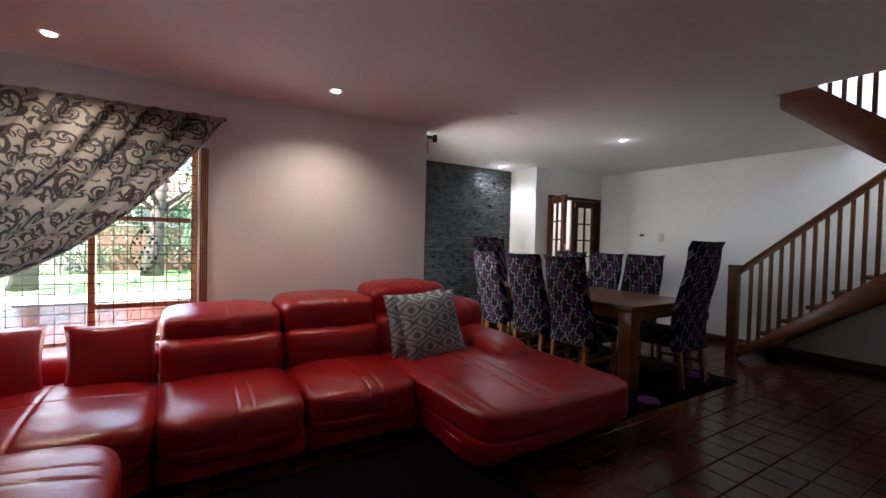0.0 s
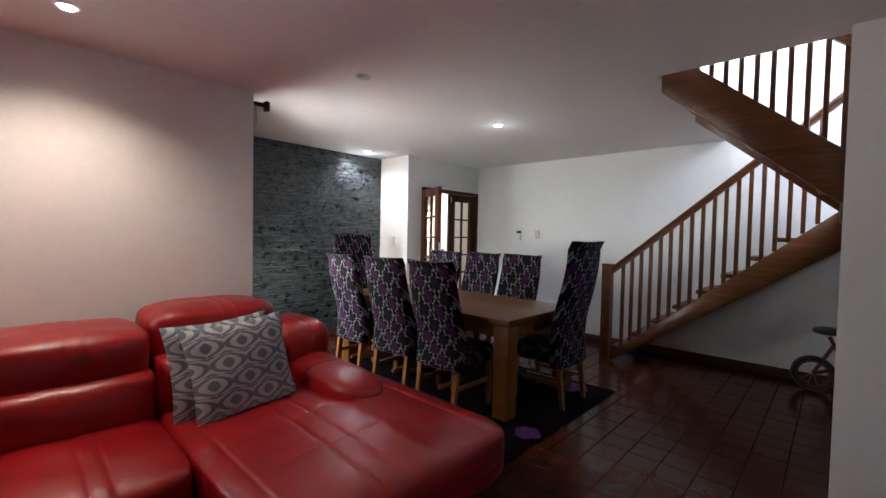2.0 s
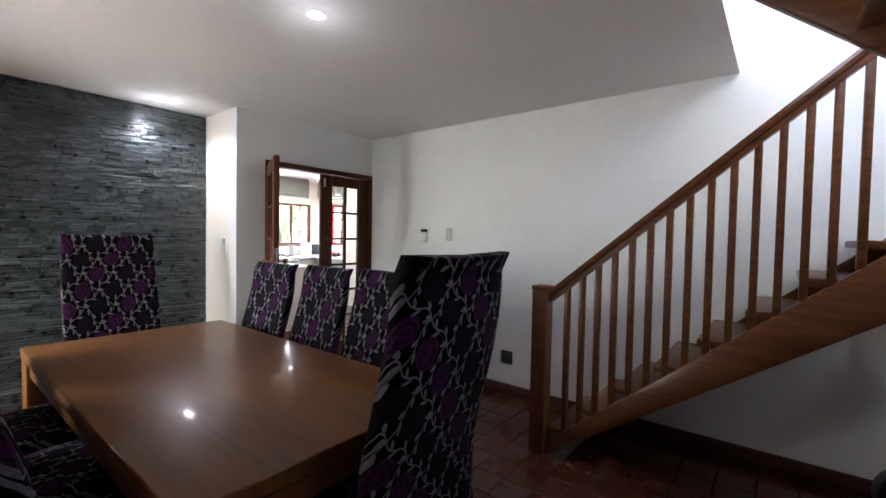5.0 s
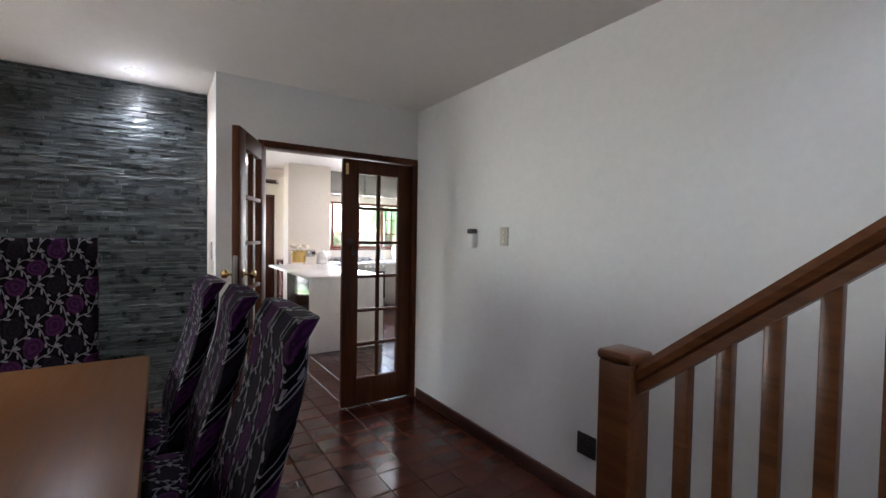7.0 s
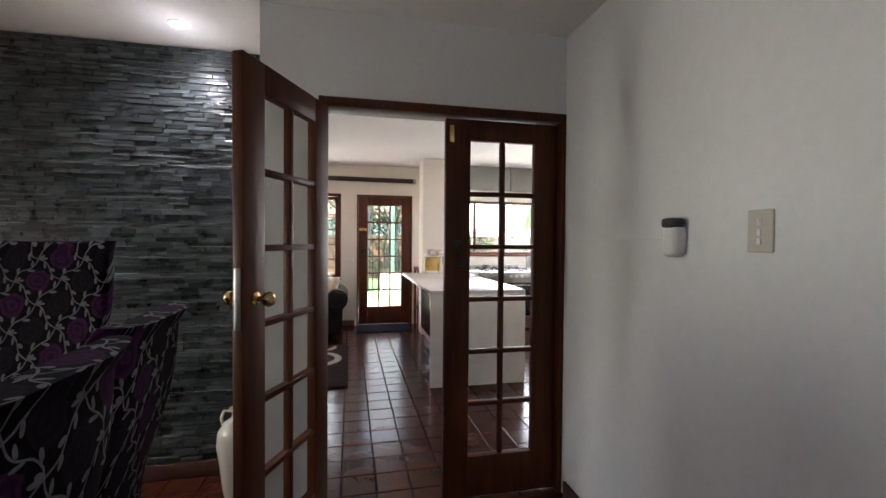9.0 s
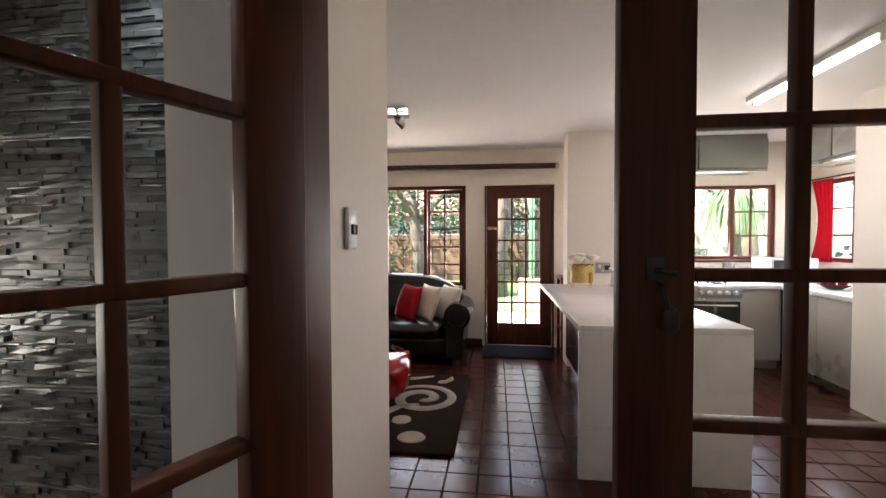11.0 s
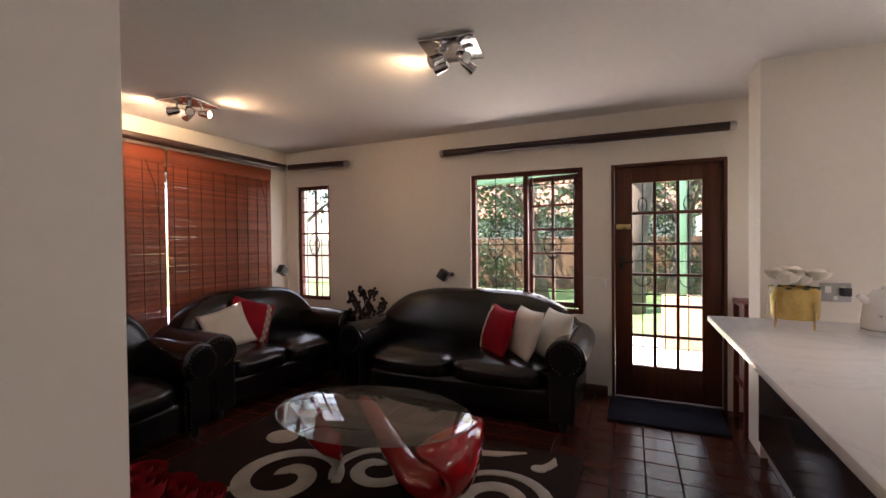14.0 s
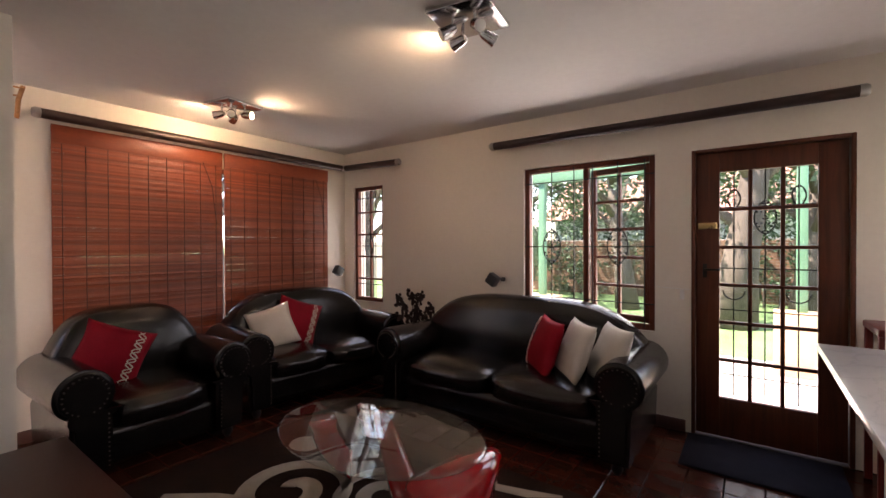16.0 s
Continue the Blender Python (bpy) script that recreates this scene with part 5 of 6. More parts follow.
def bamboo_blind(y0, y1, label):
    t = thing("bamboo_blind", label, "blind")
    rng = random.Random(int(y0 * 100))
    half = (y1 - y0) / 2
    metas = [finish("slat", box(-0.0022, 0.0022, -half, half, -w, w), CANE, None) for w in (0.0069, 0.0067, 0.0064)]
    n = 132
    for i in range(n):
        z = 0.56 + i * 0.0131
        m = Matrix.Translation((-2.785 + rng.uniform(-0.001, 0.001), (y0 + y1) / 2, z)) @ Euler((rng.uniform(-0.0012, 0.0012), rng.uniform(-0.14, 0.14), 0)).to_matrix().to_4x4()
        same_part("slat", rng.choice(metas), t, m)
    for k in range(9):
        y = y0 + 0.06 + k * (y1 - y0 - 0.12) / 8
        part("thread", tube(bmesh.new(), [(-2.780, y, 0.55), (-2.7795, y, 1.4), (-2.780, y, 2.29)], 0.0025, 5), THREAD, t)
    part("top_flap", box(-2.776, -2.772, y0, y1, 2.16, 2.29, 0.001), CANE, t)
    part("cord", tube(bmesh.new(), [(-2.768, y1 - 0.18, 2.17), (-2.768, y1 - 0.10, 1.95), (-2.768, y1 - 0.06, 1.6)], 0.003, 5), THREAD, t)


bamboo_blind(1.97, 3.205, "lowered red-brown bamboo blind over the window")
bamboo_blind(3.225, 4.46, "lowered red-brown bamboo blind beside another")
w3 = structure("window_3", box(-2.93, -2.87, 2.05, 2.10, 0.55, 2.15, 0.004), WOOD_WIN, "wide window behind the bamboo blinds", "window")
for y in (2.82, 3.60, 4.35):
    part("mullion", box(-2.93, -2.87, y, y + 0.05, 0.55, 2.15, 0.004), WOOD_WIN, w3)
part("window_frame", box(-2.93, -2.87, 2.10, 4.35, 0.55, 0.60, 0.004), WOOD_WIN, w3)
part("window_frame", box(-2.93, -2.87, 2.10, 4.35, 2.10, 2.15, 0.004), WOOD_WIN, w3)

DARK_POLE = surface("dark_brown_pole", (0.022, 0.010, 0.008), (0.045, 0.02, 0.015), 0.35, 3, 60, 0.1)


def pole(p0, p1, label, r=0.036):
    t = thing("curtain_pole", label, "curtain pole")
    a, b = Vector(p0), Vector(p1)
    d = (b - a).normalized()
    part("pole", tube(bmesh.new(), [a, b], r, 16), DARK_POLE, t)
    for q, s in ((a, -1), (b, 1)):
        part("end_cap", tube(bmesh.new(), [q, q + d * s * 0.03, q + d * s * 0.045], [r * 1.06, r * 1.06, r * 0.8], 16), STEEL, t, "silver end cap")
    n = Vector((-d.y, d.x, 0))
    for f in (0.08, 0.92):
        q = a.lerp(b, f)
        w = (Vector((0, 1, 0)) if abs(d.x) > 0.5 else Vector((-1, 0, 0)))
        part("bracket", tube(bmesh.new(), [q, q + w * 0.115], 0.012, 8), STEEL, t)


pole((-0.60, 4.645, 2.315), (1.86, 4.645, 2.30), "long dark brown curtain pole with silver caps over the door")
pole((-2.66, 4.645, 2.335), (-1.83, 4.645, 2.315), "short dark brown curtain pole over the narrow window")
pole((-2.70, 1.90, 2.335), (-2.70, 4.60, 2.335), "dark brown pole above the bamboo blinds")


br = thing("rail_bracket", "pale wooden bracket at the end of the blind pole", "bracket")
part("arm", tube(bmesh.new(), [(-2.815, 1.80, 2.30), (-2.70, 1.79, 2.40), (-2.62, 1.80, 2.47)], 0.014, 8), WOOD_PINE, br)
part("rod", tube(bmesh.new(), [(-2.68, 1.62, 2.47), (-2.62, 1.80, 2.46)], 0.006, 6), WOOD_PINE, br)
part("rod", tube(bmesh.new(), [(-2.74, 1.62, 2.42), (-2.68, 1.80, 2.42)], 0.006, 6), WOOD_PINE, br)


# windows and garden door
def iron_bars(name, x0, x1, z0, z1, y, label, xs=(), scrolls=()):
    t = thing(name, label, "window grille")
    for z in (z0 + 0.14 * (z1 - z0), z0 + 0.48 * (z1 - z0), z1 - 0.09 * (z1 - z0)):
        part("bar", tube(bmesh.new(), [(x0 - 0.02, y, z), (x1 + 0.02, y, z)], 0.005, 6), IRON, t)
    for x in xs:
        part("bar", tube(bmesh.new(), [(x, y, z0), (x, y, z1)], 0.005, 6), IRON, t)
    for cx, cz, s in scrolls:
        part("scroll", scroll(bmesh.new(), cx, cz, y, s, 0.0055), IRON, t)
    return t


w4 = window_frame("window_4", -0.36, 0.74, 0.72, 2.09, YN + 0.06, WOOD_WIN, (0.20,), label="red-brown wooden lounge window with one casement ajar")
cas = glazed_leaf("window_casement", 0.50, 1.27, 2, 5, WOOD_WIN, pose(0.695, YN + 0.075, 0.77, 0, 0, 168), "ajar wooden casement with ten small panes", 0.045, 0.05, 0.05, 0.035)
cas["category"] = "window"
iron_bars("window_grille", -0.34, 0.72, 0.74, 2.07, YN + 0.025, "black wrought-iron grille with scrolls before the window", (-0.10, 0.10, 0.26, 0.46, 0.66), ((-0.10, 1.38, 0.13), (0.46, 1.38, 0.13)))
w5 = window_frame("window_5", -2.66, -2.16, 0.72, 2.11, YN + 0.06, WOOD_WIN, label="narrow red-brown wooden window with small panes")
for z in (0.99, 1.26, 1.53, 1.80):
    part("glazing_bar", box(-2.61, -2.21, YN + 0.045, YN + 0.075, z - 0.011, z + 0.011, 0.003), WOOD_WIN, w5)
part("glazing_bar", box(-2.42, -2.398, YN + 0.045, YN + 0.075, 0.76, 2.06, 0.003), WOOD_WIN, w5)
iron_bars("window_grille", -2.64, -2.18, 0.74, 2.09, YN + 0.025, "black wrought-iron grille before the narrow window", (-2.52, -2.30), ((-2.41, 1.40, 0.12),))
fd = structure("door_frame_2", box(0.985, 1.01, YN - 0.01, YN + 0.19, 0, 2.08, 0.004), WOOD_DOOR_DK, "dark wooden frame of the garden door", "door frame")
part("jamb", box(1.84, 1.865, YN - 0.01, YN + 0.19, 0, 2.08, 0.004), WOOD_DOOR_DK, fd)
part("head", box(1.01, 1.84, YN - 0.01, YN + 0.19, 2.055, 2.08, 0.004), WOOD_DOOR_DK, fd)
gd = glazed_leaf("garden_door", 0.825, 2.04, 3, 6, WOOD_DOOR_DK, pose(1.012, YN + 0.05, 0.012, 0, 0, 0), "dark wooden garden door with eighteen clear panes", 0.145, 0.14, 0.28)
part("door_handle", tube(bmesh.new(), [(0.055, -0.025, 1.20), (0.055, -0.065, 1.20), (0.15, -0.07, 1.20)], 0.008, 8), IRON, gd, "dark iron lever handle")
part("lock_plate", box(0.042, 0.068, -0.026, -0.021, 1.14, 1.24, 0.002), IRON, gd)
part("latch", box(0.01, 0.13, -0.035, -0.021, 1.49, 1.54, 0.003), BRASS, gd, "brass latch")
bm = bmesh.new()
for x in (1.24, 1.42, 1.60):
    tube(bm, [(x, YN + 0.10, 0.3), (x, YN + 0.10, 1.92)], 0.005, 6)
for z in (0.45, 0.92, 1.22, 1.66):
    tube(bm, [(1.14, YN + 0.10, z), (1.70, YN + 0.10, z)], 0.005, 6)
scroll(bm, 1.42, 1.58, YN + 0.10, 0.10)
scroll(bm, 1.24, 1.72, YN + 0.10, 0.06)
scroll(bm, 1.60, 1.72, YN + 0.10, 0.06)
for x in (1.24, 1.60):
    tube(bm, [(x + 0.065 * math.cos(a), YN + 0.10, 1.06 + 0.065 * math.sin(a)) for a in np.linspace(math.pi, 2 * math.pi, 14)], 0.005, 6)
solid("door_grille", bm, IRON, "black wrought-iron grille with curls behind the garden door", "door grille")
solid("door_mat", box(0.97, 1.80, 4.18, 4.72, 0.001, 0.018, 0.006), surface("black_mat", (0.006, 0.006, 0.010), (0.02, 0.02, 0.03), 0.95, 5, 160, 0.9, dist=0.02), "black door mat before the garden door", "door mat")
ds = wall_plate("door_sensor", pose(0.925, YN, 1.02), 0.03, 0.07, WHITE_PL, "small white alarm sensor beside the door", (), cat="sensor")
solid("cable", tube(bmesh.new(), [(0.75, YN - 0.004, 1.07), (0.86, YN - 0.004, 1.065), (0.985, YN - 0.004, 1.06)], 0.003, 6), WHITE_PL, "thin white wire beside the door", "cable")


def wall_lamp(m, label):
    t = thing("wall_spotlight", label, "wall lamp", m)
    bm = bmesh.new()
    bx(bm, -0.05, 0.05, -0.16, -0.08, -0.05, 0.05, 0.004)
    bmesh.ops.rotate(bm, verts=bm.verts, cent=(0, -0.12, 0), matrix=Matrix.Rotation(radians(32), 3, "Y"))
    part("shade", bm, BLACK, t)
    part("arm", tube(bmesh.new(), [(0.05, -0.002, 0), (0.05, -0.05, 0), (0.02, -0.10, 0)], 0.008, 8), BLACK, t)
    part("rose", lathe(bmesh.new(), [(0.02, -0.02), (0.024, 0), (0.02, 0.02)], 14, (0.05, -0.012, 0)), BLACK, t)


wall_lamp(pose(-0.62, YN, 1.07), "small black cube wall spotlight beside the window")
wall_lamp(pose(-2.82, 4.55, 1.09, 0, 0, 90), "small black cube wall spotlight beside the blind")


def vase_plant():
    t = thing("dried_plant", "dark dried stems in a low pot behind the sofas", "plant", Matrix.Translation((-1.48, 4.52, 0)))
    part("pot", lathe(bmesh.new(), [(0.09, 0), (0.11, 0.02), (0.14, 0.35), (0.13, 0.52), (0.12, 0.54)], 24), BLACK, t, smooth=60)
    mat = surface("dried_leaf", (0.018, 0.012, 0.012), (0.05, 0.035, 0.03), 0.8, 9, 60, 0.2)
    rng = random.Random(5)
    for k in range(26):
        a, sp, hh = rng.uniform(0, 6.28), rng.uniform(0.04, 0.26), rng.uniform(0.15, 0.42)
        pts = [(0.03 * math.cos(a), 0.03 * math.sin(a), 0.5), (sp * 0.5 * math.cos(a), sp * 0.5 * math.sin(a), 0.5 + hh * 0.6), (sp * math.cos(a), sp * 0.6 * math.sin(a), 0.5 + hh)]
        bm = tube(bmesh.new(), pts, [0.004, 0.003, 0.002], 5)
        p = Vector(pts[2])
        for q in range(7):
            d = Vector((rng.uniform(-1, 1), rng.uniform(-1, 1), rng.uniform(-0.6, 1))).normalized()
            puff(bm, p.x - 0.02 + d.x * 0.03, p.x + 0.02 + d.x * 0.03, p.y - 0.008 + d.y * 0.02, p.y + 0.008 + d.y * 0.02, p.z - 0.018 + d.z * 0.03 - q * 0.01, p.z + 0.018 + d.z * 0.03 - q * 0.01, 2, 2)
        part("stem", bm, mat, t)


vase_plant()


def spot_cluster(x, y, label, lit):
    t = thing("ceiling_spotlights", label, "ceiling light", pose(x, y, ZL, 0, 0, 8), "lounge ceiling spotlights")
    part("plate", box(-0.16, 0.16, -0.16, 0.16, -0.022, -0.001, 0.004), CHROME, t, "square chrome plate")
    for i, (sx, sy) in enumerate(((-1, -1), (1, -1), (1, 1), (-1, 1))):
        base = Vector((sx * 0.06, sy * 0.06, -0.02))
        d = Vector((sx * 0.75, sy * 0.55, -0.55)).normalized()
        on = i in lit
        if on:
            d = Vector((sx * 0.95, sy * 0.3, -0.12)).normalized()
        st = part("stem", tube(bmesh.new(), [base, base + Vector((0, 0, -0.05))], 0.008, 8), CHROME, t)
        q = base + Vector((0, 0, -0.06)) - d * 0.02
        hd = part("spot_head", tube(bmesh.new(), [q, q + d * 0.02, q + d * 0.07, q + d * 0.085], [0.018, 0.026, 0.030, 0.034], 16), CHROME, t)
        part("bulb", tube(bmesh.new(), [q + d * 0.0855, q + d * 0.089], [0.028, 0.024], 14), emitter("spot_glow", (1.0, 0.78, 0.5), 5.0) if on else WHITE_GLOSS, hd)
        if on:
            wp = Matrix.Translation((x, y, ZL)) @ Matrix.Rotation(radians(8), 4, "Z")
            lamp("light_spot", "SPOT", look(wp @ (q + d * 0.10), wp @ (q + d * 1.0)), 2.8, (1.0, 0.75, 0.45), spot=2.3, radius=0.025)


spot_cluster(0.20, 2.95, "chrome four-way ceiling spotlight, partly lit", (3,))
spot_cluster(-2.06, 2.94, "chrome four-way ceiling spotlight, lit", (0, 2, 3))
sw = thing("light_switch", "large white switch plate with two black rockers", "switch", pose(0.70, 0.435, 1.435, 0, 0, 90))
part("plate", box(-0.038, 0.038, -0.016, -0.001, -0.062, 0.062, 0.005), WHITE_PL, sw)
for x in (-0.011, 0.011):
    part("rocker", box(x - 0.008, x + 0.008, -0.024, -0.0155, -0.018, 0.012, 0.002), BLACK, sw, "black rocker")

# ---------- kitchen ----------
def marble():
    m, nt, p = nodes("white_marble")
    v = coord(nt)
    n = noise_tex(nt, v, 1.7, 8, 0.6, 1.6)
    vein = mathn(nt, "ABSOLUTE", mathn(nt, "SUBTRACT", n, 0.5))
    nt.links.new(ramp(nt, vein, [(0.0, (0.70, 0.70, 0.69)), (0.025, (0.77, 0.76, 0.75)), (0.2, (0.80, 0.79, 0.77))]), p.inputs["Base Color"])
    p.inputs["Roughness"].default_value = 0.16
    return m


MARBLE = marble()
GREY_CAB = surface("grey_cabinet_laminate", (0.20, 0.19, 0.175), (0.25, 0.24, 0.22), 0.25, 2, 40, 0.03)
CAB_BASE = surface("warm_grey_cabinet", (0.30, 0.275, 0.24), (0.36, 0.33, 0.29), 0.3, 2, 40, 0.03)
isl = thing("kitchen_island", "white marble waterfall island with dark panelled side", "kitchen island")
part("worktop", box(1.61, 2.54, 1.725, 3.948, 0.865, 0.90, 0.003), MARBLE, isl)
part("end_panel", box(1.61, 2.54, 1.725, 1.76, 0.001, 0.864, 0.002), MARBLE, isl, "veined marble end panel")
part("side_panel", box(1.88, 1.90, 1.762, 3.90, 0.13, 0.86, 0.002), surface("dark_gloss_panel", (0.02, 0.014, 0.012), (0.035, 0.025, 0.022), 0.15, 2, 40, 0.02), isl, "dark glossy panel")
part("plinth", box(1.93, 2.50, 1.762, 3.90, 0.001, 0.13), STEEL, isl, "bare metal plinth")
part("body", box(1.901, 2.50, 1.762, 3.90, 0.131, 0.86), GREY_CAB, isl)


def base_unit(name, x0, x1, y0, y1, face, label):
    t = thing(name, label, "cabinet", group="kitchen base units")
    part("body", box(x0 + 0.02, x1, y0 + 0.02, y1, 0.10, 0.855), CAB_BASE, t)
    part("plinth", box(x0 + 0.06, x1, y0 + 0.06, y1, 0.001, 0.099), STEEL, t)
    if face == "y":
        part("door", box(x0 + 0.003, x1 - 0.003, y0, y0 + 0.018, 0.105, 0.85, 0.002), CAB_BASE, t)
    else:
        part("door", box(x0, x0 + 0.018, y0 + 0.003, y1 - 0.003, 0.105, 0.85, 0.002), CAB_BASE, t)


base_unit("base_cabinet", 2.61, 2.79, 4.06, 4.75, "y", "narrow warm grey base cabinet beside the stove")
base_unit("base_cabinet", 3.70, 4.10, 4.06, 4.75, "y", "warm grey base cabinet beside the stove")
for y in (3.08, 3.56):
    base_unit("base_cabinet", 4.10, 4.74, y, y + 0.48, "x", "warm grey base cabinet under the side window")
solid("worktop", box(2.605, 2.79, 4.03, 4.755, 0.856, 0.90, 0.003), MARBLE, "short white worktop beside the stove", "worktop")
bm = box(3.70, 4.745, 4.03, 4.755, 0.856, 0.90, 0.003)
bx(bm, 4.07, 4.745, 3.07, 4.029, 0.856, 0.90, 0.003)
solid("worktop", bm, MARBLE, "white corner worktop under the windows", "worktop")


def stove():
    t = thing("gas_stove", "wide stainless steel gas stove with black oven door", "stove")
    part("body", box(2.80, 3.69, 4.02, 4.74, 0.02, 0.895, 0.004), STEEL, t)
    part("control_panel", box(2.80, 3.69, 3.995, 4.019, 0.76, 0.885, 0.004), STEEL, t)
    part("oven_door", box(2.82, 3.67, 3.99, 4.018, 0.22, 0.73, 0.006), surface("oven_glass", (0.006, 0.006, 0.006), (0.012, 0.012, 0.012), 0.08, 3, 30, 0.0, rvar=0.03), t, "black glass oven door")
    part("oven_handle", tube(bmesh.new(), [(2.88, 3.955, 0.69), (3.61, 3.955, 0.69)], 0.012, 10), CHROME, t)
    part("splash_rail", box(2.80, 3.69, 4.70, 4.735, 0.896, 0.96, 0.004), STEEL, t)
    for x in (2.87, 2.93, 2.99, 3.28, 3.37, 3.46, 3.54, 3.62):
        k = part("knob", tube(bmesh.new(), [(x, 3.994, 0.82), (x, 3.975, 0.82), (x, 3.965, 0.82)], [0.022, 0.020, 0.018], 16), WHITE_PL if x > 3.1 else STEEL, t)
    for x in (2.97, 3.25, 3.53):
        for y in (4.20, 4.52):
            part("burner", lathe(bmesh.new(), [(0.05, 0.896), (0.05, 0.91), (0.03, 0.916)], 16, (x, y, 0)), BLACK, t)
            bm = bmesh.new()
            for k in range(4):
                a = k * math.pi / 2 + 0.4
                tube(bm, [(x + 0.115 * math.cos(a), y + 0.115 * math.sin(a), 0.898), (x + 0.11 * math.cos(a), y + 0.11 * math.sin(a), 0.93), (x + 0.02 * math.cos(a), y + 0.02 * math.sin(a), 0.93)], 0.006, 5)
            part("pan_support", bm, IRON, t)


stove()
for i, (x0, x1) in enumerate(((2.62, 2.67), (2.68, 3.36), (3.37, 4.08))):
    u = thing("wall_cabinet", "glossy dark grey wall cabinet under the ceiling", "cabinet", group="kitchen wall units")
    part("body", box(x0, x1, 4.30, 4.755, 2.15, ZL - 0.005), GREY_CAB, u)
    part("door", box(x0 + 0.002, x1 - 0.002, 4.275, 4.298, 2.17, ZL - 0.06, 0.002), GREY_CAB, u)
    part("under_rail", box(x0, x1, 4.28, 4.32, 2.125, 2.149), STEEL, u)
for y0, y1 in ((3.08, 3.67), (3.68, 4.27)):
    u = thing("wall_cabinet", "glossy dark grey wall cabinet along the side wall", "cabinet", group="kitchen wall units")
    part("body", box(4.30, 4.745, y0, y1, 2.15, ZL - 0.005), GREY_CAB, u)
    part("door", box(4.275, 4.298, y0 + 0.002, y1 - 0.002, 2.17, ZL - 0.06, 0.002), GREY_CAB, u)
    part("under_rail", box(4.28, 4.32, y0, y1, 2.125, 2.149), STEEL, u)
w6 = window_frame("window_6", 2.75, 4.45, 1.13, 2.03, YN + 0.05, WOOD_WIN, (2.93, 3.46, 3.98), label="red-brown wooden kitchen window over the stove")
for z in (1.42, 1.71):
    part("glazing_bar", box(2.80, 2.91, YN + 0.04, YN + 0.06, z - 0.01, z + 0.01), WOOD_WIN, w6)
    part("glazing_bar", box(4.0, 4.40, YN + 0.04, YN + 0.06, z - 0.01, z + 0.01), WOOD_WIN, w6)
part("glazing_bar", box(4.19, 4.21, YN + 0.04, YN + 0.06, 1.18, 1.98), WOOD_WIN, w6)
part("window_sill", box(2.73, 4.47, YN - 0.03, YN + 0.02, 1.10, 1.129, 0.004), WOOD_WIN, w6)
w7 = structure("window_7", box(4.78, 4.84, 3.25, 3.30, 1.13, 2.03, 0.003), WOOD_WIN, "red-brown wooden kitchen side window", "window")
for y in (3.62, 4.05, 4.50):
    part("mullion", box(4.78, 4.84, y, y + 0.05, 1.13, 2.03, 0.003), WOOD_WIN, w7)
part("window_frame", box(4.78, 4.84, 3.30, 4.50, 1.13, 1.18, 0.003), WOOD_WIN, w7)
part("window_frame", box(4.78, 4.84, 3.30, 4.50, 1.98, 2.03, 0.003), WOOD_WIN, w7)
for z in (1.42, 1.71):
    part("glazing_bar", box(4.80, 4.82, 4.10, 4.50, z - 0.01, z + 0.01), WOOD_WIN, w7)
    part("glazing_bar", box(4.80, 4.82, 3.67, 4.05, z - 0.01, z + 0.01), WOOD_WIN, w7)
cu = thing("kitchen_curtain", "short red curtain tied at the kitchen window", "curtain")
bm = bmesh.new()
rows = [[bm.verts.new((4.70 - 0.02 * math.sin(i * 1.3), 4.24 + 0.014 * i * (1 - 0.35 * math.sin(j / 12 * 3.14)), 2.03 - j * 0.075)) for i in range(22)] for j in range(13)]
for a, b in zip(rows, rows[1:]):
    for i in range(21):
        bm.faces.new((a[i], a[i + 1], b[i + 1], b[i]))
bmesh.ops.solidify(bm, geom=bm.faces[:], thickness=0.003)
part("drape", bm, surface("red_cotton", (0.42, 0.01, 0.03), (0.55, 0.02, 0.05), 0.8, 5, 120, 0.2), cu, smooth=180)
part("curtain_rod", tube(bmesh.new(), [(4.72, 3.2, 2.05), (4.72, 4.6, 2.05)], 0.008, 8), IRON, cu)
tb = thing("tube_light", "lit fluorescent tube light on the kitchen ceiling", "ceiling light")
part("batten", box(3.16, 3.25, 1.75, 3.00, ZL - 0.04, ZL - 0.002, 0.004), WHITE_PL, tb)
part("tube", tube(bmesh.new(), [(3.205, 1.82, ZL - 0.06), (3.205, 2.93, ZL - 0.06)], 0.016, 12), emitter("tube_glow", (0.95, 0.98, 1.0), 2.2), tb, "glowing white tube")
for y in (1.80, 2.95):
    part("lampholder", box(3.185, 3.225, y - 0.012, y + 0.012, ZL - 0.085, ZL - 0.04, 0.003), WHITE_PL, tb)
lamp("light_tube", "AREA", look((3.205, 2.38, ZL - 0.09), (3.205, 2.38, 0)), 1.5, (0.97, 0.98, 1.0), size=0.06, size_y=1.1)


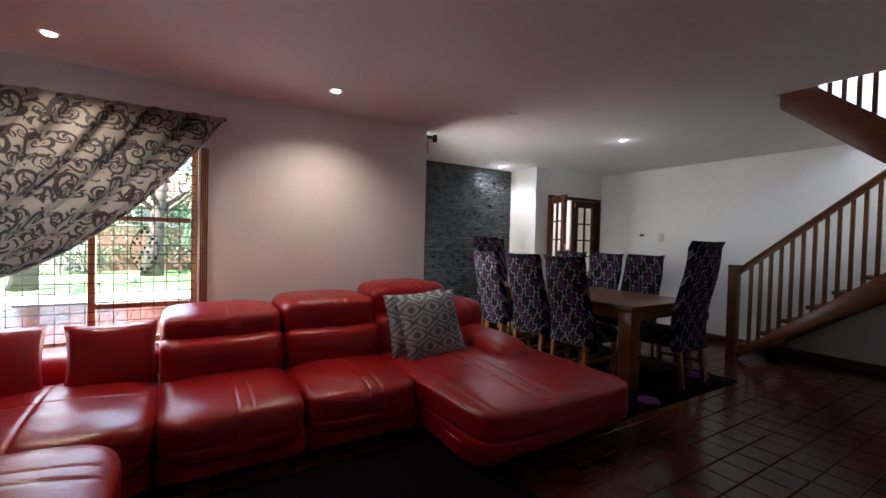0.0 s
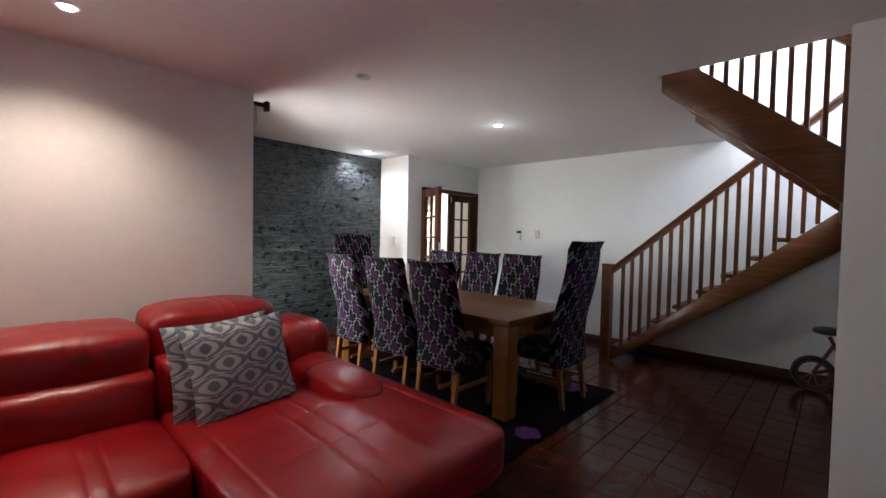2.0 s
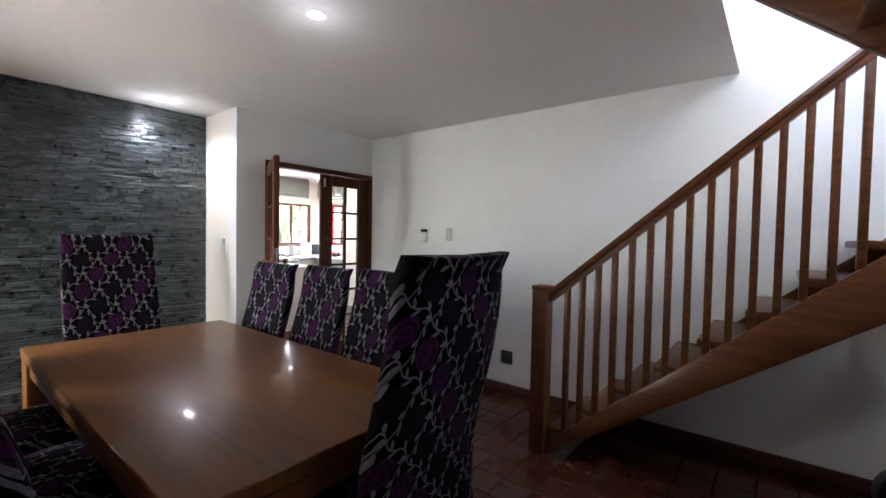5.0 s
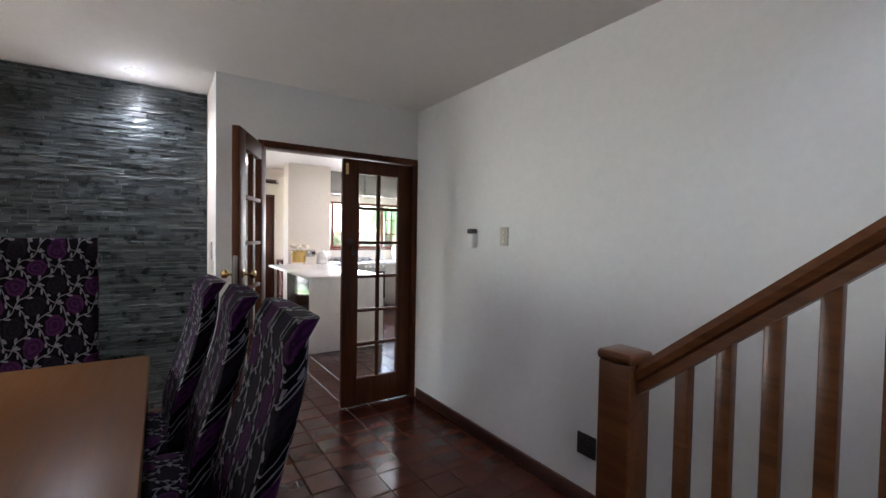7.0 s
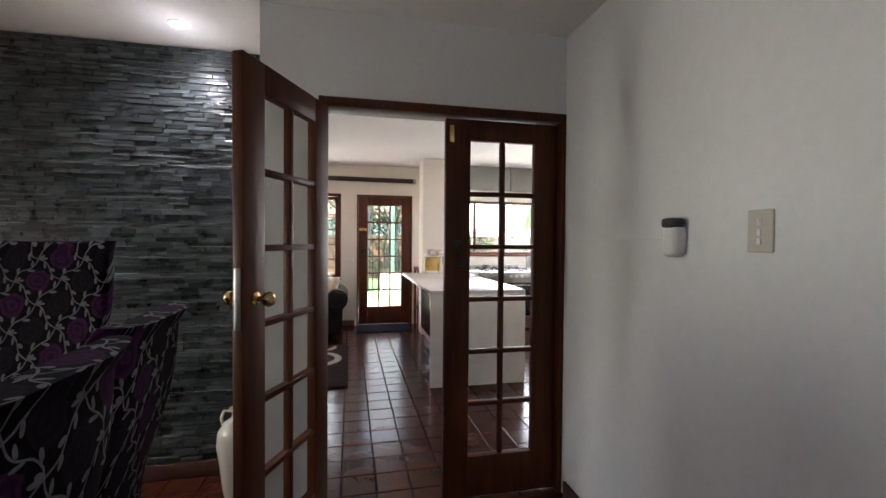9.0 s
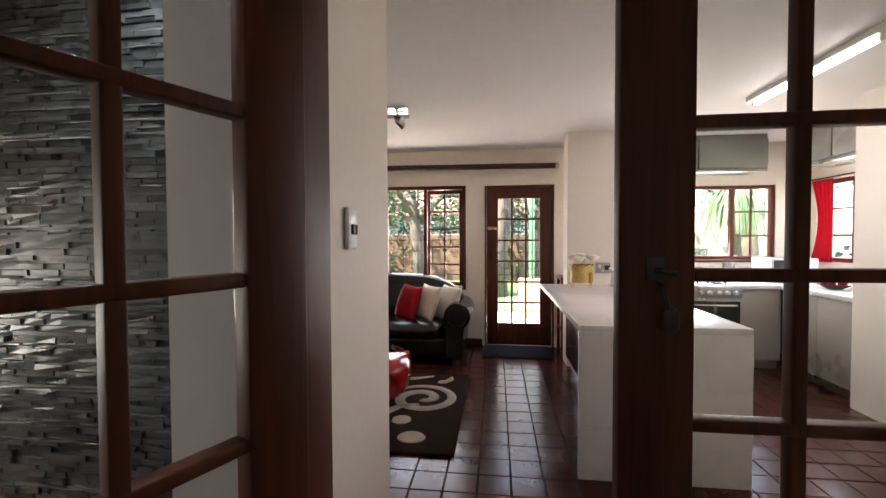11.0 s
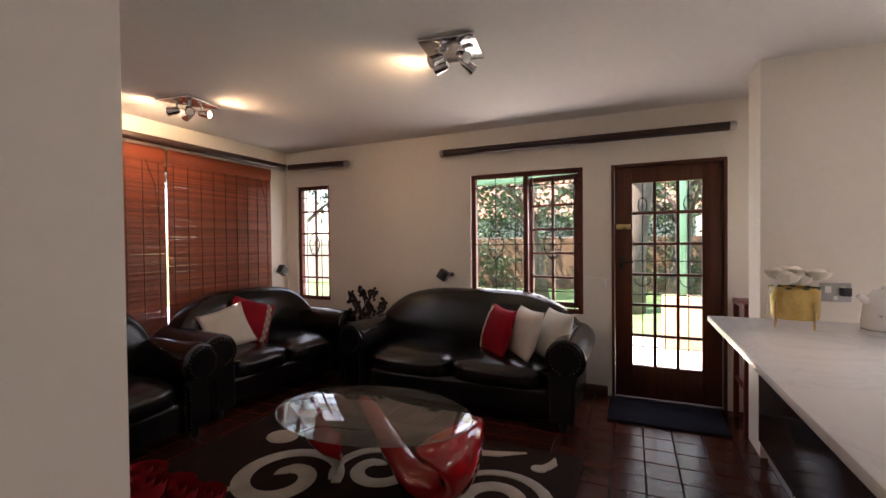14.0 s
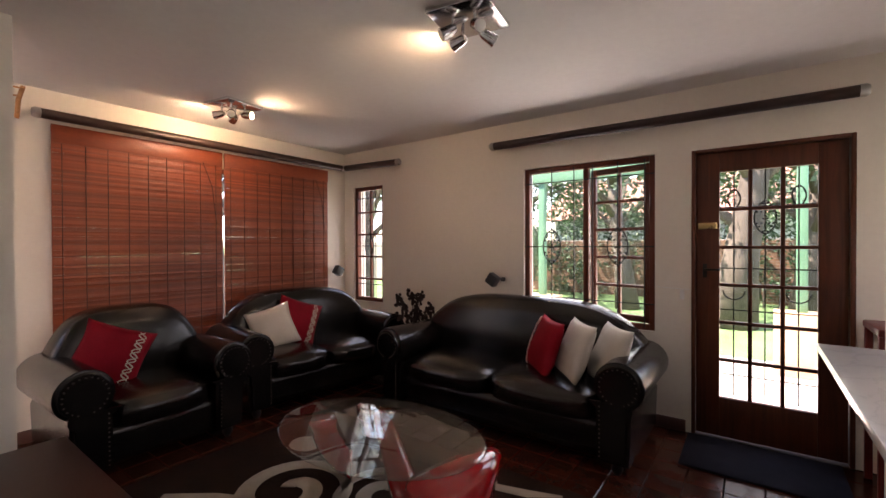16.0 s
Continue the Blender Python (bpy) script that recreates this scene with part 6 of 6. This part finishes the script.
def flower_pot():
    t = thing("flower_pot", "gold planter on a thin stand with white roses", "plant pot", Matrix.Translation((2.00, 3.68, 0.90)) @ Matrix.Scale(1.3, 4))
    gold = surface("hammered_gold", (0.55, 0.36, 0.10), (0.72, 0.52, 0.20), 0.35, 30, 90, 0.4, metal=0.7)
    part("planter", lathe(bmesh.new(), [(0.08, 0.04), (0.085, 0.05), (0.088, 0.175), (0.082, 0.178), (0.080, 0.15)], 28), gold, t)
    for k in range(4):
        a = k * math.pi / 2 + 0.5
        part("stand_leg", tube(bmesh.new(), [(0.093 * math.cos(a), 0.093 * math.sin(a), 0.002), (0.093 * math.cos(a), 0.093 * math.sin(a), 0.12)], 0.004, 6), BRASS, t)
    rose = surface("ivory_petal", (0.66, 0.60, 0.50), (0.80, 0.75, 0.66), 0.7, 9, 60, 0.1)
    green = surface("leaf_green", (0.03, 0.06, 0.02), (0.07, 0.11, 0.04), 0.5, 9, 60, 0.1)
    rng = random.Random(2)
    for k in range(9):
        a = k * 2.4
        r = 0.085 * math.sqrt(k / 9)
        c = Vector((1.25 * r * math.cos(a), r * math.sin(a), 0.205 + rng.uniform(0, 0.03)))
        bm = bmesh.new()
        for q in range(9):
            b, rr = q * 2.3, 0.007 + q * 0.0044
            n = 6
            ring = [[bm.verts.new(c + Vector((rr * math.cos(b + (i / n - 0.5) * 2.2) * f, rr * math.sin(b + (i / n - 0.5) * 2.2) * f, (0.028 - q * 0.001) * g))) for i in range(n + 1)] for f, g in ((0.7, -0.6), (1.0, 0.2), (1.1, 0.9))]
            for u, v in zip(ring, ring[1:]):
                for i in range(n):
                    bm.faces.new((u[i], u[i + 1], v[i + 1], v[i]))
        puff(bm, c.x - 0.03, c.x + 0.03, c.y - 0.03, c.y + 0.03, c.z - 0.02, c.z + 0.034, 2, 6)
        part("rose", bm, rose, t, "ivory rose", 180)
    bm = bmesh.new()
    for k in range(9):
        a = k * 0.7
        puff(bm, 0.08 * math.cos(a) - 0.014, 0.08 * math.cos(a) + 0.014, 0.08 * math.sin(a) - 0.014, 0.08 * math.sin(a) + 0.014, 0.170, 0.180, 2, 3)
    part("leaves", bm, green, t)
    part("pearl_strand", tube(bmesh.new(), [(-0.08, -0.06, 0.19), (-0.115, -0.08, 0.15), (-0.125, -0.085, 0.06)], 0.006, 6), rose, t)


flower_pot()


def kettle():
    t = thing("kettle", "cream retro electric kettle with chrome base", "kettle", Matrix.Translation((2.36, 3.62, 0.90)))
    part("base", lathe(bmesh.new(), [(0.092, 0.001), (0.095, 0.02), (0.085, 0.028)], 32), CHROME, t)
    part("body", lathe(bmesh.new(), [(0.088, 0.028), (0.092, 0.05), (0.082, 0.14), (0.066, 0.195), (0.055, 0.21)], 36), WHITE_GLOSS, t, smooth=60)
    part("lid", lathe(bmesh.new(), [(0.055, 0.211), (0.045, 0.226), (0.012, 0.234), (0.012, 0.25), (0.004, 0.254)], 28), WHITE_GLOSS, t, smooth=60)
    part("handle", tube(bmesh.new(), [(0.06, 0, 0.205), (0.11, 0, 0.215), (0.145, 0, 0.18), (0.14, 0, 0.10), (0.092, 0, 0.06)], 0.012, 10), CHROME, t)
    part("spout", tube(bmesh.new(), [(-0.055, 0, 0.16), (-0.09, 0, 0.185), (-0.105, 0, 0.20)], [0.026, 0.018, 0.014], 12), WHITE_GLOSS, t)
    for k in range(5):
        a = math.radians(-120 + k * 15)
        part("badge_bar", box(0.088 * math.cos(a) - 0.006, 0.088 * math.cos(a) + 0.006, 0.088 * math.sin(a) - 0.003, 0.088 * math.sin(a) + 0.003, 0.095, 0.108), CHROME, t)


kettle()
wall_plate("wall_socket", pose(2.27, 3.95, 1.08), 0.15, 0.115, STEEL, "steel double socket on the pier", [(-0.035, 0.015, 0.03, 0.04), (0.035, 0.015, 0.03, 0.04), (0, -0.035, 0.02, 0.02)], WHITE_PL, "socket")
solid("plug", box(2.285, 2.335, 3.90, 3.938, 1.06, 1.11, 0.006), BLACK, "black plug in the steel socket", "plug")
mw = thing("microwave", "white microwave oven on the corner worktop", "microwave")
part("body", box(4.13, 4.60, 4.28, 4.66, 0.905, 1.17, 0.008), WHITE_GLOSS, mw)
part("door", box(4.15, 4.47, 4.268, 4.279, 0.93, 1.15, 0.004), BLACK, mw)
part("control_panel", box(4.48, 4.59, 4.27, 4.279, 0.93, 1.15, 0.003), WHITE_PL, mw)
solid("jug", lathe(bmesh.new(), [(0.05, 0), (0.055, 0.01), (0.062, 0.22), (0.058, 0.22), (0.05, 0.02)], 24, (3.78, 4.45, 0.90)), glass("jug_plastic", (0.85, 0.85, 0.86), 0.3, 0.2), "tall clear plastic jug on the worktop", "jug")
solid("storage_box", box(4.30, 4.62, 3.16, 3.42, 0.905, 1.02, 0.012), surface("blue_plastic", (0.10, 0.25, 0.45), (0.14, 0.30, 0.52), 0.4, 5, 50, 0.05), "blue plastic box on the worktop", "box")
fb = thing("fruit_bowl", "shallow bowl with fruit on the worktop", "bowl", Matrix.Translation((4.36, 3.72, 0.90)))
part("bowl", lathe(bmesh.new(), [(0.05, 0), (0.06, 0.005), (0.14, 0.05), (0.135, 0.05), (0.05, 0.012)], 28), BLACK, fb)
for k in range(5):
    a = k * 1.25
    part("fruit", puff(bmesh.new(), 0.07 * math.cos(a) - 0.035, 0.07 * math.cos(a) + 0.035, 0.07 * math.sin(a) - 0.035, 0.07 * math.sin(a) + 0.035, 0.02, 0.088, 2, 8), CUSH_R, fb, smooth=180)
rc = thing("red_stool", "dark red wooden stool behind the pier", "stool")
RS = wood("red_stained_wood", (0.10, 0.012, 0.01), (0.17, 0.025, 0.02), 0.35, 2)
part("seat", box(1.885, 2.30, 4.30, 4.70, 0.90, 0.94, 0.008), RS, rc)
for x in (1.89, 2.26):
    for y in (4.31, 4.65):
        part("leg", box(x, x + 0.035, y, y + 0.035, 0.001, 0.90, 0.004), RS, rc)
part("stretcher", box(1.895, 2.29, 4.32, 4.34, 0.30, 0.33), RS, rc)
part("stretcher", box(1.895, 1.915, 4.32, 4.68, 0.30, 0.33), RS, rc)

# ---------- outside ----------
GRASS = surface("lawn", (0.09, 0.165, 0.06), (0.17, 0.27, 0.12), 0.9, 1.5, 60, 0.5, dist=0.03)
PAVE = surface("patio_paving", (0.60, 0.55, 0.50), (0.72, 0.67, 0.62), 0.75, 2, 40, 0.2)
gr = structure("ground", box(-400, 400, -400, 400, -0.6, -0.22), GRASS, "green lawn around the house", "ground")
structure("patio", box(-3.0, 6.0, YN + 0.2, YN + 3.2, -0.2195, -0.10, 0.01), PAVE, "pale paved patio outside the garden door", "paving")
# pale slab added so that the sofa window looks out on bright ground
structure("added_paving", box(-12.0, -3.05, -0.70, 7.5, -0.2195, -0.12, 0.01), PAVE, "added pale paving that whitens the view from the sofa window", "paving")
STUCCO = surface("ochre_plaster", (0.50, 0.33, 0.20), (0.60, 0.42, 0.27), 0.8, 2, 40, 0.2)
GREEN_P = surface("green_paint", (0.07, 0.18, 0.11), (0.10, 0.23, 0.14), 0.45, 3, 40, 0.05)
ver = thing("verandah", "green painted verandah posts and beam on ochre plinths", "verandah")
for x in (-1.30, 1.80):
    part("plinth", box(x - 0.25, x + 0.25, 7.25, 7.6, -0.10, 0.62, 0.01), STUCCO, ver, "ochre plastered plinth")
    part("post", box(x - 0.05, x + 0.05, 7.37, 7.47, 0.62, 2.35, 0.006), GREEN_P, ver)
part("beam", box(-3.2, 5.5, 7.34, 7.50, 2.35, 2.55, 0.006), GREEN_P, ver)
part("low_wall", box(2.2, 5.5, 7.3, 7.55, -0.10, 0.5, 0.01), STUCCO, ver)
BRICKW = surface("garden_brick", (0.13, 0.075, 0.05), (0.23, 0.14, 0.095), 0.85, 3, 50, 0.3)
gw = structure("garden_wall", box(-14, 14, 15.5, 15.7, -0.3, 1.55), surface("mortar", (0.3, 0.27, 0.24), (0.38, 0.34, 0.3), 0.9), "brown brick garden wall", "wall")
vs, fs = [], []
rng = random.Random(11)
for j in range(21):
    for i in range(-28, 28):
        a = i * 0.25 + (0.125 if j % 2 else 0)
        z0 = -0.22 + j * 0.083
        k, d = len(vs), rng.uniform(0.008, 0.016)
        for yy in (15.5, 15.5 - d):
            vs += [(a, yy, z0), (a + 0.238, yy, z0), (a + 0.238, yy, z0 + 0.072), (a, yy, z0 + 0.072)]
        fs += [(k + 4, k + 5, k + 6, k + 7), (k, k + 1, k + 5, k + 4), (k + 1, k + 2, k + 6, k + 5), (k + 2, k + 3, k + 7, k + 6), (k + 3, k, k + 4, k + 7)]
me = bpy.data.meshes.new("bricks")
me.from_pydata(vs, [], fs)
me.materials.append(BRICKW)
ob = new("bricks", me)
ob.parent = gw
ob["kind"] = "stuff"
nb = thing("neighbour_house", "pale house with a red tiled roof beyond the garden wall", "house")
part("wall", box(-6, 3.5, 20, 26, -0.22, 2.6), PLASTER, nb)
bm = bmesh.new()
v = [bm.verts.new(p) for p in ((-6.5, 19.5, 2.5), (4, 19.5, 2.5), (4, 26.5, 2.5), (-6.5, 26.5, 2.5), (-6.5, 23, 4.6), (4, 23, 4.6))]
for f in ((0, 1, 5, 4), (2, 3, 4, 5), (1, 2, 5), (3, 0, 4), (3, 2, 1, 0)):
    bm.faces.new([v[i] for i in f])
part("roof", bm, surface("roof_tile", (0.26, 0.12, 0.09), (0.34, 0.18, 0.14), 0.8, 3, 40, 0.3), nb)
BARK = surface("bark", (0.06, 0.050, 0.042), (0.15, 0.125, 0.105), 0.9, 4, 50, 0.6, dist=0.02)
LEAF = surface("leaf", (0.022, 0.055, 0.020), (0.055, 0.115, 0.045), 0.45, 2, 30, 0.1, random=0.4)
LEAF_P = surface("palm_leaf", (0.06, 0.12, 0.05), (0.13, 0.22, 0.10), 0.45, 2, 30, 0.1)


def leaves_mesh(name, centres, spread, count, size, rng, mat, parent):
    vs, fs = [], []
    for c in centres:
        for k in range(count):
            d = Vector((rng.gauss(0, 1), rng.gauss(0, 1), rng.gauss(0, 0.7)))
            p = Vector(c) + d * spread * 0.55
            a = Vector((rng.uniform(-1, 1), rng.uniform(-1, 1), rng.uniform(-0.6, 0.4))).normalized() * size * rng.uniform(0.7, 1.3)
            b = a.cross(Vector((rng.uniform(-1, 1), rng.uniform(-1, 1), rng.uniform(-1, 1)))).normalized() * size * 0.32
            i = len(vs)
            vs += [p - a * 0.5, p + b, p + a * 0.5 + Vector((0, 0, -size * 0.15)), p - b]
            fs.append((i, i + 1, i + 2, i + 3))
    me = bpy.data.meshes.new(name)
    me.from_pydata(vs, [], fs)
    me.materials.append(mat)
    ob = new(name, me)
    ob.parent = parent
    return ob


def tree(x, y, h, r, seed, label, lean=0.0):
    rng = random.Random(seed)
    t = thing("tree", label, "tree", Matrix.Translation((x, y, -0.22)))
    bm = bmesh.new()
    tr = [(0, 0, 0), (lean * 0.3, 0.05, h * 0.2), (lean * 0.7, -0.05, h * 0.42), (lean, 0, h * 0.6)]
    tube(bm, tr, [r * 1.5, r, r * 0.8, r * 0.5], 12)
    tips = []
    for k in range(9):
        a = k * 2.4 + rng.uniform(-0.3, 0.3)
        z0 = h * rng.uniform(0.28, 0.58)
        L = h * rng.uniform(0.25, 0.42)
        s = Vector((lean * z0 / (h * 0.6), 0, z0))
        m = s + Vector((math.cos(a) * L * 0.5, math.sin(a) * L * 0.5, L * 0.45))
        e = s + Vector((math.cos(a) * L, math.sin(a) * L, L * rng.uniform(0.5, 0.9)))
        tube(bm, [s, m, e], [r * 0.4, r * 0.24, r * 0.08], 7)
        tips += [m.lerp(e, 0.4), e, e + Vector((rng.uniform(-0.5, 0.5), rng.uniform(-0.5, 0.5), rng.uniform(-0.3, 0.6)))]
    part("trunk", bm, BARK, t, smooth=180)
    leaves_mesh("crown", tips, h * 0.13, 85, 0.15, rng, LEAF, t)


tree(-1.2, 12.5, 6.0, 0.20, 1, "leafy garden tree with a forked grey trunk", -0.4)
tree(1.0, 11.2, 6.5, 0.30, 2, "large garden tree with pale twisted trunk", 0.5)
tree(2.3, 13.5, 5.5, 0.22, 3, "leafy garden tree beside the brick wall", 0.2)
tree(-5.0, 13.0, 6.5, 0.24, 4, "leafy garden tree in the corner", 0.3)
tree(-7.5, 9.5, 5.5, 0.2, 6, "leafy garden tree on the lawn", 0.3)
tree(8.5, 12.5, 6.0, 0.24, 5, "leafy garden tree beyond the patio", -0.3)
tree(-9.5, 3.5, 5.5, 0.22, 7, "leafy garden tree beside the house", 0.2)
tree(-8.0, 5.5, 6.0, 0.25, 8, "leafy tree near the dining window", 0.2)
tree(9.0, 5.0, 5.0, 0.22, 9, "leafy tree beyond the kitchen window", 0.2)


def hedge(x0, x1, y0, y1, z1, seed, label):
    rng = random.Random(seed)
    t = thing("shrub_bed", label, "shrub")
    cs = [(rng.uniform(x0, x1), rng.uniform(y0, y1), rng.uniform(-0.1, z1)) for _ in range(int((x1 - x0) * (9 if z1 < 3 else 16)))]
    bm = bmesh.new()
    for c in cs[::3]:
        tube(bm, [(c[0], c[1], -0.22), (c[0] + 0.05, c[1], c[2] + 0.05)], 0.012, 5)
    part("stems", bm, BARK, t)
    leaves_mesh("foliage", cs, 0.35 if z1 < 3 else 0.6, 90, 0.09 if z1 < 3 else 0.15, rng, LEAF, t)


hedge(-9, -1.6, 14.2, 15.3, 1.6, 21, "dense green shrubs before the garden wall")
hedge(1.2, 8, 13.8, 15.2, 1.9, 22, "dense green shrubs before the garden wall")
hedge(-10, 3.4, 16.2, 18.2, 4.6, 25, "tall leafy trees beyond the garden wall")
hedge(5.2, 9.5, 3.0, 5.5, 1.4, 24, "garden shrubs outside the kitchen window")


def palm(x, y, h, seed):
    rng = random.Random(seed)
    t = thing("ponytail_palm", "tall palm with a drooping crown of thin leaves", "palm", Matrix.Translation((x, y, -0.22)))
    part("trunk", tube(bmesh.new(), [(0, 0, 0), (0.05, 0, h * 0.3), (0.0, 0, h * 0.62), (0.02, 0, h)], [0.24, 0.16, 0.12, 0.10], 12), BARK, t, smooth=180)
    bm = bmesh.new()
    for k in range(420):
        a, up, L = rng.uniform(0, 6.28), rng.uniform(0.1, 1.2), rng.uniform(0.7, 1.15)
        d = Vector((math.cos(a), math.sin(a), 0))
        side = Vector((-d.y, d.x, 0)) * 0.016
        b0 = Vector((0, 0, h + rng.uniform(-0.25, 0.1)))
        P = [b0, b0 + d * L * 0.35 + Vector((0, 0, 0.35 * up)), b0 + d * L * 0.65 + Vector((0, 0, 0.1 * up - 0.15)), b0 + d * L * 0.8 + Vector((0, 0, -0.75))]
        vv = [(bm.verts.new(p - side * f), bm.verts.new(p + side * f)) for p, f in zip(P, (1, 1, 0.8, 0.2))]
        for (p, q), (r, s) in zip(vv, vv[1:]):
            bm.faces.new((p, q, s, r))
    part("crown", bm, LEAF_P, t, smooth=None)


palm(6.7, 10.0, 2.5, 31)
palm(-3.4, 10.5, 2.0, 32)
palm(10.0, 7.6, 1.9, 33)


# ---------- floor tiles, last ----------
def floor_tiles(pitch=0.19, gap=0.0045):
    fl = structure("floor", box(-6.5, 4.9, -6.3, 4.7, -0.14, -0.009), GROUT, "dark terracotta quarry tile floor with pale joints", "floor")
    s = pitch - gap
    tile = finish("tile", box(-s / 2, s / 2, -s / 2, s / 2, -0.02, 0.0, 0.004, 1), TILE, 30)
    near = lambda x, y: (0.75 < x < 1.5 and -1.6 < y < YN) or (0.6 < x < XR and -1.7 < y < 0)
    vs, fs = [], []
    rng = random.Random(4)
    for i in range(-35, 25):
        for j in range(-34, 26):
            x, y = (i + 0.5) * pitch + 0.08, (j + 0.5) * pitch
            if x > 4.7 or y > YN - 0.02:
                continue
            z = rng.uniform(-0.0015, 0.0)
            ax, ay = rng.uniform(-0.004, 0.004), rng.uniform(-0.004, 0.004)
            if near(x, y):
                same_part("tile", tile, fl, Matrix.Translation((x, y, z)) @ Euler((ax, ay, 0)).to_matrix().to_4x4())
            else:
                h, b = s / 2, len(vs)
                c = 0.004
                for q, zz in ((h, -0.012), (h, -c), (h - c, 0.0)):
                    for sx, sy in ((-1, -1), (1, -1), (1, 1), (-1, 1)):
                        vs.append((x + sx * q, y + sy * q, z + zz + (sy * ax - sx * ay) * q))
                for k in range(4):
                    l = (k + 1) % 4
                    fs += [(b + k, b + l, b + 4 + l, b + 4 + k), (b + 4 + k, b + 4 + l, b + 8 + l, b + 8 + k)]
                fs.append((b + 8, b + 9, b + 10, b + 11))
    me = bpy.data.meshes.new("tile_field")
    me.from_pydata(vs, [], fs)
    me.materials.append(TILE)
    ob = new("tile_field", me)
    ob.parent = fl
    ob["kind"] = "stuff"


floor_tiles()


def slate_wall():
    base = structure("slate_cladding", box(-2.03, 0.474, 0.60, 0.619, 0.0, ZC - 0.004), STONE, "dark grey split slate strip cladding", "stone wall")
    rng = random.Random(8)
    vs, fs, ms, z = [], [], [], 0.02
    count = 0
    while z < ZC - 0.03:
        h = rng.choice((0.009, 0.010, 0.020, 0.023, 0.025))
        h = min(h, ZC - 0.006 - z)
        x = -2.03 - rng.uniform(0, 0.2)
        while x < 0.47:
            w = rng.uniform(0.06, 0.14) if h > 0.015 else rng.uniform(0.06, 0.22)
            a, b = max(x, -2.03), min(x + w, 0.472)
            x += w
            if b - a < 0.01:
                continue
            d = rng.choice((0.004, 0.008, 0.012, 0.018))
            g = 0.0016
            if 0.05 < (a + b) / 2 and 0.85 < z < 1.75 and count < 295:
                p = part("slate_strip", box(a + g, b - g, 0.60 - d, 0.602, z + g, z + h - g), STONE if h > 0.015 else STONE_THIN, base, smooth=None)
                count += 1
            else:
                k = len(vs)
                t1, t2 = rng.uniform(-0.0025, 0.0025), rng.uniform(-0.002, 0.002)
                vs += [(a + g, 0.602, z + g), (b - g, 0.602, z + g), (b - g, 0.602, z + h - g), (a + g, 0.602, z + h - g),
                       (a + g, 0.6 - d + t1, z + g), (b - g, 0.6 - d - t1, z + g), (b - g, 0.6 - d + t2, z + h - g), (a + g, 0.6 - d - t2, z + h - g)]
                fs += [(k + 4, k + 5, k + 6, k + 7), (k, k + 1, k + 5, k + 4), (k + 1, k + 2, k + 6, k + 5), (k + 2, k + 3, k + 7, k + 6), (k + 3, k, k + 4, k + 7)]
                ms += [0 if h > 0.015 else 1] * 5
        z += h
    me = bpy.data.meshes.new("slate_strips")
    me.from_pydata(vs, [], fs)
    me.materials.append(STONE_ISLAND)
    me.materials.append(THIN_ISLAND)
    me.polygons.foreach_set("material_index", ms)
    ob = new("slate_strips", me)
    ob.parent = base
    ob["kind"] = "stuff"


def island_variant(src, name):
    """The same stone with each joined strip varied by its island."""
    m = src.copy()
    m.name = name
    nt = m.node_tree
    for n in nt.nodes:
        if n.bl_idname == "ShaderNodeObjectInfo":
            g = nt.nodes.new("ShaderNodeNewGeometry")
            for l in [l for l in nt.links if l.from_node == n]:
                nt.links.new(g.outputs["Random Per Island"], l.to_socket)
    return m


STONE_ISLAND = island_variant(STONE, "slate_joined")
THIN_ISLAND = island_variant(STONE_THIN, "pale_slate_joined")
slate_wall()
